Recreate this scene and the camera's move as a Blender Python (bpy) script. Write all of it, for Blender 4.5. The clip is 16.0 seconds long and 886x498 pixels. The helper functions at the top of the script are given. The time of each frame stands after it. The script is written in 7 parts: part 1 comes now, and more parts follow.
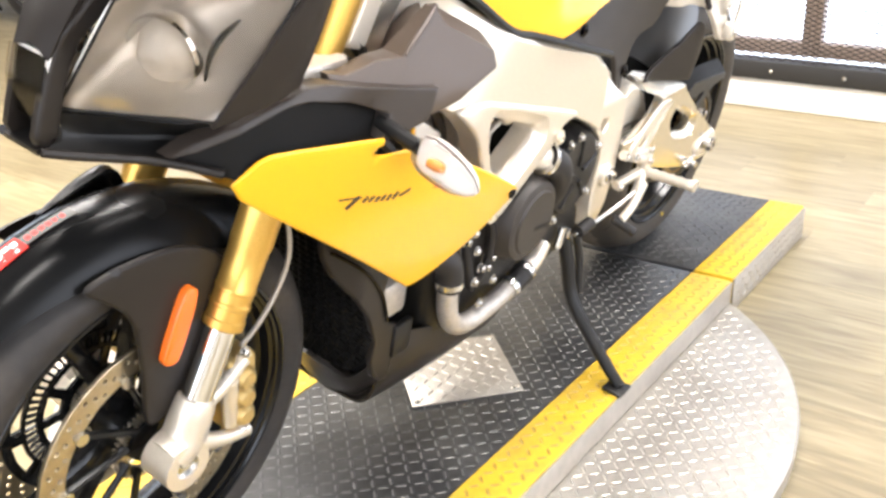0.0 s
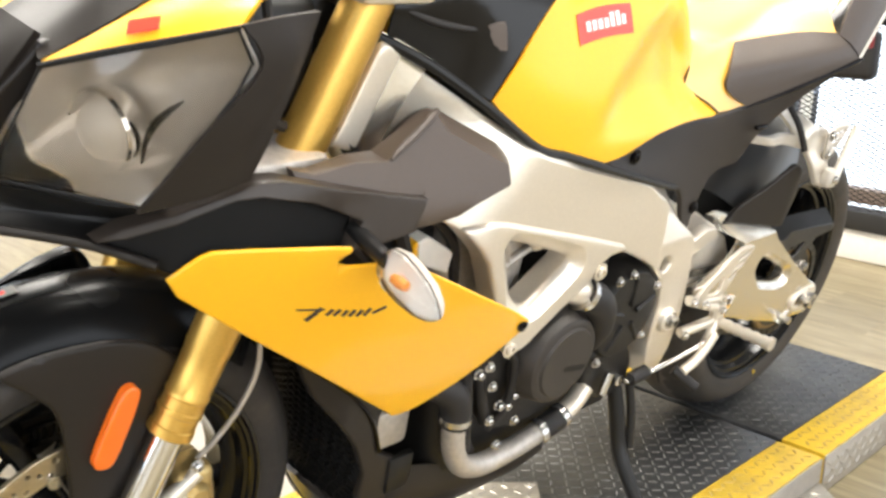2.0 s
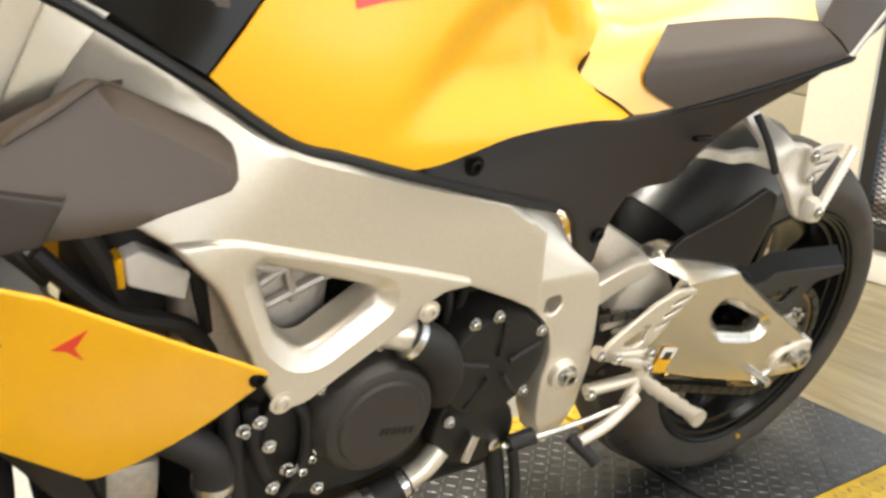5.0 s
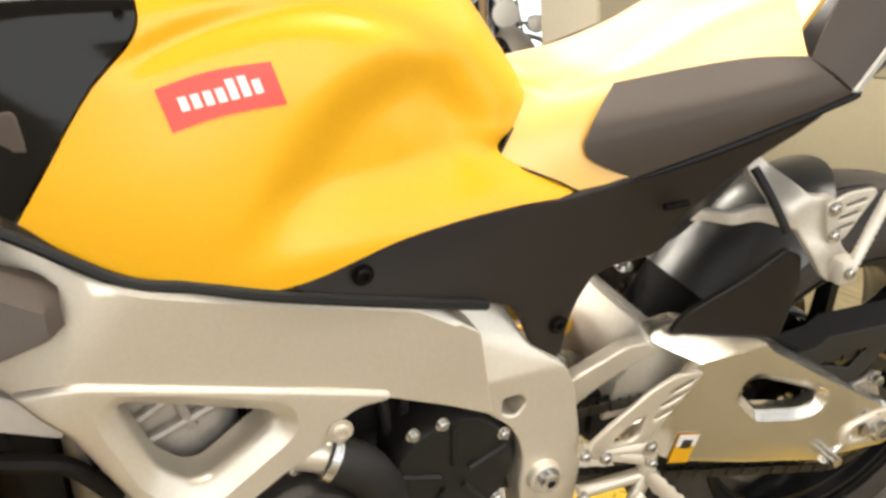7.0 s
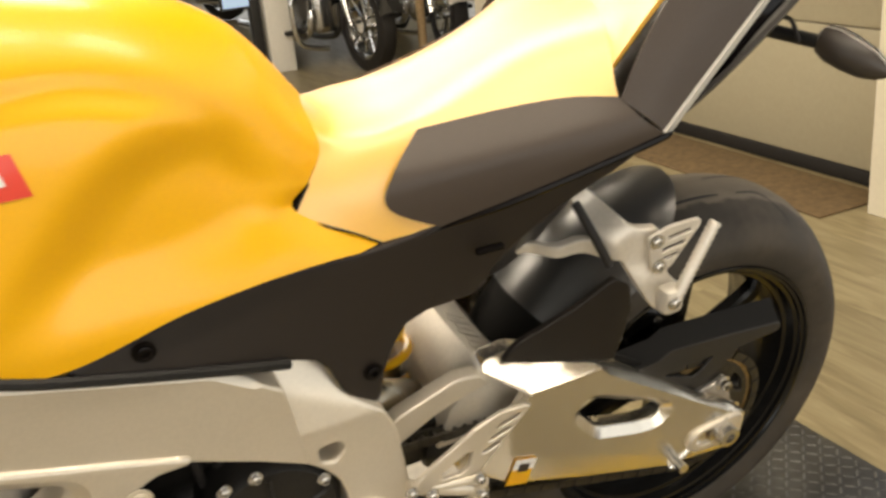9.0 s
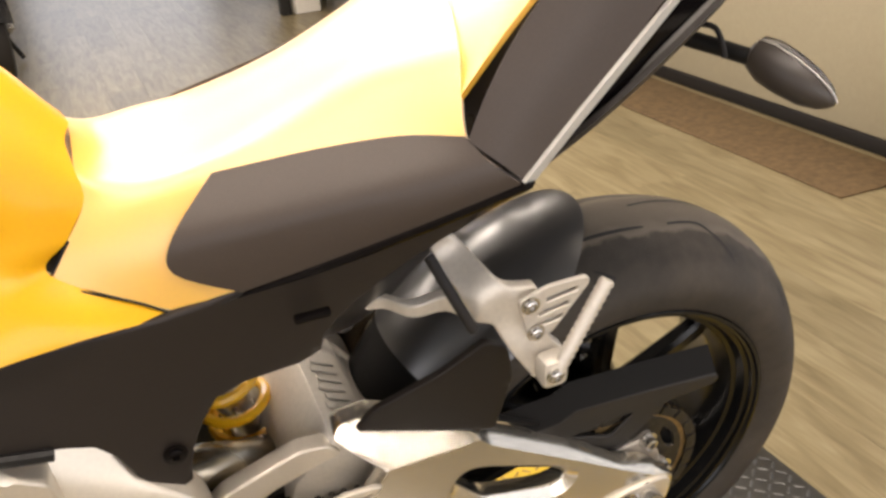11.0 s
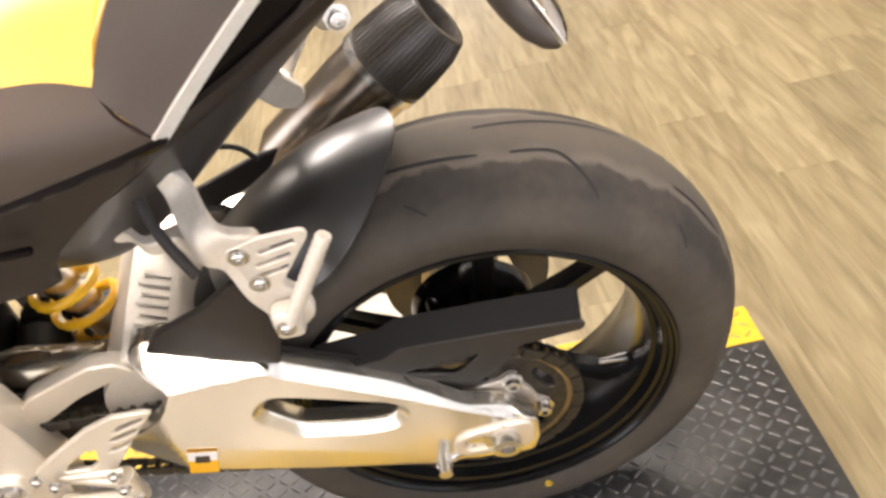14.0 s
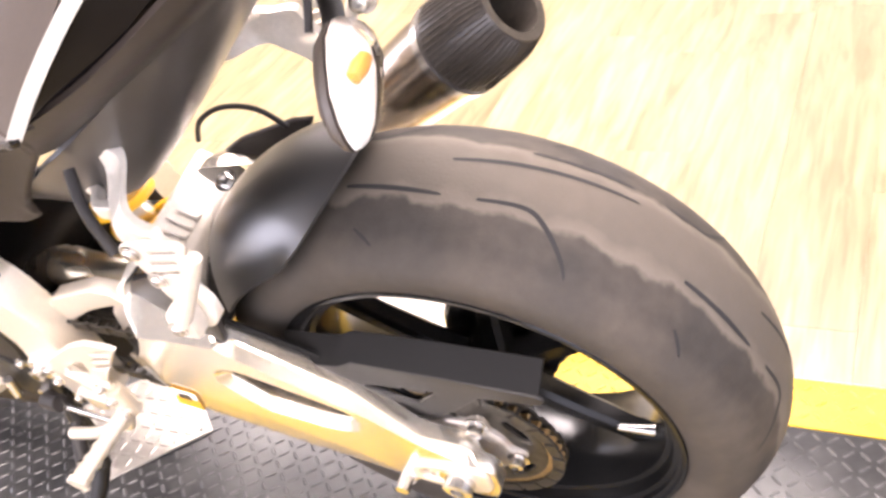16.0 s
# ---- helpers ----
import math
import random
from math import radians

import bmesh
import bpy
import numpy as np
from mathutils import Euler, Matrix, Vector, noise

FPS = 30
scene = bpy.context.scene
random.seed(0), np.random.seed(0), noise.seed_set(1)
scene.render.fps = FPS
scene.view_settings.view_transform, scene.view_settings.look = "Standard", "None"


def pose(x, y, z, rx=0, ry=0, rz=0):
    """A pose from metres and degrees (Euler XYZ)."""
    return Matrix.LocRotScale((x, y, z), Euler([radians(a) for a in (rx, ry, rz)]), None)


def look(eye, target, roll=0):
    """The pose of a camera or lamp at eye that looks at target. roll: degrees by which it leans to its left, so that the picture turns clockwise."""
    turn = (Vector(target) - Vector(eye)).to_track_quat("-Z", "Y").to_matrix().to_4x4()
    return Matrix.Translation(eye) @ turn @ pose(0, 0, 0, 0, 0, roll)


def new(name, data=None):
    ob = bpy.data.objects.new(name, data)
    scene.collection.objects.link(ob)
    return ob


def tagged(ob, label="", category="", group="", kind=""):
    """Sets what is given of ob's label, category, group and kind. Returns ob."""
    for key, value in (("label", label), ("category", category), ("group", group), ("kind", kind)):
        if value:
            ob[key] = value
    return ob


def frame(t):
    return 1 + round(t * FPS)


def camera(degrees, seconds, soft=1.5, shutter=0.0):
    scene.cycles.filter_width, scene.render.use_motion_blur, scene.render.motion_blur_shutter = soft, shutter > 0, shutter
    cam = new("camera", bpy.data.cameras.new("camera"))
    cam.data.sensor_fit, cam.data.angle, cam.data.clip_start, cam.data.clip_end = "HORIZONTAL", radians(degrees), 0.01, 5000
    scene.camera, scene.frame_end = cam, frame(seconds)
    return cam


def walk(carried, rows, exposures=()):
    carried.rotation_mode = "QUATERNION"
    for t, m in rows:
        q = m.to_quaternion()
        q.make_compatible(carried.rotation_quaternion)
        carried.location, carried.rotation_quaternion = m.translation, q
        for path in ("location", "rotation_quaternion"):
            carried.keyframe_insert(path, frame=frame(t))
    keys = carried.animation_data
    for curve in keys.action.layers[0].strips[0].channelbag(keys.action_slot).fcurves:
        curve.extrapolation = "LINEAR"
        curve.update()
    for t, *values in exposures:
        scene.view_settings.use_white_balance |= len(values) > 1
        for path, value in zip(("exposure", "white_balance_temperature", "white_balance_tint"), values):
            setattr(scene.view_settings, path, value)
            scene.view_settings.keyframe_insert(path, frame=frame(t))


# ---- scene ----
from mathutils.geometry import delaunay_2d_cdt
from mathutils.bvhtree import BVHTree

cam = camera(49.5, 16.0, soft=2.9, shutter=0.4)
PATH = [
    (0, (-2.032, -0.991, 0.967), (-0.568, 0.108, 0.162), -2.58),
    (0.5, (-2.010, -1.013, 0.956), (-0.576, 0.113, 0.134), -2.23),
    (1, (-1.982, -1.019, 0.953), (-0.564, 0.229, 0.296), 0.05),
    (1.5, (-1.921, -1.036, 0.938), (-0.557, 0.271, 0.282), -0.40),
    (2, (-1.825, -1.054, 0.919), (-0.492, 0.330, 0.364), 0.63),
    (2.5, (-1.760, -1.058, 0.852), (-0.489, 0.376, 0.281), -0.60),
    (3, (-1.718, -1.054, 0.846), (-0.465, 0.395, 0.269), -1.36),
    (3.5, (-1.653, -1.081, 0.873), (-0.405, 0.390, 0.348), -0.70),
    (4, (-1.571, -1.080, 0.877), (-0.296, 0.346, 0.292), 1.36),
    (4.2, (-1.528, -1.067, 0.877), (-0.273, 0.372, 0.282), 2.52),
    (6.3, (-1.060, -1.099, 0.910), (-0.205, 0.616, 0.337), -3.46),
    (6.5, (-1.035, -1.103, 0.915), (-0.220, 0.630, 0.341), -3.96),
    (7, (-1.002, -1.127, 0.942), (-0.266, 0.650, 0.394), -4.67),
    (7.5, (-0.988, -1.140, 0.999), (-0.332, 0.654, 0.408), -5.29),
    (8, (-0.956, -1.147, 1.023), (-0.271, 0.604, 0.340), -5.71),
    (8.5, (-0.900, -1.146, 1.048), (-0.187, 0.576, 0.322), -4.99),
    (9, (-0.816, -1.139, 1.055), (-0.047, 0.561, 0.334), -5.57),
    (9.5, (-0.691, -1.106, 1.069), (0.057, 0.599, 0.338), -5.92),
    (9.7, (-0.643, -1.084, 1.075), (0.063, 0.627, 0.319), -5.83),
    (11.8, (-0.466, -1.024, 1.075), (0.126, 0.663, 0.178), -6.23),
    (12, (-0.433, -1.026, 1.079), (0.106, 0.661, 0.150), -7.72),
    (12.5, (-0.311, -1.054, 1.089), (0.024, 0.663, 0.119), -12.02),
    (13, (-0.182, -1.082, 1.097), (-0.065, 0.667, 0.133), -12.19),
    (13.5, (-0.103, -1.079, 1.085), (-0.058, 0.648, 0.079), -13.10),
    (14, (0.013, -1.030, 1.066), (-0.045, 0.655, -0.010), -13.17),
    (14.5, (0.121, -0.963, 1.065), (-0.112, 0.654, -0.090), -12.87),
    (15, (0.197, -0.910, 1.065), (-0.133, 0.637, -0.159), -15.64),
    (15.5, (0.316, -0.839, 1.072), (-0.290, 0.643, -0.126), -15.26),
    (16, (0.404, -0.788, 1.074), (-0.447, 0.597, -0.092), -15.10),
]
EXPOSURES = [(0.0, 0.90, 6100, 15), (1.0, 0.73, 6100, 15), (2.0, 0.40, 6250, 11), (3.0, 0.22, 6400, 6), (4.0, 0.12, 6450, 8), (6.5, -0.05, 6500, 10), (7.5, -0.25, 6900, 11), (8.5, -0.55, 7400, 11), (9.5, -0.57, 7300, 12), (12.0, -0.19, 6700, 22), (13.0, -0.13, 6700, 23), (14.0, 0.27, 6600, 19), (14.5, 0.70, 6350, 15), (15.0, 1.02, 6200, 18), (16.0, 1.20, 6300, 28)]
walk(cam, [(t, look(eye, target, roll)) for t, eye, target, roll in PATH], EXPOSURES)

# ---- light ----
world = bpy.data.worlds.new("world")
world.use_nodes = True
scene.world = world
world.node_tree.nodes["Background"].inputs["Color"].default_value = (0.75, 0.85, 1.0, 1)
world.node_tree.nodes["Background"].inputs["Strength"].default_value = 0.35

CEIL = 3.0       # ceiling height
FLOOR = -0.09    # the shop floor lies below the lift deck, whose top is z = 0


def lamp(name, m, sx, sy, watts, tint):
    data = bpy.data.lights.new(name, "AREA")
    data.shape, data.size, data.size_y, data.energy, data.color = "RECTANGLE", sx, sy, watts, tint
    ob = new(name, data)
    ob.matrix_world = m
    return ob


# ceiling fittings: x, y, length, width, watts
LAMPS = [(-1.95, -1.30, 1.2, 0.3, 34), (-0.75, -1.25, 1.2, 0.3, 36), (0.7, -1.25, 1.2, 0.3, 42), (-0.55, 0.35, 1.5, 0.45, 85), (-2.1, 2.4, 1.5, 1.3, 105), (-0.2, 2.4, 1.5, 1.3, 115), (-0.9, 6.0, 1.6, 0.6, 30)]
for lx, ly, la, lb, lw in LAMPS:
    lamp("ceiling_lamp_light", pose(lx, ly, CEIL - 0.06), la, lb, lw, (1.0, 0.935, 0.82))
# fill from an assumed, unseen shop window behind the camera, brightening the near sides
lamp("shop_window_light", pose(-1.4, -4.97, 1.45, 90), 6.4, 2.3, 85, (1.0, 0.985, 0.95))
lamp("front_window_light", pose(-5.97, -1.0, 1.45, 90, 0, -90), 6.0, 2.2, 36, (1.0, 0.985, 0.95))

# ---- materials ----
def mat(name, color, rough=0.5, metal=0.0, coat=0.0, grain=0.0, scale=40.0, bump=0.0, bump_scale=200.0, spec=0.5, vary=0.0, stain=None, stain_scale=6.0, stain_amount=0.5, coat_rough=0.06, coat_ior=1.5):
    """A procedural surface: base colour with fine grain and broad wear, roughness that varies with it, fine relief."""
    m = bpy.data.materials.new(name)
    m.use_nodes = True
    nt = m.node_tree
    b = nt.nodes["Principled BSDF"]
    b.inputs["Metallic"].default_value = metal
    b.inputs["Specular IOR Level"].default_value = spec
    b.inputs["Coat Weight"].default_value = coat
    b.inputs["Coat Roughness"].default_value = coat_rough
    b.inputs["Coat IOR"].default_value = coat_ior
    tc = nt.nodes.new("ShaderNodeTexCoord")
    fine = nt.nodes.new("ShaderNodeTexNoise")
    fine.inputs["Scale"].default_value, fine.inputs["Detail"].default_value = scale, 5
    broad = nt.nodes.new("ShaderNodeTexNoise")
    broad.inputs["Scale"].default_value, broad.inputs["Detail"].default_value = stain_scale, 3
    for n in (fine, broad):
        nt.links.new(tc.outputs["Object"], n.inputs["Vector"])
    ramp = nt.nodes.new("ShaderNodeMapRange")
    ramp.inputs["From Min"].default_value, ramp.inputs["From Max"].default_value = 0.3, 0.7
    ramp.inputs["To Min"].default_value, ramp.inputs["To Max"].default_value = 1 - grain, 1 + grain
    nt.links.new(fine.outputs["Fac"], ramp.inputs["Value"])
    mul = nt.nodes.new("ShaderNodeVectorMath")
    mul.operation = "SCALE"
    if stain:
        mix = nt.nodes.new("ShaderNodeMix")
        mix.data_type = "RGBA"
        mix.inputs["A"].default_value, mix.inputs["B"].default_value = (*color, 1), (*stain, 1)
        sr = nt.nodes.new("ShaderNodeMapRange")
        sr.inputs["From Min"].default_value, sr.inputs["From Max"].default_value = 0.45, 0.7
        sr.inputs["To Max"].default_value = stain_amount
        nt.links.new(broad.outputs["Fac"], sr.inputs["Value"])
        nt.links.new(sr.outputs["Result"], mix.inputs["Factor"])
        nt.links.new(mix.outputs["Result"], mul.inputs[0])
    else:
        mul.inputs[0].default_value = color
    nt.links.new(ramp.outputs["Result"], mul.inputs["Scale"])
    last = mul.outputs["Vector"]
    if vary:
        info = nt.nodes.new("ShaderNodeObjectInfo")
        vr = nt.nodes.new("ShaderNodeMapRange")
        vr.inputs["To Min"].default_value, vr.inputs["To Max"].default_value = 1 - vary, 1 + vary
        nt.links.new(info.outputs["Random"], vr.inputs["Value"])
        m2 = nt.nodes.new("ShaderNodeVectorMath")
        m2.operation = "SCALE"
        nt.links.new(last, m2.inputs[0])
        nt.links.new(vr.outputs["Result"], m2.inputs["Scale"])
        last = m2.outputs["Vector"]
    nt.links.new(last, b.inputs["Base Color"])
    rr = nt.nodes.new("ShaderNodeMapRange")
    rr.inputs["To Min"].default_value, rr.inputs["To Max"].default_value = max(0.02, rough - 0.08), min(1, rough + 0.08)
    nt.links.new(broad.outputs["Fac"], rr.inputs["Value"])
    nt.links.new(rr.outputs["Result"], b.inputs["Roughness"])
    if bump:
        bn = nt.nodes.new("ShaderNodeTexNoise")
        bn.inputs["Scale"].default_value = bump_scale
        nt.links.new(tc.outputs["Object"], bn.inputs["Vector"])
        bp = nt.nodes.new("ShaderNodeBump")
        bp.inputs["Strength"].default_value, bp.inputs["Distance"].default_value = bump, 0.001
        nt.links.new(bn.outputs["Fac"], bp.inputs["Height"])
        nt.links.new(bp.outputs["Normal"], b.inputs["Normal"])
    return m


YELLOW = mat("yellow_paint", (0.84, 0.425, 0.006), 0.36, 0, 0.4, 0.02, 300, spec=0.4, coat_rough=0.18)
SEAT_Y = mat("yellow_seat_cover", (0.83, 0.43, 0.008), 0.45, 0, 1.0, 0.02, 300, 0, 200, 0.8, coat_rough=0.45, coat_ior=2.15)
SEAT_Y.node_tree.nodes["Principled BSDF"].inputs["Sheen Weight"].default_value = 0.9
SEAT_Y.node_tree.nodes["Principled BSDF"].inputs["Sheen Roughness"].default_value = 0.3
BLACK = mat("black_plastic", (0.008, 0.0075, 0.007), 0.44, 0, 0, 0.12, 500, 0.15, 900, 0.3)
GUARDB = mat("coarse_black_plastic", (0.006, 0.0055, 0.005), 0.6, 0, 0, 0.1, 500, 0.15, 900, 0.15)
CHAING = mat("chain_guard_plastic", (0.020, 0.018, 0.016), 0.5, 0, 0, 0.1, 500, 0.15, 900, 0.4)
GLOSS = mat("gloss_black_plastic", (0.005, 0.004, 0.004), 0.05, 0, 0.0, spec=0.12)
GLOSSB = mat("gloss_black_panel", (0.008, 0.007, 0.006), 0.07, 0, 0.0, spec=0.2)
MATT = mat("matt_black_fairing", (0.015, 0.012, 0.010), 0.40, 0, 0, 0.10, 600, 0.1, 1200, 0.30)
GREY = mat("dark_grey_fairing", (0.062, 0.043, 0.030), 0.45, 0, 0, 0.08, 500, 0.12, 1200, 0.5)
PAD = mat("brown_grey_pad", (0.050, 0.036, 0.027), 0.48, 0, 0, 0.08, 500, 0.12, 1200, 0.5)
PAD.node_tree.nodes["Principled BSDF"].inputs["Sheen Weight"].default_value = 0.30
PAD.node_tree.nodes["Principled BSDF"].inputs["Sheen Roughness"].default_value = 0.30
NOSEG = mat("dark_nose_plastic", (0.018, 0.014, 0.011), 0.5, 0, 0, 0.10, 600, 0.1, 1200, 0.25)
# fairing black made lighter: the light on the spike's ridge put into colour
SPIKEM = mat("lit_ridge_black_fairing", (0.030, 0.023, 0.018), 0.42, 0, 0, 0.10, 600, 0.1, 1200, 0.35)
MUDG = mat("satin_black_mudguard", (0.006, 0.006, 0.006), 0.25, 0, 0, 0.05, 500, 0, 900, 0.14)
TAILB = mat("tail_side_plastic", (0.018, 0.013, 0.010), 0.50, 0, 0, 0.10, 500, 0.2, 900, 0.35)
ALLOY = mat("silver_painted_alloy", (0.69, 0.625, 0.520), 0.36, 0.60, 0.1, 0.03, 250, 0.02, 600)
ARM = mat("brushed_swingarm_alloy", (0.74, 0.69, 0.60), 0.21, 0.95, 0.0, 0.04, 250, 0.04, 500)
SATIN = mat("satin_cast_bracket", (0.66, 0.61, 0.53), 0.42, 0.40, 0, 0.05, 200, 0.1, 500)
CAST = mat("cast_alloy", (0.46, 0.42, 0.37), 0.45, 0.6, 0, 0.12, 120, 0.3, 400)
STEEL = mat("steel", (0.62, 0.60, 0.57), 0.25, 1.0, 0, 0.06, 200)
CHROME = mat("chrome", (0.80, 0.80, 0.80), 0.08, 1.0)
GOLD = mat("gold_anodised", (0.68, 0.42, 0.095), 0.36, 0.80, 0.1, 0.05, 300)
CALIPER = mat("gold_caliper", (0.50, 0.36, 0.14), 0.40, 0.6, 0, 0.08, 200)
ENGINE = mat("black_engine_case", (0.009, 0.008, 0.007), 0.50, 0.0, 0, 0.2, 200, 0.3, 500, 0.35)
COVER = mat("clutch_cover", (0.030, 0.025, 0.021), 0.52, 0.0, 0, 0.1, 400, 0.2, 700, 0.4)
RUBBER = mat("tyre_rubber", (0.026, 0.023, 0.021), 0.70, 0, 0, 0.18, 60, 0.35, 350, 0.35, 0, (0.07, 0.057, 0.044), 7.0, 0.5)


def worn_tyre(name):
    """Rubber with a scuffed, dusty band on each shoulder and browned sidewalls."""
    m = mat(name, (0.028, 0.025, 0.022), 0.68, 0, 0, 0.18, 60, 0.35, 350, 0.22, 0, (0.072, 0.058, 0.044), 9.0, 0.6)
    nt = m.node_tree
    b = nt.nodes["Principled BSDF"]
    src = b.inputs["Base Color"].links[0].from_socket
    tc = nt.nodes.new("ShaderNodeTexCoord")
    sep = nt.nodes.new("ShaderNodeSeparateXYZ")
    nt.links.new(tc.outputs["Object"], sep.inputs["Vector"])
    ab = nt.nodes.new("ShaderNodeMath")
    ab.operation = "ABSOLUTE"
    nt.links.new(sep.outputs["Y"], ab.inputs[0])
    n = nt.nodes.new("ShaderNodeTexNoise")
    n.inputs["Scale"].default_value, n.inputs["Detail"].default_value = 34, 6
    nt.links.new(tc.outputs["Object"], n.inputs["Vector"])
    wob = nt.nodes.new("ShaderNodeMath")
    wob.operation = "MULTIPLY_ADD"
    wob.inputs[1].default_value = 0.030
    nt.links.new(n.outputs["Fac"], wob.inputs[0])
    nt.links.new(ab.outputs["Value"], wob.inputs[2])
    ramp = nt.nodes.new("ShaderNodeValToRGB")
    el = ramp.color_ramp.elements
    el[0].position, el[0].color = 0.0, (0.58, 0.58, 0.58, 1)
    el[1].position, el[1].color = 1.0, (0.24, 0.24, 0.24, 1)
    for p, v in ((0.34, 0.58), (0.46, 0.95), (0.52, 0.12), (0.72, 0.08), (0.82, 0.20)):
        e = el.new(p)
        e.color = (v, v, v, 1)
    sc = nt.nodes.new("ShaderNodeMath")
    sc.operation = "MULTIPLY"
    sc.inputs[1].default_value = 1 / 0.11
    nt.links.new(wob.outputs["Value"], sc.inputs[0])
    nt.links.new(sc.outputs["Value"], ramp.inputs["Fac"])
    mix = nt.nodes.new("ShaderNodeMix")
    mix.data_type = "RGBA"
    mix.inputs["B"].default_value = (0.125, 0.106, 0.084, 1)
    nt.links.new(ramp.outputs["Color"], mix.inputs["Factor"])
    nt.links.new(src, mix.inputs["A"])
    nt.links.new(mix.outputs["Result"], b.inputs["Base Color"])
    return m


WORN = worn_tyre("worn_tyre_rubber")
GROOVE = mat("tread_groove_rubber", (0.010, 0.009, 0.009), 0.8)
HOSE = mat("rubber_hose", (0.015, 0.013, 0.012), 0.6, 0, 0, 0.1, 300, spec=0.35)
RIM = mat("gloss_black_wheel", (0.006, 0.006, 0.006), 0.20, 0.0, 0.0, spec=0.32)
ORANGE = mat("orange_reflector", (0.85, 0.16, 0.010), 0.25, 0, 0.5, 0.05, 900, 0.3, 1500)
AMBER = mat("amber_bulb", (0.80, 0.30, 0.05), 0.3)
RED = mat("red_decal", (0.72, 0.045, 0.02), 0.35, 0, 0.3)
WHITE = mat("white_decal", (0.80, 0.78, 0.74), 0.4)
INK = mat("dark_lettering", (0.03, 0.02, 0.015), 0.45)
SPRING = mat("yellow_spring", (0.78, 0.42, 0.01), 0.35, 0, 0.4)
SPROCKET = mat("worn_sprocket", (0.30, 0.20, 0.085), 0.5, 0.6, 0, 0.2, 120)
CHAINM = mat("oily_chain", (0.055, 0.05, 0.042), 0.45, 0.7, 0, 0.3, 150)
CORE = mat("radiator_core", (0.010, 0.010, 0.010), 0.55, 0.3, 0, 0.2, 300)
DISC = mat("brake_disc_steel", (0.50, 0.42, 0.28), 0.32, 0.9, 0, 0.08, 120)
TITAN = mat("exhaust_steel", (0.42, 0.36, 0.30), 0.24, 1.0, 0, 0.08, 60)
CARBON = mat("carbon_end_cap", (0.034, 0.028, 0.022), 0.42, 0, 0.1, 0.3, 160)
HEADER = mat("heat_tinted_header", (0.34, 0.30, 0.23), 0.28, 0.9, 0, 0.15, 40, 0, 200, 0.5, 0, (0.10, 0.12, 0.14), 14.0, 0.7)


def clear(name, tint=(1, 1, 1), ior=1.45, rough=0.03):
    """Thin clear plastic: lets light straight through, with a gloss on its face."""
    m = bpy.data.materials.new(name)
    m.use_nodes = True
    nt = m.node_tree
    nt.nodes.clear()
    out = nt.nodes.new("ShaderNodeOutputMaterial")
    mix = nt.nodes.new("ShaderNodeMixShader")
    thru = nt.nodes.new("ShaderNodeBsdfTransparent")
    thru.inputs["Color"].default_value = (*tint, 1)
    gl = nt.nodes.new("ShaderNodeBsdfGlossy")
    gl.inputs["Roughness"].default_value = rough
    fr = nt.nodes.new("ShaderNodeFresnel")
    fr.inputs["IOR"].default_value = ior
    nt.links.new(fr.outputs["Fac"], mix.inputs["Fac"])
    nt.links.new(thru.outputs["BSDF"], mix.inputs[1])
    nt.links.new(gl.outputs["BSDF"], mix.inputs[2])
    nt.links.new(mix.outputs["Shader"], out.inputs["Surface"])
    return m


LENS = clear("clear_lens", (0.96, 0.95, 0.94), 1.3)
HEADLENS = clear("headlight_lens", (0.90, 0.87, 0.83), 1.5, 0.02)

# ---- mesh tools ----
def finish(bm, name, material, sharp=38):
    bmesh.ops.recalc_face_normals(bm, faces=bm.faces)
    limit = radians(sharp)
    for f in bm.faces:
        f.smooth = True
    for e in bm.edges:
        if len(e.link_faces) == 2 and e.calc_face_angle(0) > limit:
            e.smooth = False
    me = bpy.data.meshes.new(name)
    bm.to_mesh(me)
    bm.free()
    me.materials.append(material)
    return me


def part(name, bm, material, parent, label="", sharp=38):
    me = bm if isinstance(bm, bpy.types.Mesh) else finish(bm, name, material, sharp)
    ob = new(name, me)
    ob.parent = parent
    if label:
        ob["label"] = label
    return ob


def thing(name, label, category, group="", m=None, kind=""):
    ob = new(name)
    ob.empty_display_size = 0.1
    if m is not None:
        ob.matrix_world = m
    return tagged(ob, label, category, group, kind)


def solid(name, bm, material, label="", category="", kind="structure", sharp=38, group=""):
    return tagged(new(name, finish(bm, name, material, sharp)), label, category, group, kind)


def mirrored(ob, parent=None):
    """The same part on the other side of the machine's middle plane."""
    o = ob.copy()
    scene.collection.objects.link(o)
    o.parent = parent or ob.parent
    o.matrix_basis = Matrix.Diagonal((1, -1, 1, 1)) @ ob.matrix_basis
    return o


def box(lo, hi, bev=0.0, seg=2, bm=None):
    own = bm is None
    b = bmesh.new()
    bmesh.ops.create_cube(b, size=1)
    for v in b.verts:
        v.co = Vector([(lo[k] + hi[k]) / 2 + v.co[k] * (hi[k] - lo[k]) for k in range(3)])
    if bev:
        bmesh.ops.bevel(b, geom=b.edges[:], offset=bev, segments=seg, affect="EDGES", profile=0.5)
    if own:
        return b
    join(bm, b)
    return bm


def join(bm, other, m=None):
    if m is not None:
        bmesh.ops.transform(other, matrix=m, verts=other.verts)
    tmp = bpy.data.meshes.new("tmp")
    other.to_mesh(tmp)
    other.free()
    bm.from_mesh(tmp)
    bpy.data.meshes.remove(tmp)
    return bm


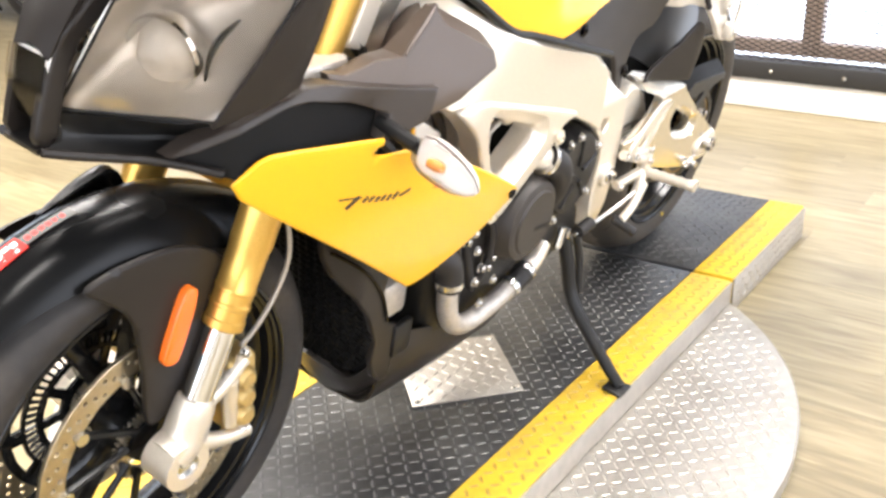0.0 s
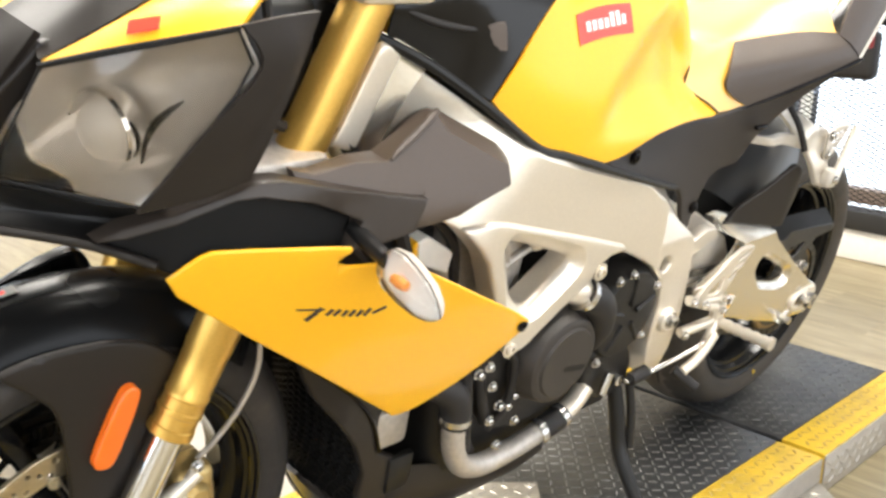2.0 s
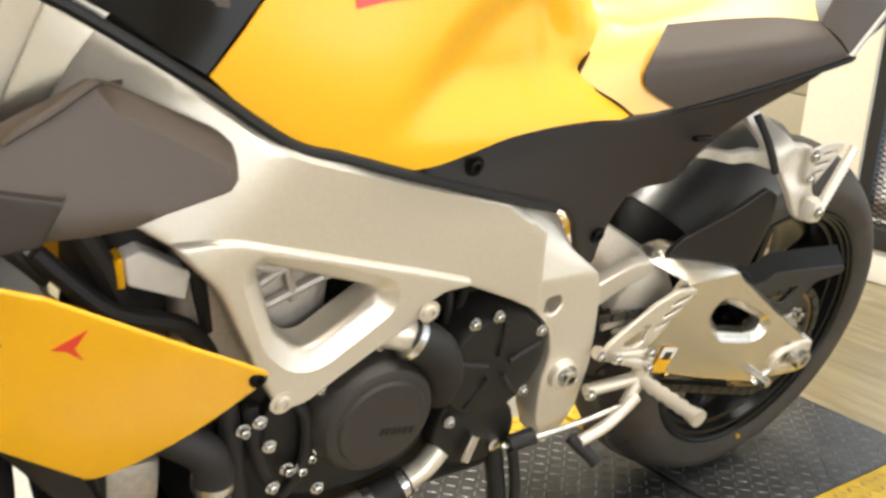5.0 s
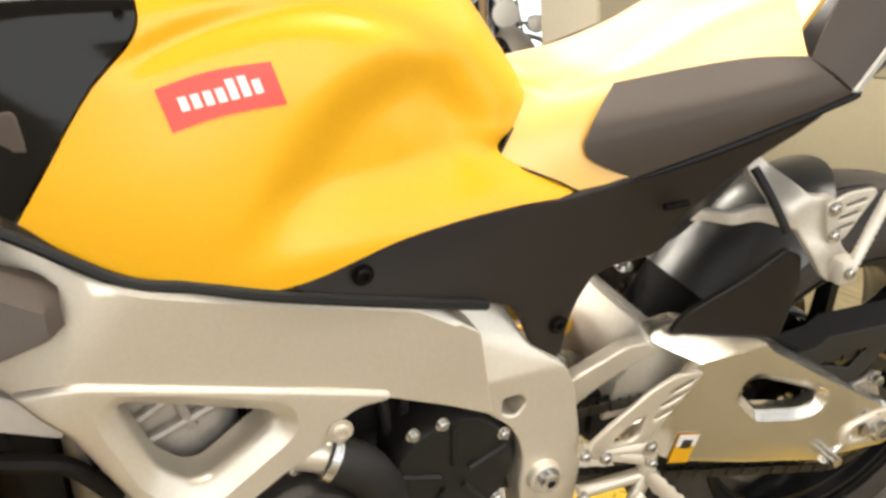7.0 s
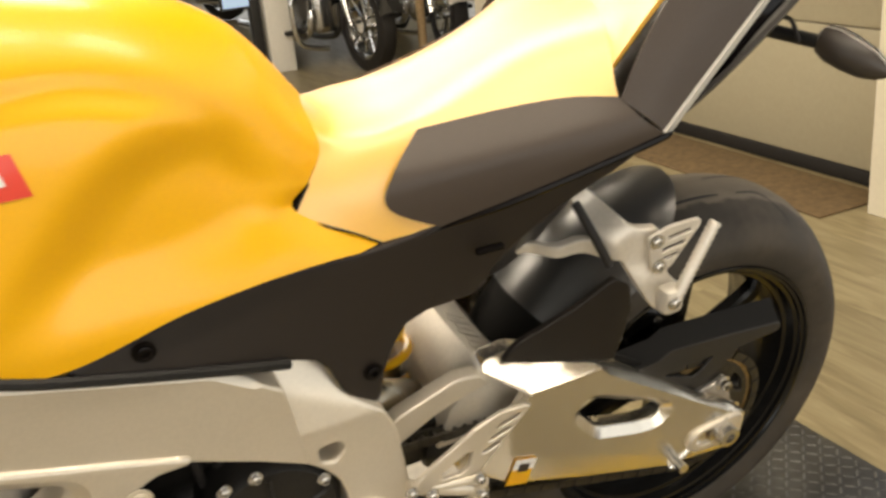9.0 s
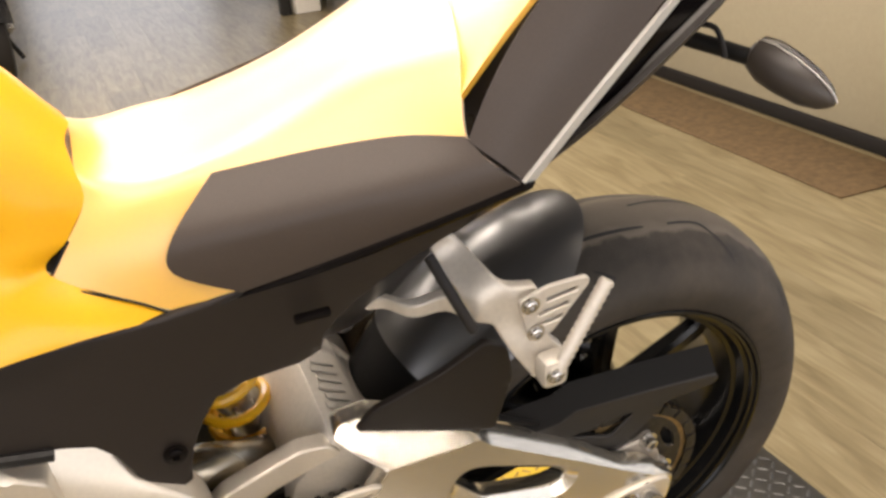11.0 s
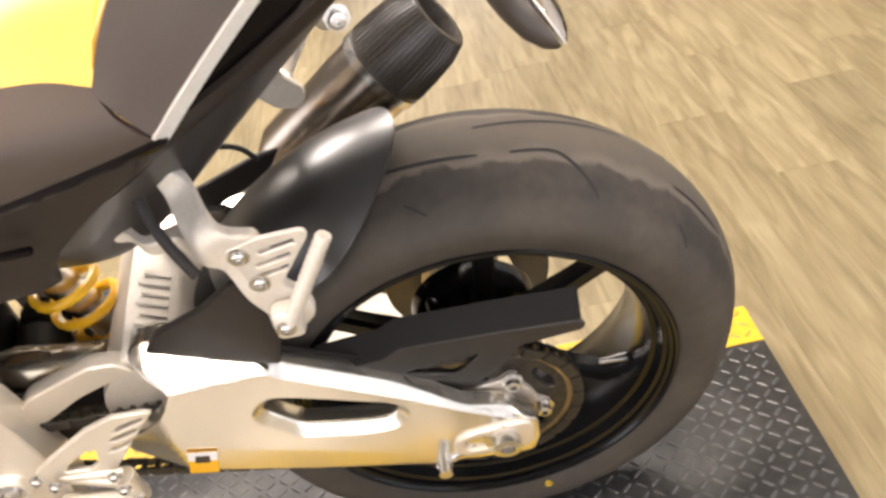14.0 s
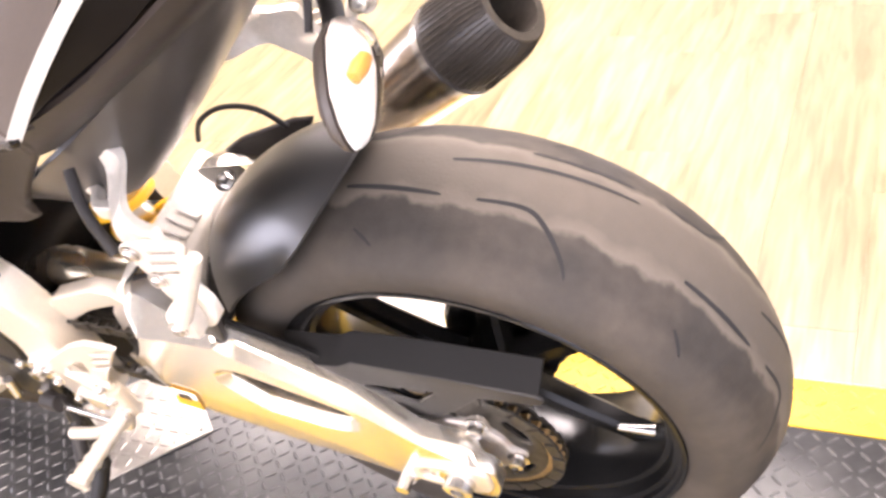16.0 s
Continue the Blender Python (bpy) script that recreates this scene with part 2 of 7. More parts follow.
def spline(pts, n=6, closed=False):
    """A Catmull-Rom line through points."""
    p = [Vector(q) for q in pts]
    k = len(p)
    out = []
    for i in range(k if closed else k - 1):
        a, b, c, d = (p[(i + j) % k] if closed else p[min(max(i + j, 0), k - 1)] for j in (-1, 0, 1, 2))
        for s in range(n):
            t = s / n
            out.append(0.5 * (2 * b + (c - a) * t + (2 * a - 5 * b + 4 * c - d) * t * t + (3 * b - a - 3 * c + d) * t ** 3))
    if not closed:
        out.append(p[-1])
    return out


def tube(pts, r, seg=12, smooth=5, bm=None, caps=True):
    """A round bar along points; r is one radius or one for each point."""
    rs = r if isinstance(r, (list, tuple)) else [r] * len(pts)
    line = spline(pts, smooth) if smooth else [Vector(q) for q in pts]
    rad = [v.x for v in spline([(q, 0, 0) for q in rs], smooth)] if smooth else list(rs)
    own = bm is None
    bm = bm or bmesh.new()
    rings, side = [], None
    for i, c in enumerate(line):
        d = (line[min(i + 1, len(line) - 1)] - line[max(i - 1, 0)]).normalized()
        if side is None:
            side = d.orthogonal().normalized()
        side = (side - d * side.dot(d)).normalized()
        up = d.cross(side)
        rings.append([bm.verts.new(c + rad[i] * (math.cos(a) * side + math.sin(a) * up)) for a in (2 * math.pi * k / seg for k in range(seg))])
    for a, b in zip(rings, rings[1:]):
        for k in range(seg):
            bm.faces.new((a[k], a[(k + 1) % seg], b[(k + 1) % seg], b[k]))
    if caps:
        bm.faces.new(rings[0][::-1])
        bm.faces.new(rings[-1])
    return bm


def lathe(profile, centre=(0, 0, 0), seg=64, closed=False, a0=0.0, a1=2 * math.pi, m=None):
    """Turns (offset along y, radius) points round the y axis through centre."""
    bm = bmesh.new()
    full = abs(a1 - a0 - 2 * math.pi) < 1e-6
    n = seg if full else seg + 1
    rings = []
    for k in range(n):
        a = a0 + (a1 - a0) * k / seg
        rings.append([bm.verts.new((centre[0] + r * math.cos(a), centre[1] + y, centre[2] + r * math.sin(a))) for y, r in profile])
    pn = len(profile)
    for k in range(seg):
        a, b = rings[k], rings[(k + 1) % n]
        for i in range(pn if closed else pn - 1):
            j = (i + 1) % pn
            bm.faces.new((a[i], a[j], b[j], b[i]))
    if m is not None:
        bmesh.ops.transform(bm, matrix=m, verts=bm.verts)
    bmesh.ops.remove_doubles(bm, verts=bm.verts, dist=1e-6)
    return bm


def net(rows, n=5, thick=0.0, outward=(0, -1, 0), closed=False):
    """A smooth sheet through a net of points, with thickness away from 'outward'."""
    fine = [spline(r, n) for r in rows]
    cols = [spline(c, n) for c in zip(*fine)]
    bm = bmesh.new()
    grid = [[bm.verts.new(p) for p in c] for c in cols]
    for a, b in zip(grid, grid[1:]):
        for i in range(len(a) - 1):
            bm.faces.new((a[i], a[i + 1], b[i + 1], b[i]))
    bm.normal_update()
    if thick:
        if sum((f.normal.dot(Vector(outward)) for f in bm.faces)) < 0:
            bmesh.ops.reverse_faces(bm, faces=bm.faces)
        shell(bm, thick)
    return bm


def shell(bm, thick):
    """Gives an open sheet a back and edges."""
    bm.normal_update()
    front = bm.verts[:]
    faces = bm.faces[:]
    rim = [e for e in bm.edges if len(e.link_faces) == 1]
    back = {v: bm.verts.new(v.co - v.normal * thick) for v in front}
    for f in faces:
        bm.faces.new([back[v] for v in reversed(f.verts)])
    for e in rim:
        f = e.link_faces[0]
        vs = list(f.verts)
        a, b = e.verts
        if vs[(vs.index(a) + 1) % len(vs)] is not b:
            a, b = b, a
        bm.faces.new((b, a, back[a], back[b]))
    return bm


def chaikin(pts, rounds=2, keep=0.22):
    for _ in range(rounds):
        out = []
        for i, a in enumerate(pts):
            b = pts[(i + 1) % len(pts)]
            out += [(a[0] + (b[0] - a[0]) * keep, a[1] + (b[1] - a[1]) * keep), (b[0] + (a[0] - b[0]) * keep, b[1] + (a[1] - b[1]) * keep)]
        pts = out
    return pts


def fillet(pts, r=0.008, n=4):
    """The same outline with its corners rounded to about r."""
    out = []
    for i, p in enumerate(pts):
        p, a, b = Vector(p), Vector(pts[i - 1]), Vector(pts[(i + 1) % len(pts)])
        u, v = a - p, b - p
        du, dv = min(r, u.length * 0.45), min(r, v.length * 0.45)
        a, b = p + u.normalized() * du, p + v.normalized() * dv
        for k in range(n + 1):
            t = k / n
            q = a * (1 - t) ** 2 + p * (2 * t * (1 - t)) + b * t * t
            out.append((q.x, q.y))
    return out


def rim_distance(loop):
    """How far a point of the side view lies from a loop."""
    A = np.array(loop)
    B = np.roll(A, -1, 0)

    def f(x, z):
        ap, ab = np.array((x, z)) - A, B - A
        t = np.clip((ap * ab).sum(1) / np.maximum((ab * ab).sum(1), 1e-12), 0, 1)
        return float(np.sqrt(((ap - ab * t[:, None]) ** 2).sum(1)).min())
    return f


def grown(loop, w):
    """A loop moved outwards by w."""
    area = sum(a[0] * b[1] - b[0] * a[1] for a, b in zip(loop, loop[1:] + loop[:1]))
    out = []
    for i, p in enumerate(loop):
        a, b = loop[i - 1], loop[(i + 1) % len(loop)]
        d = Vector((b[0] - a[0], b[1] - a[1])).normalized() * (1 if area > 0 else -1)
        out.append((p[0] + d.y * w, p[1] - d.x * w))
    return out + out[:1]


def inside(p, loop):
    hit = False
    j = len(loop) - 1
    for i in range(len(loop)):
        (xi, yi), (xj, yj) = loop[i], loop[j]
        if (yi > p[1]) != (yj > p[1]) and p[0] < (xj - xi) * (p[1] - yi) / (yj - yi) + xi:
            hit = not hit
        j = i
    return hit


def dense(loop, step):
    out = []
    for i, a in enumerate(loop):
        b = loop[(i + 1) % len(loop)]
        n = max(1, int(math.dist(a, b) / step))
        out += [(a[0] + (b[0] - a[0]) * k / n, a[1] + (b[1] - a[1]) * k / n) for k in range(n)]
    return out


def panel(outline, yf, thick, holes=(), edge=0.005, step=0.014, rounds=2, back=None, creases=()):
    """A plate cut from the side view (x, z), bent to y = yf(x, z), with rounded edges and holes that go through."""
    rim_step = min(step * 0.6, 0.008)
    loops = [dense(chaikin(outline, rounds) if rounds else outline, rim_step)]
    loops += [dense(chaikin(h, rounds) if rounds else h, rim_step) for h in holes]
    segs = [(np.array(l), np.roll(np.array(l), -1, 0)) for l in loops]
    A = np.concatenate([s[0] for s in segs])
    B = np.concatenate([s[1] for s in segs])

    def far(p):
        ap, ab = np.array(p) - A, B - A
        t = np.clip((ap * ab).sum(1) / np.maximum((ab * ab).sum(1), 1e-12), 0, 1)
        return float(np.sqrt((((ap - ab * t[:, None])) ** 2).sum(1)).min())

    def within(p):
        return inside(p, loops[0]) and not any(inside(p, h) for h in loops[1:])

    pts = [p for l in loops for p in l]
    rim = len(pts)
    cons, at = [], 0
    for l in loops:
        cons += [(at + i, at + (i + 1) % len(l)) for i in range(len(l))]
        at += len(l)
    for l in loops:
        n = len(l)
        for i, p in enumerate(l):
            a, b = l[i - 1], l[(i + 1) % n]
            d = Vector((b[0] - a[0], b[1] - a[1]))
            if d.length < 1e-9:
                continue
            d.normalize()
            for s in (1, -1):
                for k in (0.12, 0.38, 0.68, 1.0):
                    q = (p[0] - s * d.y * edge * k, p[1] + s * d.x * edge * k)
                    if within(q) and far(q) > edge * k * 0.9:
                        pts.append(q)
    for line in creases:
        q = []
        for a, b in zip(line, line[1:]):
            n = max(1, int(math.dist(a, b) / step))
            q += [(a[0] + (b[0] - a[0]) * k / n, a[1] + (b[1] - a[1]) * k / n) for k in range(n)]
        q = [p for p in q + [line[-1]] if within(p) and far(p) > edge * 1.2]
        cons += [(len(pts) + i, len(pts) + i + 1) for i in range(len(q) - 1)]
        pts += q
    lo, hi = np.array(loops[0]).min(0), np.array(loops[0]).max(0)
    for i in range(int((hi[0] - lo[0]) / step) + 1):
        for j in range(int((hi[1] - lo[1]) / step) + 1):
            q = (lo[0] + step * (i + 0.5 * (j % 2)), lo[1] + step * j)
            if within(q) and far(q) > edge * 1.5:
                pts.append(q)
    vs, _, fs, _, _, _ = delaunay_2d_cdt([Vector(p) for p in pts], cons, [], 0, 1e-7)
    bm = bmesh.new()
    front, behind = [], []
    for v in vs:
        d = min(far(v), edge)
        drop = edge * (1 - math.sqrt(max(0, 1 - (1 - d / edge) ** 2)))
        y = yf(v.x, v.y)
        front.append(bm.verts.new((v.x, y + drop, v.y)))
        behind.append(bm.verts.new((v.x, (back if back is not None else y + thick), v.y)))
    for f in fs:
        c = (sum(vs[i].x for i in f) / len(f), sum(vs[i].y for i in f) / len(f))
        if within(c):
            bm.faces.new([front[i] for i in f])
            bm.faces.new([behind[i] for i in reversed(f)])
    for i, v in enumerate(front):
        v.index = i
    bm.verts.index_update()
    pair = dict(zip(front, behind))
    for e in [e for e in bm.edges if len(e.link_faces) == 1 and e.verts[0] in pair and e.verts[1] in pair]:
        a, b = e.verts
        bm.faces.new((a, b, pair[b], pair[a]))
    loose = [v for v in bm.verts if not v.link_faces]
    bmesh.ops.delete(bm, geom=loose, context="VERTS")
    return bm


def ysurf(known, power=2.0):
    """y over the side view from a few known (x, z, y)."""
    k = np.array(known)

    def f(x, z):
        d = (k[:, 0] - x) ** 2 + (k[:, 1] - z) ** 2 + 1e-5
        w = d ** (-power / 2)
        return float((w * k[:, 2]).sum() / w.sum())
    return f


def qsurf(known, tight=1e-4):
    """A smooth curved sheet y over the side view, nearest to known (x, z, y)."""
    k = np.array(known)
    c = k[:, :2].mean(0)
    basis = lambda x, z: np.stack([np.ones_like(x), x, z, x * x, x * z, z * z], -1)
    A = basis(k[:, 0] - c[0], k[:, 1] - c[1])
    w = np.linalg.solve(A.T @ A + tight * np.diag([0, 0, 0, 1, 1, 1]), A.T @ k[:, 2])
    return lambda x, z: float(basis(np.array(x - c[0]), np.array(z - c[1])) @ w)


def bar_row(n, p, along, up, width, height, material, parent, name, place, tall=()):
    """A row of n plain bars standing in for a word; place() lays each corner on its surface."""
    a, u = Vector(along).normalized(), Vector(up).normalized()
    gap = width / n
    for k in range(n):
        h = height * (1.45 if k in tall else 1.0)
        bm = bmesh.new()
        x0, x1 = -width / 2 + gap * (k + 0.12), -width / 2 + gap * (k + 0.80)
        rows = [[place(Vector(p) + a * (x0 + (x1 - x0) * i / 2) + u * (-height / 2 + h * j / 2)) for i in range(3)] for j in range(3)]
        part(name, net(rows, 1, 0.0008, (0, -1, 0)), material, parent)


def bolt(c, r=0.006, h=0.006, bm=None, hexa=True, axis=(0, -1, 0)):
    """A washer and a socket head that stick out along axis."""
    own = bm is None
    bm = bm or bmesh.new()
    m = Matrix.Translation(c) @ Vector((0, -1, 0)).rotation_difference(Vector(axis)).to_matrix().to_4x4()
    b = lathe([(0, 0.0001), (0, r * 1.5), (-0.0015, r * 1.5), (-0.0016, r), (-h, r), (-h - 0.001, r * 0.8), (-h - 0.001, r * 0.5), (-h * 0.5, r * 0.45), (-h * 0.5, 0.0001)], seg=12)
    join(bm, b, m)
    return bm


def from_lists(verts, faces, name, material, smooth=False):
    me = bpy.data.meshes.new(name)
    me.from_pydata(verts, [], faces)
    me.materials.append(material)
    if smooth:
        me.shade_smooth()
    me.update()
    return me


# ---- the shop: floor, lift, walls ----
def floor_board(name, c1, c2, c3):
    """Wood-look vinyl: long grain, knots and a tint of its own for each plank."""
    m = bpy.data.materials.new(name)
    m.use_nodes = True
    nt = m.node_tree
    b = nt.nodes["Principled BSDF"]
    tc = nt.nodes.new("ShaderNodeTexCoord")
    info = nt.nodes.new("ShaderNodeObjectInfo")
    add = nt.nodes.new("ShaderNodeVectorMath")
    add.operation = "ADD"
    off = nt.nodes.new("ShaderNodeVectorMath")
    off.operation = "SCALE"
    off.inputs[0].default_value = (13.0, 29.0, 7.0)
    nt.links.new(info.outputs["Random"], off.inputs["Scale"])
    nt.links.new(tc.outputs["Object"], add.inputs[0])
    nt.links.new(off.outputs["Vector"], add.inputs[1])
    mp = nt.nodes.new("ShaderNodeMapping")
    mp.inputs["Scale"].default_value = (14, 1.6, 1)
    nt.links.new(add.outputs["Vector"], mp.inputs["Vector"])
    g = nt.nodes.new("ShaderNodeTexNoise")
    g.inputs["Scale"].default_value, g.inputs["Detail"].default_value, g.inputs["Distortion"].default_value = 2.2, 7, 0.9
    nt.links.new(mp.outputs["Vector"], g.inputs["Vector"])
    fine = nt.nodes.new("ShaderNodeTexNoise")
    mp2 = nt.nodes.new("ShaderNodeMapping")
    mp2.inputs["Scale"].default_value = (160, 9, 1)
    nt.links.new(add.outputs["Vector"], mp2.inputs["Vector"])
    fine.inputs["Scale"].default_value = 1.0
    nt.links.new(mp2.outputs["Vector"], fine.inputs["Vector"])
    cr = nt.nodes.new("ShaderNodeValToRGB")
    cr.color_ramp.elements[0].position, cr.color_ramp.elements[0].color = 0.30, (*c1, 1)
    cr.color_ramp.elements[1].position, cr.color_ramp.elements[1].color = 0.72, (*c3, 1)
    e = cr.color_ramp.elements.new(0.5)
    e.color = (*c2, 1)
    mixv = nt.nodes.new("ShaderNodeMath")
    mixv.operation = "MULTIPLY_ADD"
    mixv.inputs[1].default_value, mixv.inputs[2].default_value = 0.25, -0.12
    nt.links.new(fine.outputs["Fac"], mixv.inputs[0])
    sm = nt.nodes.new("ShaderNodeMath")
    sm.operation = "ADD"
    nt.links.new(g.outputs["Fac"], sm.inputs[0])
    nt.links.new(mixv.outputs["Value"], sm.inputs[1])
    nt.links.new(sm.outputs["Value"], cr.inputs["Fac"])
    vr = nt.nodes.new("ShaderNodeMapRange")
    vr.inputs["To Min"].default_value, vr.inputs["To Max"].default_value = 0.84, 1.14
    nt.links.new(info.outputs["Random"], vr.inputs["Value"])
    sc = nt.nodes.new("ShaderNodeVectorMath")
    sc.operation = "SCALE"
    nt.links.new(cr.outputs["Color"], sc.inputs[0])
    nt.links.new(vr.outputs["Result"], sc.inputs["Scale"])
    nt.links.new(sc.outputs["Vector"], b.inputs["Base Color"])
    b.inputs["Roughness"].default_value = 0.34
    bp = nt.nodes.new("ShaderNodeBump")
    bp.inputs["Strength"].default_value, bp.inputs["Distance"].default_value = 0.12, 0.001
    nt.links.new(fine.outputs["Fac"], bp.inputs["Height"])
    nt.links.new(bp.outputs["Normal"], b.inputs["Normal"])
    return m


PLANK = floor_board("wood_look_vinyl", (0.155, 0.119, 0.062), (0.226, 0.182, 0.100), (0.300, 0.249, 0.147))

PLASTER = mat("cream_wall_paint", (0.66, 0.60, 0.47), 0.7, 0, 0, 0.03, 60, 0.1, 300)
CEILING = mat("dark_painted_ceiling", (0.10, 0.10, 0.10), 0.85, 0, 0, 0.04, 30)
SKIRT = mat("white_skirting", (0.74, 0.70, 0.62), 0.45, 0, 0, 0.04, 60)
BLACKMETAL = mat("black_powder_coat", (0.022, 0.021, 0.020), 0.5, 0.2, 0, 0.1, 300)
DECK = mat("black_deck_plate", (0.040, 0.040, 0.040), 0.38, 0.5, 0, 0.2, 50, 0.1, 300, 0.45, 0, (0.12, 0.118, 0.112), 5.0, 0.6)
DECKY = mat("yellow_deck_paint", (0.62, 0.405, 0.022), 0.5, 0, 0, 0.10, 60, 0.1, 300, 0.35, 0, (0.34, 0.24, 0.05), 9.0, 0.5)
TIPS = mat("worn_black_tread", (0.065, 0.064, 0.062), 0.40, 0.4, 0, 0.3, 50, 0.1, 300, 0.5, 0, (0.15, 0.148, 0.14), 5.0, 0.6)
# border yellow darkened: shading of the raised bars and dirt round them, in colour
TIPSY = mat("shaded_dirty_yellow_tread", (0.34, 0.215, 0.03), 0.45, 0, 0, 0.2, 60, 0.1, 300, 0.35, 0, (0.26, 0.20, 0.08), 9.0, 0.6)
DIAMOND = mat("bare_tread_plate", (0.44, 0.41, 0.36), 0.44, 0.7, 0, 0.10, 60, 0.1, 200, 0.5, 0, (0.33, 0.30, 0.26), 6.0, 0.5)
DOORP = mat("beige_sectional_door", (0.37, 0.325, 0.225), 0.5, 0, 0, 0.03, 60, 0.15, 200)

floor = solid("floor", box((-6, -5, FLOOR - 0.05), (6.5, 12, FLOOR - 0.0025)), PLANK, "worn light wood-look plank floor of a shop", "floor")


def tread(x0, x1, y0, y1, z, material, name, parent, keep=None, pitch=0.0205, high=0.0016):
    """Raised bars of tread plate, turned by half right angles in turn."""
    vs, fs = [], []
    nx, ny = int((x1 - x0) / pitch), int((y1 - y0) / pitch)
    for i in range(nx):
        for j in range(ny):
            cx, cy = x0 + (i + 0.5) * (x1 - x0) / nx, y0 + (j + 0.5) * (y1 - y0) / ny
            if keep and not keep(cx, cy):
                continue
            a = radians(45 if (i + j) % 2 else -45)
            c, s = math.cos(a), math.sin(a)
            k = len(vs)
            for u, v, h in ((-0.0102, 0, 0), (-0.006, 0.0028, 0), (0.006, 0.0028, 0), (0.0102, 0, 0), (0.006, -0.0028, 0), (-0.006, -0.0028, 0), (-0.0062, 0, high), (0.0062, 0, high)):
                vs.append((cx + u * c - v * s, cy + u * s + v * c, z + h))
            fs += [(k, k + 6, k + 1), (k + 1, k + 6, k + 7, k + 2), (k + 2, k + 7, k + 3), (k + 3, k + 7, k + 4), (k + 4, k + 7, k + 6, k + 5), (k + 5, k + 6, k)]
    me = from_lists([(x, y, zz) for x, y, zz in vs], [f[::-1] for f in fs], name, material)
    ob = new(name, me)
    ob.parent = parent
    ob["kind"] = "stuff"
    return ob


# the lift: a long black deck with yellow borders, on a round bare plate
Y0, YI0, YI1, Y1 = -0.338, -0.245, 0.168, 0.262
XJ, XE, XF = -0.078, 0.450, -2.35
DISC_TOP = -0.055
lift = thing("motorcycle_lift", "low display lift with black tread-plate deck and yellow painted borders", "lift")
for xa, xb, tag in ((XF, XJ - 0.007, "deck"), (XJ + 0.007, XE, "ramp_deck")):
    lo = DISC_TOP + 0.001 if tag == "deck" else FLOOR
    d = part(tag, box((xa, YI0, lo), (xb, YI1, 0), 0.003), DECK, lift, "black tread plate with worn grey patches")
    tread(xa + 0.01, xb - 0.01, YI0 + 0.004, YI1 - 0.004, 0.0, TIPS, "tread_pattern", d)
    for ya, yb in ((Y0, YI0 - 0.0005), (YI1 + 0.0005, Y1)):
        y = part("border", box((xa, ya, lo + 0.001), (xb, yb, 0.0004), 0.003), DECKY, lift, "yellow painted border strip")
        tread(xa + 0.01, xb - 0.01, ya + 0.006, yb - 0.006, 0.0004, TIPSY, "tread_pattern", y)
    for ya, yb in ((Y0 - 0.004, Y0 - 0.0005), (Y1 + 0.0005, Y1 + 0.004)):
        part("side_plate", box((xa, ya, lo + 0.0015), (xb, yb, -0.003), 0.001), DIAMOND, lift, "bare metal side plate")
# tread bars on the near side plate behind the joint
vs = tread(XJ + 0.012, XE - 0.01, FLOOR + 0.012, -0.012, 0, DIAMOND, "tread_pattern", lift, high=0.0015)
vs.matrix_basis = Matrix.Translation((0, Y0 - 0.004, 0)) @ Matrix.Rotation(radians(90), 4, "X")
plate = part("cover_plate", box((-0.11, -0.105, 0.0), (0.11, 0.105, 0.003), 0.001), DIAMOND, lift, "bare cover plate screwed to the deck")
plate.matrix_basis = pose(-0.735, -0.035, 0.002, 0, 0, 48)
tread(-0.104, 0.104, -0.099, 0.099, 0.003, DIAMOND, "tread_pattern", plate, high=0.0015)
for bx, by in ((-0.098, -0.094), (0.098, -0.094), (0.098, 0.094), (-0.098, 0.094)):
    part("screw", bolt((bx, by, 0.003), 0.004, 0.002, axis=(0, 0, 1)), STEEL, plate)

DC, DR = (-0.68, 0.09), 0.738
turn = thing("turntable", "round bare aluminium tread-plate turntable under the lift", "turntable")
bm = lathe([(FLOOR, 0.0001), (FLOOR, DR), (DISC_TOP - 0.004, DR), (DISC_TOP, DR - 0.004), (DISC_TOP, 0.0001)], seg=128)
bmesh.ops.transform(bm, matrix=Matrix.Translation((DC[0], DC[1], 0)) @ Matrix.Rotation(radians(90), 4, "X"), verts=bm.verts)
top = part("disc", bm, DIAMOND, turn, "bare tread-plate disc")
tread(DC[0] - DR, DC[0] + DR, -0.66, Y0 - 0.008, DISC_TOP, DIAMOND, "tread_pattern", top, lambda x, y: math.hypot(x - DC[0], y - DC[1]) < DR - 0.02, high=0.0015)

# walls
WX, DOORX = 1.65, 1.86
JAMB, DOOR_END = 0.945, 3.35


def wall(name, lo, hi, label, material=PLASTER):
    return solid(name, box(lo, hi), material, label, "wall")


wall("wall_rear_low", (WX, -5, FLOOR), (WX + 0.22, 0.70, 0.024), "cream painted wall below the windows")
wall("wall_rear_pier", (WX, 0.705, FLOOR), (DOORX + 0.05, JAMB, CEIL), "cream painted wall pier beside the door")
wall("wall_rear_top", (WX, -5, 2.3), (WX + 0.22, 0.70, CEIL), "cream painted wall above the windows")
wall("wall_door_head", (DOORX - 0.02, JAMB + 0.002, 2.45), (DOORX + 0.2, DOOR_END, CEIL), "cream wall over the sectional door")
wall("wall_rear_far", (DOORX - 0.02, DOOR_END, FLOOR), (DOORX + 0.2, 3.95, CEIL), "cream painted wall beyond the door")
wall("wall_back_room", (DOORX + 0.2, 3.75, FLOOR), (3.9, 3.95, CEIL), "grey painted wall behind the garage door", PLASTER)
wall("wall_east", (3.9, 3.75, FLOOR), (4.1, 5.8, CEIL), "grey painted side wall of the shop")
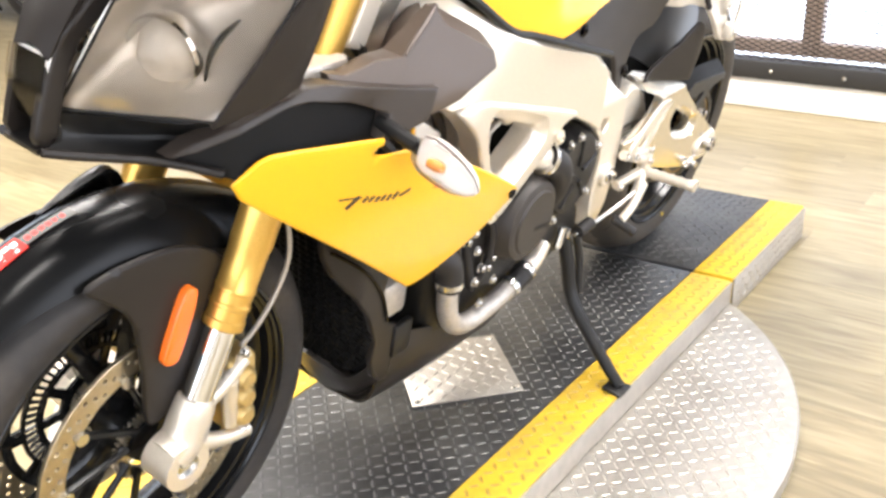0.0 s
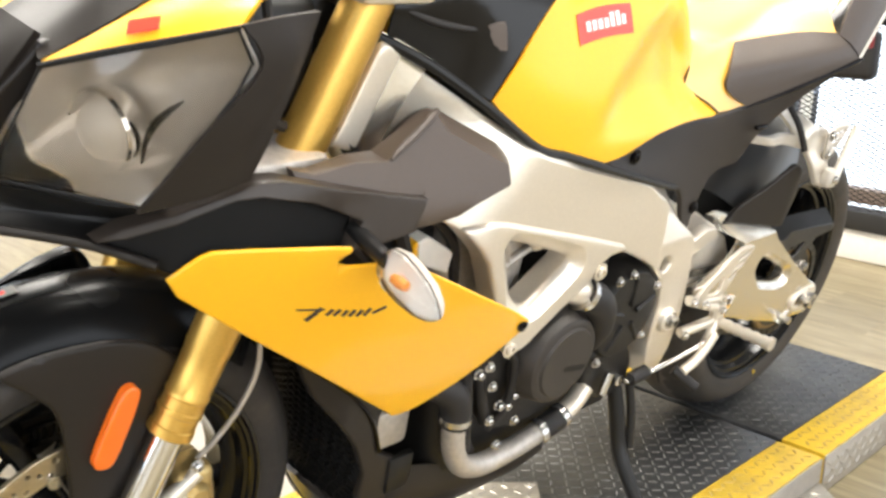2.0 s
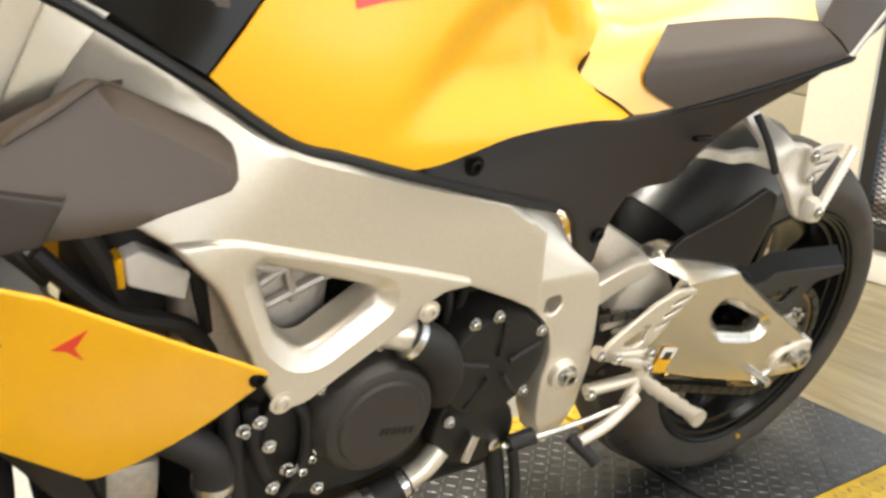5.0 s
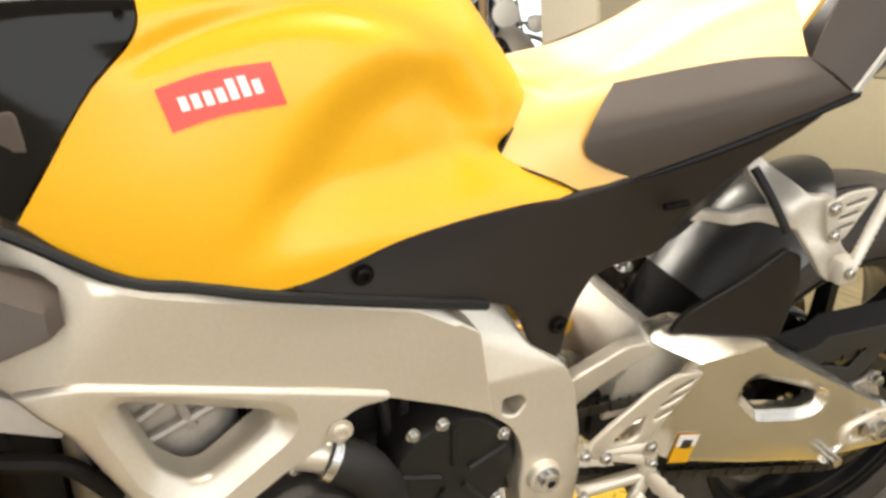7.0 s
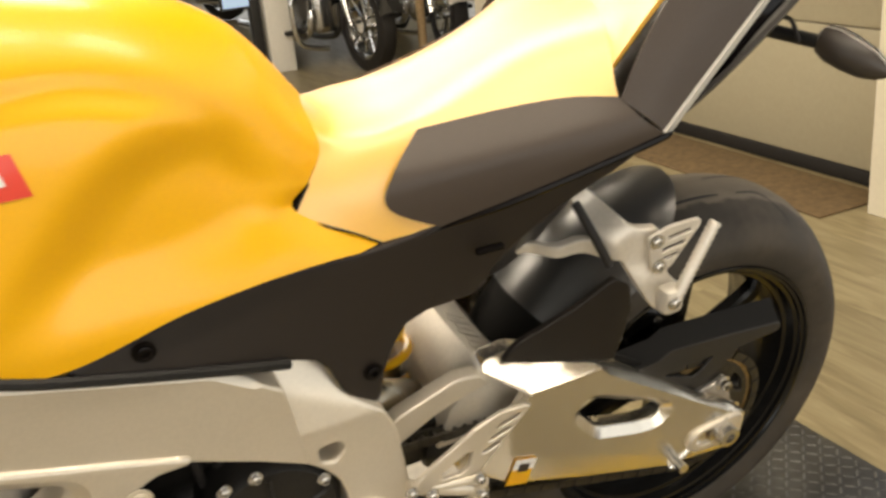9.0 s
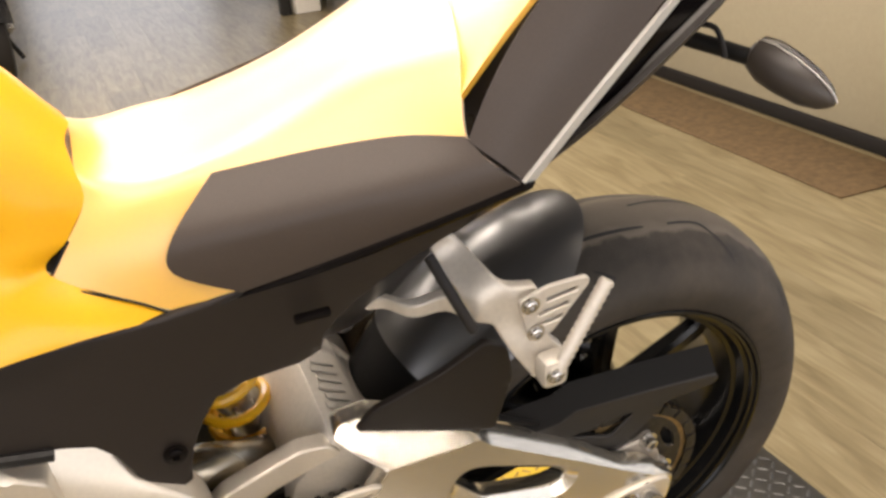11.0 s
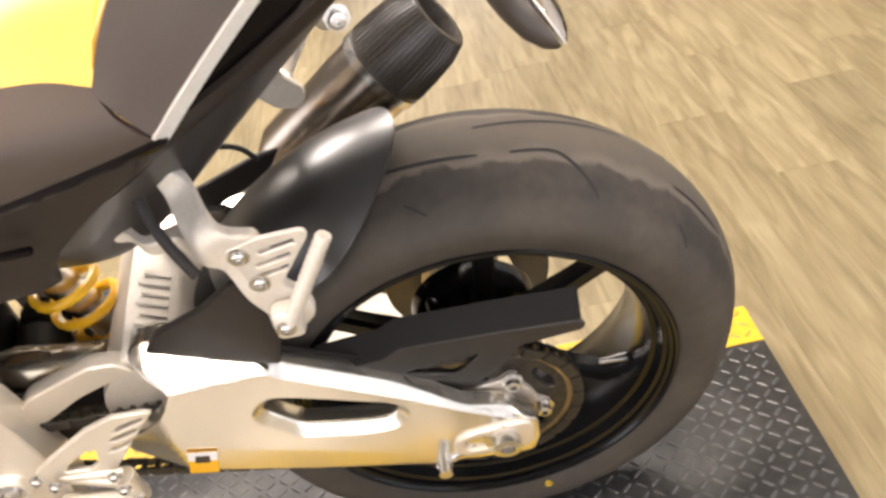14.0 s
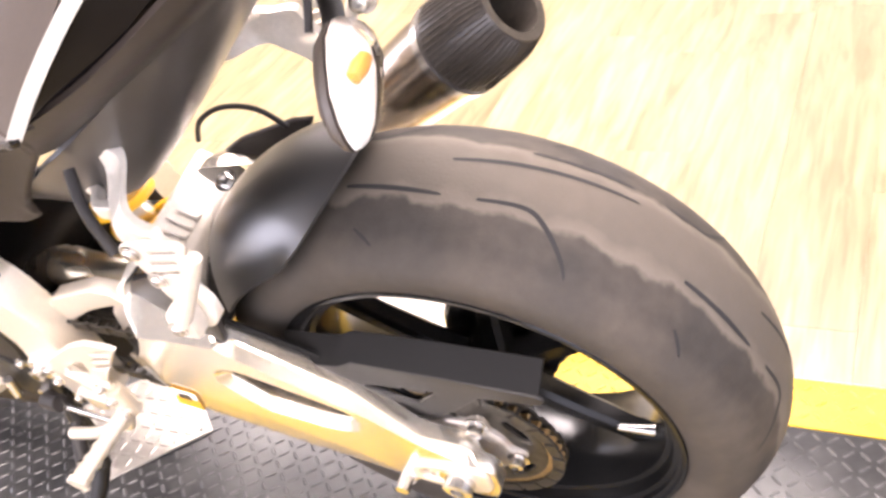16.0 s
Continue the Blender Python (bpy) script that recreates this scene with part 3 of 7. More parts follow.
wall("wall_east_far", (3.9, 8.6, FLOOR), (4.1, 12, CEIL), "grey painted side wall beyond the glass door")
wall("wall_east_top", (3.9, 5.801, 2.3), (4.1, 8.599, CEIL), "grey painted wall over the glass door")
GREYWALL = mat("grey_wall", (0.30, 0.30, 0.31), 0.7, 0, 0, 0.04, 30)
wall("wall_far_low", (-6, 11.8, FLOOR), (4.1, 12.0, 0.45), "grey painted wall under the far windows", GREYWALL)
wall("wall_far_top", (-6, 11.8, 2.65), (4.1, 12.0, CEIL), "grey painted wall over the far windows", GREYWALL)
wall("wall_far_left", (-6, 11.8, 0.451), (-1.061, 12.0, 2.649), "grey painted far wall", GREYWALL)
for px in (-0.9, 1.6, 4.0):
    wall("wall_far_pier", (px - 0.16, 11.8, 0.451), (px + 0.1, 12.0, 2.649), "grey painted pier between far windows", GREYWALL)
wall("wall_front_low", (-6.2, -5, FLOOR), (-6, 12, 0.28), "pale painted front wall under the windows")
wall("wall_front_top", (-6.2, -5, 2.62), (-6, 12, CEIL), "pale painted front wall over the windows")
wall("wall_front_side", (-6.2, 2.2, 0.281), (-6, 12, 2.619), "pale painted front wall beside the windows")
wall("wall_front_near", (-6.2, -5, 0.281), (-6, -4.2, 2.619), "pale painted front wall near the corner")
# assumed near wall, never in view, with an opening for the added window
wall("wall_near_low", (-6, -5.2, FLOOR), (WX, -5, 0.28), "pale painted unseen wall under the added shop window")
wall("wall_near_top", (-6, -5.2, 2.62), (WX, -5, CEIL), "pale painted unseen wall over the added shop window")
wall("wall_near_side", (-6, -5.2, 0.282), (-4.62, -5, 2.618), "pale painted unseen wall beside the added shop window")
solid("ceiling", box((-6.2, -5.2, CEIL), (6.5, 12.2, CEIL + 0.1)), CEILING, "dark painted ceiling", "ceiling")
solid("skirting", box((WX - 0.014, -5, FLOOR), (WX - 0.002, 0.70, 0.022), 0.003), SKIRT, "white skirting board along the wall", "trim")
solid("sill_band", box((WX - 0.03, -5, 0.024), (WX + 0.06, 0.70, 0.095), 0.004), BLACKMETAL, "black metal band with screw heads under the screen", "trim")

GLOW = bpy.data.materials.new("daylight_outside")
GLOW.use_nodes = True
nt = GLOW.node_tree
nt.nodes.clear()
em = nt.nodes.new("ShaderNodeEmission")
em.inputs["Color"].default_value, em.inputs["Strength"].default_value = (0.86, 0.93, 1.0, 1), 2.2
nt.links.new(em.outputs["Emission"], nt.nodes.new("ShaderNodeOutputMaterial").inputs["Surface"])
solid("backdrop", box((WX + 0.30, -5, 0.02), (WX + 0.31, 0.70, 2.4)), GLOW, "bright daylight outside the windows", "backdrop")
# glowing sheet added behind the assumed near window
solid("shop_window_backdrop", box((-4.8, -5.5, 0.0), (WX, -5.49, 2.9)), GLOW, "bright glow outside the added, unseen shop window", "backdrop")
solid("glass_door_backdrop", box((4.3, 5.5, FLOOR), (4.31, 8.9, 2.6)), GLOW, "bright daylight outside a glass door", "backdrop")
DAY = GLOW.copy()
DAY.node_tree.nodes["Emission"].inputs["Strength"].default_value = 3.2
solid("far_window_backdrop", box((-6, 12.3, 0.2), (4.1, 12.31, 2.9)), DAY, "bright daylight outside the far windows", "backdrop")
solid("front_window_backdrop", box((-6.5, -4.4, 0.0), (-6.49, 2.4, 2.9)), GLOW, "bright daylight outside the front windows", "backdrop")
MULL = mat("brown_window_frame", (0.30, 0.22, 0.17), 0.5, 0, 0, 0.1, 60)
wn = 0
for ya, yb in ((-0.62, 0.015), (0.085, 0.70), (-1.45, -0.69), (-2.3, -1.52)):
    wn += 1
    w = thing(f"window_{wn}", "tall window with brown frame and bright daylight behind", "window", kind="structure")
    for lo, hi in (((WX + 0.10, ya - 0.035, 0.096), (WX + 0.16, ya, 2.3)), ((WX + 0.10, yb, 0.096), (WX + 0.16, yb + 0.035, 2.3)), ((WX + 0.10, ya, 0.096), (WX + 0.16, yb, 0.15)), ((WX + 0.10, ya, 2.25), (WX + 0.16, yb, 2.3))):
        part("window_frame", box(lo, hi, 0.003), MULL, w)

# expanded-metal screen in front of the windows
screen = thing("mesh_screen", "black diamond mesh security screen in a black steel frame", "screen", kind="structure")
SY0, SY1, SZ0, SZ1 = -1.6, 0.64, 0.097, 1.6
for lo, hi in (((WX - 0.02, SY1, SZ0), (WX + 0.02, SY1 + 0.045, SZ1)), ((WX - 0.02, SY0, SZ0), (WX + 0.02, SY0 + 0.04, SZ1)), ((WX - 0.018, SY0 + 0.041, SZ1 - 0.03), (WX + 0.018, SY1 - 0.001, SZ1))):
    part("screen_frame", box(lo, hi, 0.003), BLACKMETAL, screen)
vs, fs = [], []
dy, dz = 0.040, 0.0185


def strip(a, b, w=0.0016, d=0.0012):
    k = len(vs)
    (y0, z0), (y1, z1) = a, b
    n = Vector((-(z1 - z0), y1 - y0)).normalized() * w
    for x in (WX - d, WX + d):
        vs.extend([(x, y0 - n.x, z0 - n.y), (x, y0 + n.x, z0 + n.y), (x, y1 + n.x, z1 + n.y), (x, y1 - n.x, z1 - n.y)])
    fs.extend([(k, k + 1, k + 2, k + 3), (k + 7, k + 6, k + 5, k + 4), (k, k + 4, k + 5, k + 1), (k + 3, k + 2, k + 6, k + 7)])


slope = dz / dy
span = SY1 - SY0
for i in range(-int(span * slope / dz) - 1, int((SZ1 - SZ0) / dz) + 1):
    for sgn in (1, -1):
        z_at = lambda y: SZ0 + i * dz + slope * ((y - SY0) if sgn > 0 else (SY1 - y))
        ya, yb = SY0, SY1
        y_of = lambda z: (SY0 + (z - SZ0 - i * dz) / slope) if sgn > 0 else (SY1 - (z - SZ0 - i * dz) / slope)
        ends = sorted([y_of(SZ0), y_of(SZ1 - 0.03)])
        ya, yb = max(ya, ends[0]), min(yb, ends[1])
        if yb - ya > 0.01:
            strip((ya, z_at(ya)), (yb, z_at(yb)))
me = from_lists(vs, fs, "mesh_wires", BLACKMETAL)
wires = new("mesh_wires", me)
wires.parent = screen
wires["kind"] = "stuff"
for k in range(9):
    part("screw", bolt((WX - 0.031, 0.42 - 0.27 * k, 0.06), 0.005, 0.003, axis=(-1, 0, 0)), STEEL, screen)

# sectional door
door = thing("door_1", "beige sectional garage door with a black rubber bottom seal", "door", kind="structure")
for k in range(5):
    z0 = FLOOR + 0.055 + k * 0.49
    part("door_section", box((DOORX, JAMB + 0.01, z0), (DOORX + 0.04, DOOR_END - 0.005, z0 + 0.485), 0.004), DOORP, door)
part("bottom_seal", box((DOORX - 0.006, JAMB + 0.01, FLOOR + 0.001), (DOORX + 0.045, DOOR_END - 0.005, FLOOR + 0.053), 0.006), HOSE, door, "black rubber seal")
part("track", box((DOORX - 0.03, JAMB + 0.012, FLOOR + 0.02), (DOORX - 0.008, JAMB + 0.04, 0.16), 0.003), STEEL, door, "galvanised door track")
bm = box((DOORX - 0.03, JAMB + 0.012, 0.36), (DOORX - 0.008, JAMB + 0.075, 0.44), 0.006)
part("hinge", bm, STEEL, door, "galvanised roller hinge")
# thin dark strip: puts the shade on the wood floor by the door into colour
solid("door_mat", box((1.50, 1.0, FLOOR), (DOORX - 0.04, DOOR_END, FLOOR + 0.006), 0.002), mat("brown_floor_shade", (0.125, 0.080, 0.036), 0.8, 0, 0, 0.25, 40, 0.4, 200), "thin brown strip painted as the shade on the floor before the door", "mat", kind="")

for lx, ly, la, lb, lw in LAMPS:
    c = thing("ceiling_light", "white rectangular ceiling light fitting" if lb < 1 else "wide white ceiling light panel", "ceiling light", "ceiling lights", pose(lx, ly, CEIL))
    u, v = la / 2, lb / 2
    for lo, hi in (((-u - 0.04, -v - 0.04, -0.05), (u + 0.04, -v - 0.005, -0.0005)), ((-u - 0.04, v + 0.005, -0.05), (u + 0.04, v + 0.04, -0.0005)), ((-u - 0.04, -v - 0.004, -0.05), (-u - 0.005, v + 0.004, -0.0005)), ((u + 0.005, -v - 0.004, -0.05), (u + 0.04, v + 0.004, -0.0005))):
        part("frame", box(lo, hi, 0.003), SKIRT, c)

# floor planks, the nearest as pieces of their own
plank_me = [finish(box((-0.0893, 0.0002, -0.003), (0.0893, L - 0.0002, 0), 0.0003, 1), "plank", PLANK) for L in (1.22, 0.71, 0.46)]
rng = random.Random(4)
count = 0
for i in range(-14, 12):
    x = 0.0885 + i * 0.179
    y = -1.6 - rng.random() * 1.2
    while y < 6.4:
        k = 0 if rng.random() < 0.86 else rng.choice((1, 2))
        L = (1.22, 0.71, 0.46)[k]
        if x < DOORX - 0.02 and (x < WX - 0.1 or y > JAMB):
            ob = new("plank", plank_me[k])
            ob.location = (x, y, FLOOR)
            ob.parent = floor
            count += 1
        y += L

# ---- other motorcycles and fittings in the back of the shop ----
DARKPAINT = mat("black_cruiser_paint", (0.012, 0.012, 0.013), 0.15, 0, 0.6)


def far_wheel(name, c, r, w, parent):
    t = part(name, lathe([(-w, r * 0.72), (-w * 1.1, r * 0.85), (-w * 0.8, r * 0.96), (0, r), (w * 0.8, r * 0.96), (w * 1.1, r * 0.85), (w, r * 0.72)], c, 40, True), HOSE, parent, "dark rubber tyre")
    part("rim", lathe([(-w * 0.7, r * 0.68), (-w * 0.7, r * 0.74), (w * 0.7, r * 0.74), (w * 0.7, r * 0.68)], c, 32, True), CHROME, t)
    part("hub", lathe([(-w, 0.001), (-w, r * 0.16), (w, r * 0.16), (w, 0.001)], c, 20), CHROME, t)
    for k in range(10):
        a = 2 * math.pi * k / 10
        part("spoke", tube([(c[0] + r * 0.14 * math.cos(a), c[1], c[2] + r * 0.14 * math.sin(a)), (c[0] + r * 0.70 * math.cos(a), c[1], c[2] + r * 0.70 * math.sin(a))], 0.006, 6, 0), CHROME, t)
    return t


def far_bike(x, y, yaw, label, paint=DARKPAINT, lamps=True, bars=True):
    """A standing cruiser, its front wheel at the origin, built along +x to its tail."""
    b = thing("cruiser_motorcycle", label, "motorcycle", "cruisers at the back of the shop", pose(x, y, FLOOR, 0, 0, yaw))
    far_wheel("front_wheel", (0, 0, 0.31), 0.31, 0.055, b)
    far_wheel("rear_wheel", (1.58, 0, 0.31), 0.31, 0.075, b)
    fen = []
    for i in range(15):
        a = radians(20 + 145 * i / 14)
        fen.append([(0.355 * math.cos(a), v * 0.085, 0.31 + (0.355 - 0.06 * abs(v) ** 2.5) * math.sin(a)) for v in (-1, -0.7, -0.3, 0, 0.3, 0.7, 1)])
    part("front_mudguard", net(fen, 2, 0.004, (0, 0, 1)), CAST if lamps else paint, b, "rounded front mudguard")
    for s in (-0.11, 0.11):
        part("fork", tube([(0, s, 0.31), (0.18, s, 0.70), (0.26, s, 0.90)], 0.024, 12, 0), CHROME, b)
    part("fuel_tank", net([[(0.34, v * 0.10, 0.80 - 0.08 * abs(v)), (0.52, v * 0.17, 0.88 - 0.12 * abs(v)), (0.72, v * 0.15, 0.86 - 0.12 * abs(v)), (0.92, v * 0.07, 0.76 - 0.06 * abs(v))] for v in (-1, -0.8, -0.4, 0, 0.4, 0.8, 1)], 4, 0.01, (0, 0, 1)), paint, b, "teardrop tank")
    part("seat", net([[(0.88, v * 0.12, 0.72 - 0.05 * v * v), (1.08, v * 0.17, 0.66 - 0.05 * v * v), (1.35, v * 0.15, 0.72 - 0.05 * v * v), (1.58, v * 0.10, 0.76 - 0.05 * v * v)] for v in (-1, -0.5, 0, 0.5, 1)], 4, 0.06, (0, 0, 1)), HOSE, b, "black padded seat")
    part("engine", box((0.48, -0.14, 0.22), (0.95, 0.14, 0.52), 0.05, 3), STEEL, b, "polished engine")
    for xx, tl in ((0.58, -0.16), (0.80, 0.20)):
        for k in range(7):
            part("cooling_fin", box((xx - 0.08 + tl * 0.03 * k, -0.10, 0.52 + 0.03 * k), (xx + 0.08 + tl * 0.03 * k, 0.10, 0.535 + 0.03 * k), 0.004, 1), STEEL, b)
    part("frame", tube([(0.30, 0, 0.82), (0.40, 0, 0.30), (0.60, 0, 0.18), (1.10, 0, 0.20), (1.30, 0, 0.45)], 0.022, 10), paint, b)
    for s in (-0.16, 0.16):
        part("exhaust", tube([(0.62, s * 0.7, 0.50), (0.50, s, 0.34), (0.70, s * 1.1, 0.20), (1.75, s * 1.25, 0.22)], 0.032, 14), CHROME, b, "chromed exhaust pipe")
        part("saddlebag", box((1.25, min(s, s * 2.1), 0.36), (1.78, max(s, s * 2.1), 0.64), 0.05, 3), paint, b, "hard black saddlebag")
    part("handlebar", tube([(0.42, -0.42, 0.98), (0.28, -0.28, 1.00), (0.25, 0, 0.95), (0.28, 0.28, 1.00), (0.42, 0.42, 0.98)], 0.014, 10), CHROME, b)
    if lamps:
        for s, r, z in ((0, 0.095, 0.745), (-0.21, 0.06, 0.66), (0.21, 0.06, 0.66)):
            m = Matrix.Translation((0.10, s, z)) @ Matrix.Rotation(radians(90), 4, "Z")
            shell_ = part("headlight", lathe([(0.0, r), (0.006, r * 1.05), (-0.05, r * 0.95), (-0.12, r * 0.4), (-0.125, 0.001)], seg=28, m=m), CHROME, b, "round chrome lamp")
            part("lens", lathe([(0.0, r * 0.98), (0.012, r * 0.6), (0.016, 0.001)], seg=28, m=m), WHITE, shell_, "round pale lens")
        part("lamp_bar", tube([(0.17, -0.22, 0.66), (0.20, 0, 0.68), (0.17, 0.22, 0.66)], 0.012, 8), CHROME, b)
    if bars:
        for s in (-1, 1):
            part("crash_bar", tube([(0.36, 0.06 * s, 0.60), (0.34, 0.22 * s, 0.57), (0.34, 0.34 * s, 0.52), (0.34, 0.36 * s, 0.40), (0.36, 0.32 * s, 0.20), (0.42, 0.10 * s, 0.13)], 0.018, 12, 6), CHROME, b, "chromed crash bar")
            part("footboard", box((0.52, min(0.2 * s, 0.34 * s), 0.24), (0.86, max(0.2 * s, 0.34 * s), 0.27), 0.01), HOSE, b)
    part("side_stand", tube([(0.70, -0.14, 0.22), (0.74, -0.24, 0.02)], 0.014, 8, 0), HOSE, b)
    return b


far_bike(2.04, 4.72, 80, "black cruiser motorcycle with round chrome lamps, parked at the back")
far_bike(1.46, 4.72, 96, "black touring motorcycle with chromed crash bars, parked at the back", lamps=False)
far_bike(-0.845, 4.42, 100, "dark cruiser motorcycle with a fat front tyre, in the shade", lamps=False, bars=False)
far_bike(-1.75, 5.4, 95, "dark cruiser motorcycle standing in the shaded far corner", lamps=False, bars=False)
far_bike(2.30, 7.3, 120, "dark cruiser motorcycle by the glass door, in the shade", lamps=False)

post = thing("barrier_post", "slim tan wooden barrier post on a round foot", "post", m=pose(1.76, 4.55, FLOOR))
part("shaft", tube([(0, 0, 0.02), (0, 0, 0.92)], 0.028, 16, 0), mat("tan_wood", (0.30, 0.20, 0.10), 0.5, 0, 0, 0.2, 40), post)
part("foot", tube([(0, 0, 0), (0, 0, 0.02)], 0.14, 24, 0), BLACKMETAL, post)
part("cap", tube([(0, 0, 0.92), (0, 0, 0.945)], 0.034, 16, 0), BLACKMETAL, post)

stand = thing("display_stand", "white display board with a black monitor post beside it", "display", m=pose(1.03, 5.25, FLOOR))
part("board", box((-0.08, 0.0, 0.0), (0.09, 0.45, 1.25), 0.01), SKIRT, stand, "white board")
part("monitor_post", box((-0.17, 0.02, 0.0), (-0.10, 0.10, 1.05), 0.006), BLACKMETAL, stand, "black post")
part("monitor", box((-0.36, 0.03, 0.45), (-0.105, 0.075, 0.63), 0.006), BLACKMETAL, stand, "small black monitor")
SCREEN = bpy.data.materials.new("lit_screen")
SCREEN.use_nodes = True
SCREEN.node_tree.nodes["Principled BSDF"].inputs["Base Color"].default_value = (0.02, 0.03, 0.05, 1)
SCREEN.node_tree.nodes["Principled BSDF"].inputs["Emission Color"].default_value = (0.55, 0.75, 1.0, 1)
SCREEN.node_tree.nodes["Principled BSDF"].inputs["Emission Strength"].default_value = 1.2
part("screen", box((-0.345, 0.026, 0.465), (-0.120, 0.029, 0.615)), SCREEN, stand, "lit blue-white screen")

bag = thing("shoulder_bag", "dark red and black bag hung on the mesh screen", "bag", m=pose(WX - 0.05, 0.45, 0.66))
part("pouch", box((-0.045, -0.11, -0.09), (0.028, 0.11, 0.08), 0.025, 3), HOSE, bag, "black fabric pouch")
part("flap", box((-0.052, -0.105, 0.02), (-0.030, 0.105, 0.09), 0.010, 2), mat("dark_red_fabric", (0.16, 0.012, 0.012), 0.7, 0, 0, 0.1, 200), bag, "dark red flap")
part("strap", tube([(0.0, -0.09, 0.07), (0.02, -0.05, 0.20), (0.028, 0.0, 0.26), (0.02, 0.05, 0.20), (0.0, 0.09, 0.07)], 0.008, 8), HOSE, bag)

# ---- the motorcycle, built upright round its rear axle and leant on its side stand ----
LEAN_DEG = 12.81
bike = thing("motorcycle", "yellow and black naked sports motorcycle leaning on its side stand", "motorcycle", m=pose(0, -0.072, 0.3204, LEAN_DEG))

# -- rear wheel --
TYRE_R = [(0.078, 0.226), (0.086, 0.232), (0.092, 0.245), (0.0945, 0.262), (0.090, 0.276), (0.079, 0.2885), (0.062, 0.3005), (0.042, 0.3110), (0.020, 0.3185), (0, 0.3205)]


def tyre_bm(prof, c):
    full = prof + [(-y, r) for y, r in prof[::-1][1:]]
    fine = [(v.x, v.y) for v in spline([(y, r, 0) for y, r in full], 4)]
    inner = [(-0.06 * prof[0][0] / 0.078, prof[0][1] - 0.008), (0.06 * prof[0][0] / 0.078, prof[0][1] - 0.008)]
    return lathe(fine + inner, c, 128, closed=True)


def rim_bm(half, c, r=0.232):
    w = half
    out = [(-w, r), (-w - 0.004, r - 0.003), (-w - 0.004, r - 0.007), (-w, r - 0.009), (-w + 0.001, r - 0.013), (-w + 0.007, r - 0.014), (-w + 0.009, r - 0.019), (-w + 0.022, r - 0.023), (-w + 0.024, r - 0.029), (-w * 0.35, r - 0.038), (w * 0.35, r - 0.038), (w - 0.022, r - 0.022), (w - 0.006, r - 0.014), (w + 0.004, r - 0.010), (w + 0.004, r - 0.003), (w, r)]
    inn = [(w - 0.004, r - 0.004), (w * 0.6, r - 0.012), (-w * 0.6, r - 0.012), (-w + 0.004, r - 0.004)]
    return lathe(out + inn, c, 128, closed=True)


def spoke_bm(r0, r1, w0, w1, t, y, ang, spread):
    """One arm of a forked spoke, from hub radius r0 to rim radius r1."""
    bm = bmesh.new()
    a0, a1 = radians(ang), radians(ang + spread)
    p0 = Vector((r0 * math.cos(a0), 0, r0 * math.sin(a0)))
    p1 = Vector((r1 * math.cos(a1), 0, r1 * math.sin(a1)))
    d = (p1 - p0).normalized()
    s = Vector((-d.z, 0, d.x))
    n = 8
    rings = []
    for k in range(n + 1):
        f = k / n
        c = p0.lerp(p1, f) + Vector((0, y * (1 - f * 0.5), 0))
        w, h = w0 + (w1 - w0) * f + 0.004 * abs(2 * f - 1) ** 3, t * (1 - 0.25 * f)
        rings.append([bm.verts.new(c + s * u + Vector((0, v, 0))) for u, v in ((-w, -h * 0.6), (-w * 0.6, -h), (w * 0.6, -h), (w, -h * 0.6), (w, h * 0.6), (w * 0.6, h), (-w * 0.6, h), (-w, h * 0.6))])
    for a, b in zip(rings, rings[1:]):
        for k in range(8):
            bm.faces.new((a[k], a[(k + 1) % 8], b[(k + 1) % 8], b[k]))
    bm.faces.new(rings[0][::-1])
    bm.faces.new(rings[-1])
    return bm


rear = part("rear_wheel", lathe([(-0.10, 0.0001), (-0.10, 0.034), (-0.055, 0.044), (-0.03, 0.040), (0.03, 0.040), (0.055, 0.046), (0.09, 0.034), (0.09, 0.0001)], seg=48), RIM, bike, "gloss black cast wheel")
part("tyre", tyre_bm(TYRE_R, (0, 0, 0)), WORN, rear, "wide dusty sport tyre")
part("paint_dot", lathe([(-0.0924, 0.0001), (-0.0924, 0.0050), (-0.0850, 0.0055), (-0.0850, 0.0001)], (0.049, 0, -0.236), 14), DECKY, rear, "small yellow paint dot on the sidewall")
part("rim", rim_bm(0.083, (0, 0, 0)), RIM, rear, "gloss black rim")
for k in range(3):
    for sp in (-17, 17):
        part("spoke", spoke_bm(0.038, 0.208, 0.014, 0.0115, 0.016, -0.012, 56 + 120 * k + sp, sp * 0.5), RIM, rear)


def groove_strip(pts, w, prof, c, lift_=0.0006, seg=7):
    """A tapered groove drawn on a tyre: points are (angle in degrees, offset across)."""
    line = spline([(a, y, 0) for a, y in pts], seg)
    ys = [p[0] for p in prof[::-1]]
    rs = [p[1] for p in prof[::-1]]
    bm = bmesh.new()
    prev = None
    for i, p in enumerate(line):
        f = i / (len(line) - 1)
        ww = w * (0.25 + 0.75 * math.sin(math.pi * min(1, f * 0.9 + 0.1)) ** 0.6)
        q = line[min(i + 1, len(line) - 1)] - line[max(i - 1, 0)]
        d = Vector((q.x * radians(1) * 0.31, q.y)).normalized()
        row = []
        for s in (-1, 0, 1):
            y = p.y + d.x * ww * s
            a = radians(p.x) - d.y * ww * s / 0.31
            r = float(np.interp(abs(y), ys, rs)) + lift_
            row.append(bm.verts.new((c[0] + r * math.cos(a), c[1] + y, c[2] + r * math.sin(a))))
        if prev:
            for k in (0, 1):
                bm.faces.new((prev[k], prev[k + 1], row[k + 1], row[k]))
        prev = row
    return bm


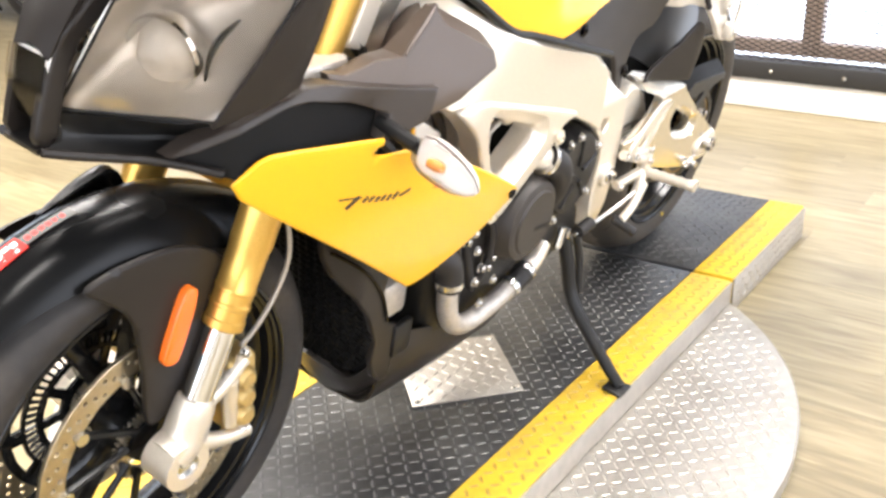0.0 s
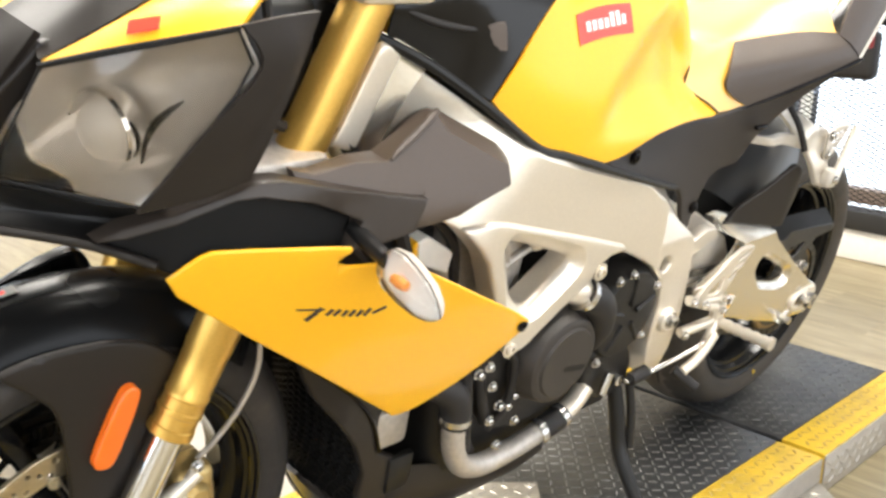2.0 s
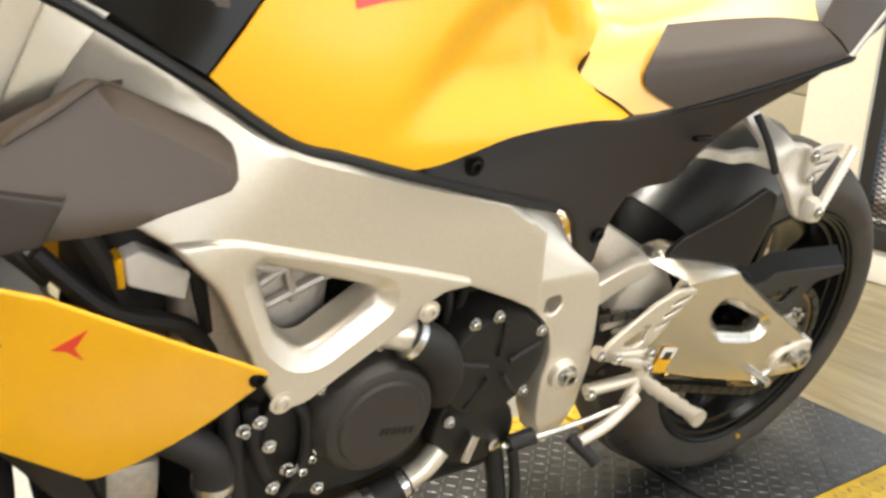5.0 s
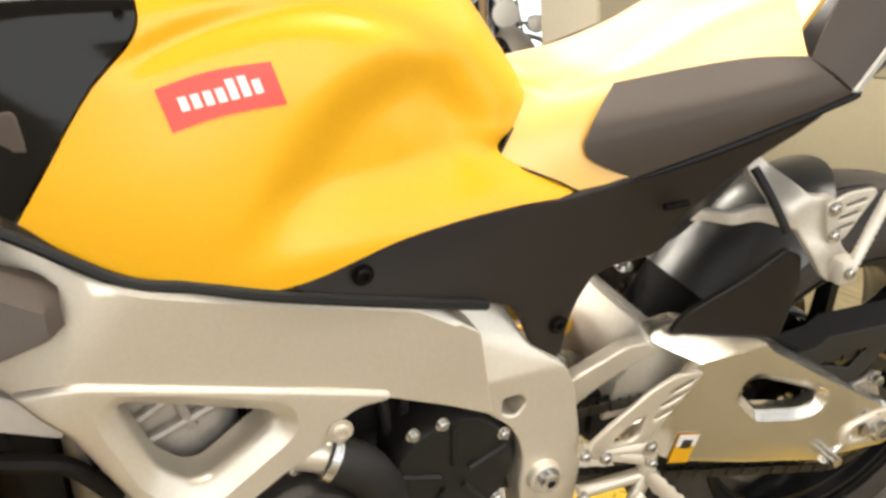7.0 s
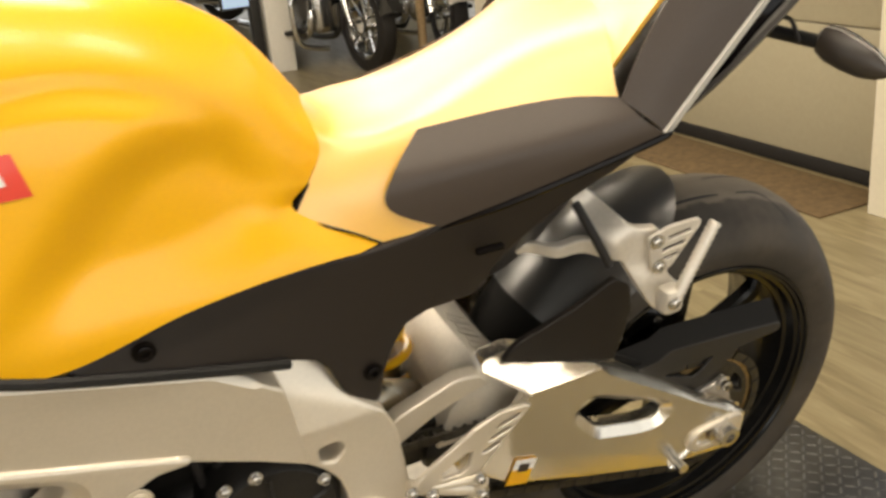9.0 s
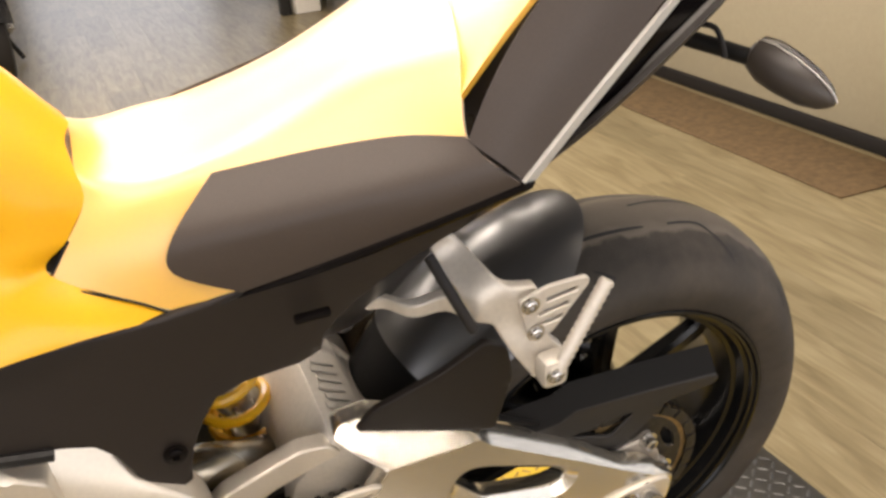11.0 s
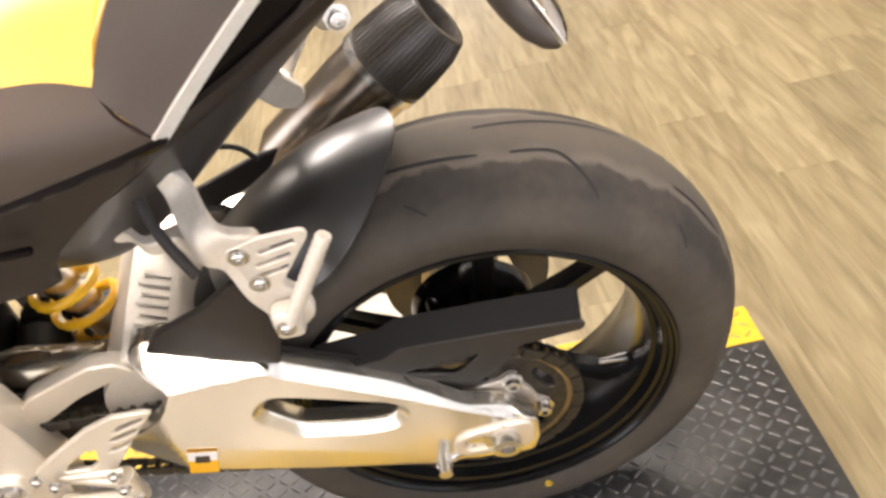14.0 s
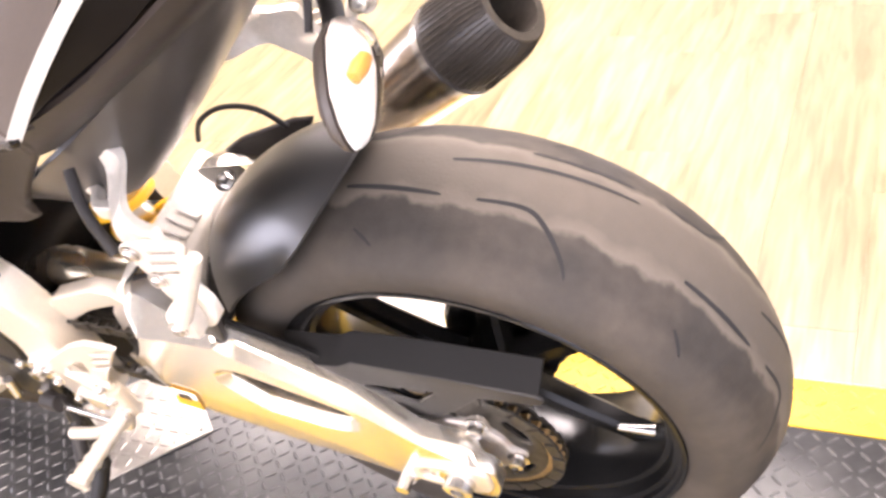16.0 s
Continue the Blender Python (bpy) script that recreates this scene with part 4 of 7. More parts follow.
fineprof = [(v.x, v.y) for v in spline([(y, r, 0) for y, r in TYRE_R], 4)]
for k in range(6):
    for s, off in ((-1, 0), (1, 30)):
        b = 60 * k + off
        far = 0.010 * (s > 0)
        part("tread_groove", groove_strip([(b + 41, (0.027 + far) * s), (b + 31, (0.030 + far) * s), (b + 23, (0.032 + far) * s)], 0.0024, fineprof, (0, 0, 0)), GROOVE, rear)
        part("tread_groove", groove_strip([(b + 17, (0.031 + far) * s), (b + 9, (0.0285 + far) * s), (b + 5, (0.040 + far) * s), (b + 1, (0.060 + far) * s), (b - 0.5, 0.071 * s)], 0.0022, fineprof, (0, 0, 0)), GROOVE, rear)
        part("tread_groove", groove_strip([(b + 38.5, 0.064 * s), (b + 36.4, 0.071 * s), (b + 34.5, 0.078 * s)], 0.0016, fineprof, (0, 0, 0)), GROOVE, rear)
        if s > 0:
            part("tread_groove", groove_strip([(b - 7, 0.006 * s), (b - 17, 0.014 * s), (b - 28, 0.020 * s), (b - 38, 0.023 * s)], 0.0026, fineprof, (0, 0, 0)), GROOVE, rear)


def toothed(r, teeth, depth, y0, y1, hole=0.0, c=(0, 0, 0)):
    """A sprocket plate with teeth, between y0 and y1."""
    bm = bmesh.new()
    pts = []
    for k in range(teeth):
        for f, rr in ((0.0, r - depth), (0.22, r - depth), (0.42, r), (0.58, r), (0.78, r - depth)):
            a = 2 * math.pi * (k + f) / teeth
            pts.append((rr * math.cos(a), rr * math.sin(a)))
    n = len(pts)
    o = [[bm.verts.new((c[0] + x, y, c[2] + z)) for x, z in pts] for y in (y0, y1)]
    i_ = [[bm.verts.new((c[0] + x * hole / r, y, c[2] + z * hole / r)) for x, z in pts] for y in (y0, y1)]
    for k in range(n):
        j = (k + 1) % n
        bm.faces.new((o[0][k], o[0][j], o[1][j], o[1][k]))
        bm.faces.new((i_[0][j], i_[0][k], i_[1][k], i_[1][j]))
        bm.faces.new((o[0][j], o[0][k], i_[0][k], i_[0][j]))
        bm.faces.new((o[1][k], o[1][j], i_[1][j], i_[1][k]))
    return bm


part("sprocket", toothed(0.106, 42, 0.008, -0.110, -0.104, 0.088), SPROCKET, rear, "worn rear sprocket ring")
slots_ = []
for k in range(5):
    c0 = 63 + 36 + 72 * k
    slots_.append(fillet([(r_ * math.cos(radians(c0 + q_)), r_ * math.sin(radians(c0 + q_))) for r_, q_ in ((0.078, -19), (0.080, 0), (0.078, 19), (0.067, 15), (0.064, 0), (0.067, -15))], 0.006))
part("sprocket_plate", panel([(0.0885 * math.cos(radians(5 * k)), 0.0885 * math.sin(radians(5 * k))) for k in range(72)], lambda x, z: -0.1114, 0.005, slots_, 0.0015, 0.012, 0), CHAINM, rear, "dark sprocket plate with long slots")
carrier = []
for k in range(60):
    a = 2 * math.pi * k / 60
    rr = 0.052 + 0.016 * max(0, math.cos(5 * (a - radians(63)))) ** 2
    carrier.append((rr * math.cos(a), rr * math.sin(a)))
part("sprocket_carrier", panel(carrier, lambda x, z: -0.119, 0.012, rounds=0, edge=0.003, step=0.012), CAST, rear, "cast carrier plate")
for k in range(5):
    a = radians(63 + 72 * k)
    part("nut", bolt((0.058 * math.cos(a), -0.119, 0.058 * math.sin(a)), 0.0085, 0.011), STEEL, rear)
bm = lathe([(0.098, 0.062), (0.098, 0.110), (0.103, 0.110), (0.103, 0.062)], seg=64, closed=True)
part("brake_disc", bm, DISC, rear)
hub = part("hub_flange", lathe([(0.015, 0.040), (0.018, 0.070), (0.030, 0.078), (0.052, 0.080), (0.056, 0.040)], (0, 0, 0), 48), RIM, rear, "gloss black hub flange")
for k in range(6):
    a = radians(60 * k + 15)
    part("flange_boss", lathe([(0.010, 0.0001), (0.010, 0.009), (0.018, 0.012), (0.034, 0.012)], (0.064 * math.cos(a), 0, 0.064 * math.sin(a)), 16), RIM, hub)
cal = part("rear_caliper", box((-0.105, 0.062, 0.070), (0.010, 0.125, 0.140), 0.014, 3), RIM, bike, "gloss black rear brake caliper")
for x, z in ((-0.076, 0.104), (-0.026, 0.108)):
    part("caliper_lobe", lathe([(0.050, 0.0001), (0.050, 0.014), (0.055, 0.020), (0.070, 0.021)], (x, 0, z), 20), RIM, cal)
for x, z in ((-0.100, 0.132), (0.002, 0.132), (-0.050, 0.078)):
    part("caliper_bolt", bolt((x, 0.060, z), 0.006, 0.006), STEEL, cal)
part("caliper_hose", tube([(-0.100, 0.075, 0.120), (-0.128, 0.072, 0.095), (-0.142, 0.074, 0.050), (-0.170, 0.080, 0.030)], 0.0035, 8), HOSE, cal)
part("caliper_bracket", box((-0.02, 0.09, -0.02), (0.02, 0.112, 0.075), 0.006), RIM, bike)
part("valve_stem", tube([(0.176, -0.030, -0.071), (0.160, -0.035, -0.064), (0.140, -0.040, -0.056)], [0.007, 0.0050, 0.0035], 10, 0), STEEL, rear, "bright tyre valve")

# -- chain --
SC, SR, FC, FR = (0.0, 0.0), 0.101, (-0.590, 0.105), 0.036
ang = math.atan2(FC[1] - SC[1], FC[0] - SC[0])
dist = math.dist(SC, FC)
dphi = math.acos((SR - FR) / dist)
a1, a2 = ang - dphi, ang + dphi
loop = []
for k in range(40):
    a = a1 + (2 * math.pi - (a2 - a1)) * -k / 39
    loop.append((SC[0] + SR * math.cos(a), SC[1] + SR * math.sin(a)))
for k in range(14):
    a = a2 - (a2 - a1) * k / 13
    loop.append((FC[0] + FR * math.cos(a), FC[1] + FR * math.sin(a)))
ring = np.array(loop + loop[:1])
seglen = np.r_[0, np.cumsum(np.hypot(*np.diff(ring, axis=0).T))]
n_link = 112
chain = part("chain", lathe([(-0.113, 0.0001), (-0.113, 0.006), (-0.101, 0.006), (-0.101, 0.0001)], (FC[0] + FR, 0, FC[1]), 8), CHAINM, bike, "oily black drive chain")
link_bm = {}
for k in range(n_link):
    s0, s1 = seglen[-1] * k / n_link, seglen[-1] * (k + 1) / n_link
    p0 = [np.interp(s0, seglen, ring[:, i]) for i in (0, 1)]
    p1 = [np.interp(s1 % seglen[-1], seglen, ring[:, i]) for i in (0, 1)]
    wide = k % 2
    if wide not in link_bm:
        b = bmesh.new()
        for y in ((-0.0075, 0.0075) if wide else (-0.0055, 0.0055)):
            box((-0.012, y - 0.0009, -0.0065), (0.012, y + 0.0009, 0.0065), 0.0, bm=b)
        if wide:
            for x in (-0.0075, 0.0075):
                join(b, lathe([(-0.0085, 0.0001), (-0.0085, 0.0034), (0.0085, 0.0034), (0.0085, 0.0001)], (x, 0, 0), 8))
        link_bm[wide] = finish(b, "chain_link", CHAINM)
    o = new("chain_link", link_bm[wide])
    o.parent = chain
    d = math.atan2(p1[1] - p0[1], p1[0] - p0[0])
    o.matrix_basis = Matrix.Translation(((p0[0] + p1[0]) / 2, -0.107, (p0[1] + p1[1]) / 2)) @ Matrix.Rotation(-d, 4, "Y")

# -- swingarm --
SW = fillet([(-0.366, 0.203), (-0.352, 0.214), (-0.320, 0.218), (-0.242, 0.203), (-0.214, 0.189), (-0.107, 0.117), (-0.030, 0.062), (0.010, 0.040), (0.047, 0.016), (0.046, -0.020), (0.036, -0.044), (-0.052, -0.036), (-0.062, -0.046), (-0.22, 0.000), (-0.33, 0.039), (-0.408, 0.078), (-0.408, 0.101), (-0.380, 0.115), (-0.343, 0.151), (-0.321, 0.186)], 0.007)
SWH = fillet([(-0.243, 0.120), (-0.230, 0.136), (-0.205, 0.128), (-0.112, 0.085), (-0.101, 0.072), (-0.113, 0.060), (-0.140, 0.062), (-0.208, 0.080)], 0.010)
SW_TOP = [(-0.366, 0.181), (-0.320, 0.187), (-0.262, 0.188), (-0.219, 0.188), (-0.205, 0.174), (-0.10, 0.103), (-0.020, 0.052), (0.020, 0.026)]
SW_LOW = [(-0.408, 0.100), (-0.38, 0.105), (-0.316, 0.083), (-0.22, 0.046), (-0.12, -0.002), (-0.075, -0.034)]
sw_top = lambda x: float(np.interp(x, [p[0] for p in SW_TOP], [p[1] for p in SW_TOP]))
sw_low = lambda x: float(np.interp(x, [p[0] for p in SW_LOW], [p[1] for p in SW_LOW]))
sw_rim = rim_distance(SWH)


def sw_y(x, z):
    """Side face with a broad facet on top, a narrow one below and a bevelled opening."""
    y = -0.149 + 0.030 * min(1, max(0, (-0.345 - x) / 0.08)) - 0.005 * ease(-0.10, -0.02, x)
    if x > -0.41:
        y += 1.8 * max(0, z - sw_top(x))
    if -0.41 < x < -0.06:
        y += 0.05 * max(0, sw_low(x) - z)
    return y + 0.010 * max(0.0, 1 - sw_rim(x, z) / 0.013)


ease = lambda a, b, v: (lambda t: t * t * (3 - 2 * t))(min(1, max(0, (v - a) / (b - a))))
arm = part("swingarm", panel(SW, sw_y, 0.020, [SWH], 0.0022, 0.008, 0, None, (SW_TOP, SW_LOW, grown(SWH, 0.013))), ARM, bike, "polished silver aluminium swingarm", 24)
mirrored(arm)
part("swingarm_bridge", box((-0.44, -0.105, 0.06), (-0.345, 0.105, 0.115), 0.018), ENGINE, bike)
bm = bmesh.new()
prof = [(-0.425, 0.110), (-0.408, 0.165), (-0.366, 0.216), (-0.318, 0.188), (-0.290, 0.150), (-0.280, 0.110)]
rings = [[bm.verts.new((x, y, z - 0.010 * max(0, -y - 0.06) / 0.05)) for x, z in prof] for y in (-0.105, -0.07, 0.07, 0.105)]
for a, b in zip(rings, rings[1:]):
    for k in range(6):
        bm.faces.new((a[k], a[(k + 1) % 6], b[(k + 1) % 6], b[k]))
bm.faces.new(rings[0])
bm.faces.new(rings[-1][::-1])
bmesh.ops.bevel(bm, geom=bm.edges[:], offset=0.004, segments=2, affect="EDGES", profile=0.5)
cross = part("swingarm_crossmember", bm, SATIN, bike, "cast silver crossmember with raised marks")
for k in range(6):
    y0 = -0.058 + 0.015 * k
    part("raised_bar", box((-0.017 + 0.005 * (k % 2), -0.005, 0.0), (0.017, 0.005, 0.0016), 0.0005, 1), SATIN, cross).matrix_basis = pose(-0.342, y0, 0.2022, 0, 30, 0)
part("swingarm_pivot", tube([(-0.532, -0.10, 0.092), (-0.532, 0.10, 0.092)], 0.034, 20, 0), ENGINE, bike)
for y in (-0.075, 0.075):
    part("swingarm_root", box((-0.55, y - 0.016, 0.07), (-0.36, y + 0.016, 0.135), 0.012), ENGINE, bike)
STRUT = fillet([(-0.510, 0.152), (-0.480, 0.182), (-0.402, 0.211), (-0.372, 0.208), (-0.356, 0.190), (-0.392, 0.180), (-0.430, 0.166), (-0.495, 0.128)], 0.006)
part("swingarm_brace", panel(STRUT, lambda x, z: -0.112, 0.02, (), 0.003, 0.012, 0), ALLOY, bike, "flat silver brace between pivot and swingarm")
part("axle_nut", bolt((0.006, -0.157, -0.002), 0.017, 0.016), STEEL, bike, "large steel axle nut")
slot = panel([(-0.058, -0.022), (-0.050, 0.018), (0.030, 0.026), (0.042, 0.012), (0.036, -0.030)], lambda x, z: -0.1590, 0.01, [[(-0.042, -0.012), (-0.040, 0.010), (-0.008, 0.012), (-0.008, -0.014)]], 0.003, 0.008)
part("axle_plate", slot, ALLOY, bike, "chain adjuster plate")
part("adjuster_bolt", tube([(-0.03, -0.150, -0.01), (-0.062, -0.152, -0.030), (-0.078, -0.152, -0.042)], 0.005, 10, 0), STEEL, bike)
part("adjuster_nut", tube([(-0.066, -0.152, -0.033), (-0.074, -0.152, -0.039)], 0.009, 6, 0), STEEL, bike)
part("paddock_stand_boss", tube([(-0.07, -0.125, -0.03), (-0.07, -0.172, -0.03)], 0.008, 12, 0), STEEL, bike)
st = part("sticker", box((-0.016, -0.0004, -0.022), (0.016, 0.0004, 0.022)), YELLOW, bike, "small yellow and white sticker on the swingarm")
st.matrix_basis = pose(-0.328, sw_y(-0.328, 0.062) - 0.0022, 0.062, 2.9, 15, 0)
part("sticker_top", box((-0.016, -0.0012, 0.005), (0.016, -0.0006, 0.022)), WHITE, st)
part("sticker_mark", box((-0.008, -0.0020, 0.002), (0.008, -0.0014, 0.015)), INK, st)

# chain guard
GUARD = [(-0.178, 0.120), (-0.176, 0.132), (-0.104, 0.138), (-0.084, 0.150), (0.015, 0.143), (0.110, 0.133), (0.117, 0.126), (0.112, 0.117), (0.045, 0.112), (0.010, 0.078), (-0.012, 0.060), (-0.040, 0.056), (-0.070, 0.070), (-0.120, 0.100)]
part("chain_guard", panel(fillet(GUARD, 0.005), lambda x, z: -0.121, 0.004, [fillet([(-0.088, 0.106), (-0.030, 0.113), (-0.002, 0.112), (-0.030, 0.084)], 0.006)], 0.002, 0.012, 0), CHAING, bike, "black plastic chain guard with a three-cornered opening")
bm = net([[(-0.176, -0.121, 0.132), (-0.104, -0.121, 0.138), (-0.084, -0.121, 0.150), (0.015, -0.120, 0.143), (0.112, -0.119, 0.133)], [(-0.174, -0.096, 0.154), (-0.104, -0.096, 0.159), (-0.083, -0.096, 0.171), (0.015, -0.094, 0.165), (0.115, -0.092, 0.156)]], 1, 0.004, (0, -1, 1))
part("chain_guard_top", bm, GUARDB, bike)
part("chain_slider", tube([(-0.215, -0.118, 0.196), (-0.107, -0.112, 0.125), (0.0, -0.110, 0.052)], 0.0035, 8, 0), GUARDB, bike, "black rubber strip along the swingarm's edge")

HUGGER = mat("satin_hugger_plastic", (0.018, 0.017, 0.016), 0.42, 0, 1.0, 0.06, 600, 0.1, 1200, 0.4, coat_rough=0.30, coat_ior=1.9)


# rear hugger: a satin black tongue over the front of the tyre
def hugger(a0, a1, half, r, n=34, k=14):
    rows = []
    for i in range(n + 1):
        f = (i / n) ** 1.5
        a = radians(a0 + (a1 - a0) * f)
        g = min(1.0, (a0 + (a1 - a0) * f - a0) / 24)
        w = half * math.sqrt(max(0.0015, 1 - (1 - g) ** 2))
        row = []
        for j in range(k + 1):
            s = 2 * j / k - 1
            rr = r - 0.062 * abs(s * w / half) ** 2.2
            row.append((rr * math.cos(a), w * s, rr * math.sin(a)))
        rows.append(row)
    return net(rows, 2, 0.004, (0, 0, 1))


part("rear_hugger", hugger(96, 140, 0.104, 0.354), HUGGER, bike, "satin black rear hugger")
apron = [[((0.352 - 0.062 * abs(v) ** 2.2) * math.cos(radians(q)), 0.100 * v, (0.352 - 0.062 * abs(v) ** 2.2) * math.sin(radians(q))) for v in (-1, -0.75, -0.4, 0, 0.4, 0.75, 1)] for q in (139, 147, 155, 163, 172)]
part("hugger_apron", net(apron, 3, 0.004, (-1, 0, 1)), GUARDB, bike, "plain black apron ahead of the hugger")
hs = panel(fillet([(-0.340, 0.212), (-0.320, 0.238), (-0.255, 0.280), (-0.212, 0.318), (-0.190, 0.306), (-0.182, 0.262), (-0.200, 0.194), (-0.262, 0.200)], 0.006), lambda x, z: -0.110 - 0.036 * min(1, max(0, (x + 0.33) / 0.13)), 0.008, (), 0.002, 0.012, 0)
part("hugger_side", hs, MATT, bike, "black side of the hugger")
part("hugger_side", panel([(-0.330, 0.222), (-0.172, 0.280), (-0.20, 0.235), (-0.323, 0.186)], lambda x, z: 0.102, 0.006, (), 0.003, 0.014, 1), MATT, bike)
part("fender_bolt", bolt((-0.30, 0.055, 0.215), 0.009, 0.006, axis=(0, -0.4, 1)), STEEL, bike)

# rear shock
shock = part("rear_shock", tube([(-0.475, 0.03, 0.28), (-0.400, 0.03, 0.03)], [0.020, 0.020], 16, 0), STEEL, bike, "rear shock absorber body")
coil = []
for k in range(97):
    a = 2 * math.pi * 5 * k / 96
    c = Vector((-0.458, 0.03, 0.228)).lerp(Vector((-0.404, 0.03, 0.052)), k / 96)
    d = Vector((-0.29, 0, 0.957)).normalized()
    u, v = d.orthogonal().normalized(), d.cross(d.orthogonal().normalized())
    coil.append(c + 0.036 * (math.cos(a) * u + math.sin(a) * v))
part("spring", tube(coil, 0.0065, 8, 1), SPRING, shock, "bright yellow coil spring")
part("rear_header", tube([(-0.62, -0.05, 0.10), (-0.52, -0.055, 0.168), (-0.445, -0.045, 0.146), (-0.40, 0.02, 0.085), (-0.38, 0.09, 0.10)], 0.026, 16), HEADER, bike, "heat-tinted exhaust header")

# -- tank --
TANK = [
    [(-1.026, -0.125, 0.497), (-0.956, -0.142, 0.443), (-0.832, -0.158, 0.409), (-0.70, -0.150, 0.432), (-0.58, -0.131, 0.434), (-0.485, -0.116, 0.425)],
    [(-1.000, -0.126, 0.535), (-0.930, -0.141, 0.500), (-0.83, -0.154, 0.475), (-0.71, -0.146, 0.482), (-0.62, -0.124, 0.472), (-0.574, -0.093, 0.475)],
    [(-0.957, -0.119, 0.594), (-0.900, -0.127, 0.572), (-0.82, -0.140, 0.552), (-0.71, -0.138, 0.538), (-0.63, -0.115, 0.518), (-0.556, -0.080, 0.498)],
    [(-0.915, -0.110, 0.634), (-0.870, -0.116, 0.622), (-0.80, -0.126, 0.608), (-0.71, -0.124, 0.594), (-0.63, -0.104, 0.564), (-0.537, -0.065, 0.521)],
    [(-0.910, -0.092, 0.668), (-0.860, -0.098, 0.664), (-0.79, -0.105, 0.654), (-0.70, -0.100, 0.636), (-0.61, -0.078, 0.598), (-0.538, -0.050, 0.542)],
    [(-0.915, -0.050, 0.702), (-0.860, -0.053, 0.708), (-0.79, -0.056, 0.700), (-0.70, -0.052, 0.680), (-0.605, -0.040, 0.632), (-0.540, -0.028, 0.556)],
    [(-0.920, 0.0, 0.712), (-0.860, 0.0, 0.722), (-0.79, 0.0, 0.712), (-0.70, 0.0, 0.690), (-0.600, 0.0, 0.640), (-0.534, 0.0, 0.558)],
]
ARCH = [(-0.885, 0.430), (-0.855, 0.465), (-0.832, 0.498), (-0.797, 0.543), (-0.747, 0.586), (-0.693, 0.604), (-0.638, 0.598), (-0.590, 0.562)]
CREASE = [(-0.93, 0.626), (-0.85, 0.650), (-0.769, 0.656), (-0.70, 0.640), (-0.64, 0.612)]


def off_line(p, line):
    best, side = 9.0, 1
    for a, b in zip(line, line[1:]):
        ab, ap = Vector(b) - Vector(a), Vector(p) - Vector(a)
        t = min(1, max(0, ap.dot(ab) / ab.length_squared))
        d = (ap - ab * t).length
        if d < best:
            best, side = d, (1 if ab.x * ap.y - ab.y * ap.x > 0 else -1)
    return best * side


def sculpt(bm):
    """Knee scoop under an arch on each side, and a soft crease over it."""
    arch, crease = spline([(x, z, 0) for x, z in ARCH], 5), spline([(x, z, 0) for x, z in CREASE], 5)
    arch, crease = [(p.x, p.y) for p in arch], [(p.x, p.y) for p in crease]
    for v in bm.verts:
        x, y, z = v.co
        if abs(y) < 0.03:
            continue
        d = -off_line((x, z), arch)
        push = 0.024 * ease(-0.012, 0.056, d) * ease(0.425, 0.50, z) * ease(-0.575, -0.64, x)
        e = off_line((x, z), crease)
        push += 0.006 * math.exp(-((e + 0.014) / 0.012) ** 2) * ease(-0.95, -0.90, x) * ease(-0.62, -0.68, x)
        v.co.y = y - math.copysign(push, y)
    return bm


full = TANK + [[(x, -y, z) for x, y, z in r] for r in TANK[-2::-1]]
tank = part("fuel_tank", sculpt(net(full, 11, 0.004, (0, 0, 1))), YELLOW, bike, "glossy yellow fuel tank", 60)
cap = lathe([(-0.012, 0.0001), (-0.012, 0.040), (-0.008, 0.047), (0.0, 0.048)], seg=32)
bmesh.ops.transform(cap, matrix=pose(-0.83, 0, 0.716, -90, 0, 0), verts=cap.verts)
part("filler_cap", cap, STEEL, tank, "round metal filler cap")
E1, E2 = Vector((-0.907, -0.111, 0.593)), Vector((-0.812, -0.125, 0.607))
along = (E2 - E1).normalized()
upv = (Vector((-0.04, 0.20, 0.975)) - along * Vector((0.10, 0.20, 0.975)).dot(along)).normalized()
skin = bmesh.new()
skin.from_mesh(tank.data)
tank_tree = BVHTree.FromBMesh(skin)


def on_tank(p, lift_=0.0012):
    hit, nrm, _, _ = tank_tree.ray_cast(Vector((p.x, -0.5, p.z)), Vector((0, 1, 0)))
    return hit - Vector((0, lift_, 0)) if hit is not None else Vector(p)


C = [[on_tank(E1.lerp(E2, i / 8) + upv * (0.004 * math.sin(math.pi * i / 8) - 0.037 * (1 - j / 5))) for i in range(9)] for j in range(6)]
badge = part("tank_badge", net(C, 2, 0.0008, (0, -1, 0)), RED, tank, "red badge with a row of white marks")
mid = E1.lerp(E2, 0.5) - upv * 0.016
bar_row(7, mid, along, upv, 0.072, 0.012, WHITE, badge, "badge_bar", lambda p: on_tank(p, 0.0024), (4, 5))
gl = net([[(-1.155, -0.075, 0.562), (-1.08, -0.10, 0.525), (-1.028, -0.123, 0.498)], [(-1.15, -0.075, 0.59), (-1.06, -0.098, 0.585), (-0.960, -0.119, 0.594)], [(-1.14, -0.070, 0.612), (-1.05, -0.090, 0.635), (-0.917, -0.109, 0.636)], [(-1.12, -0.055, 0.635), (-1.03, -0.07, 0.670), (-0.912, -0.091, 0.668)], [(-1.10, 0.0, 0.655), (-1.02, 0.0, 0.695), (-0.917, 0.0, 0.708)]], 5, 0.003, (0, -1, 0.3))
mirrored(part("airbox_cover", gl, GLOSSB, bike, "gloss black panel ahead of the tank"))
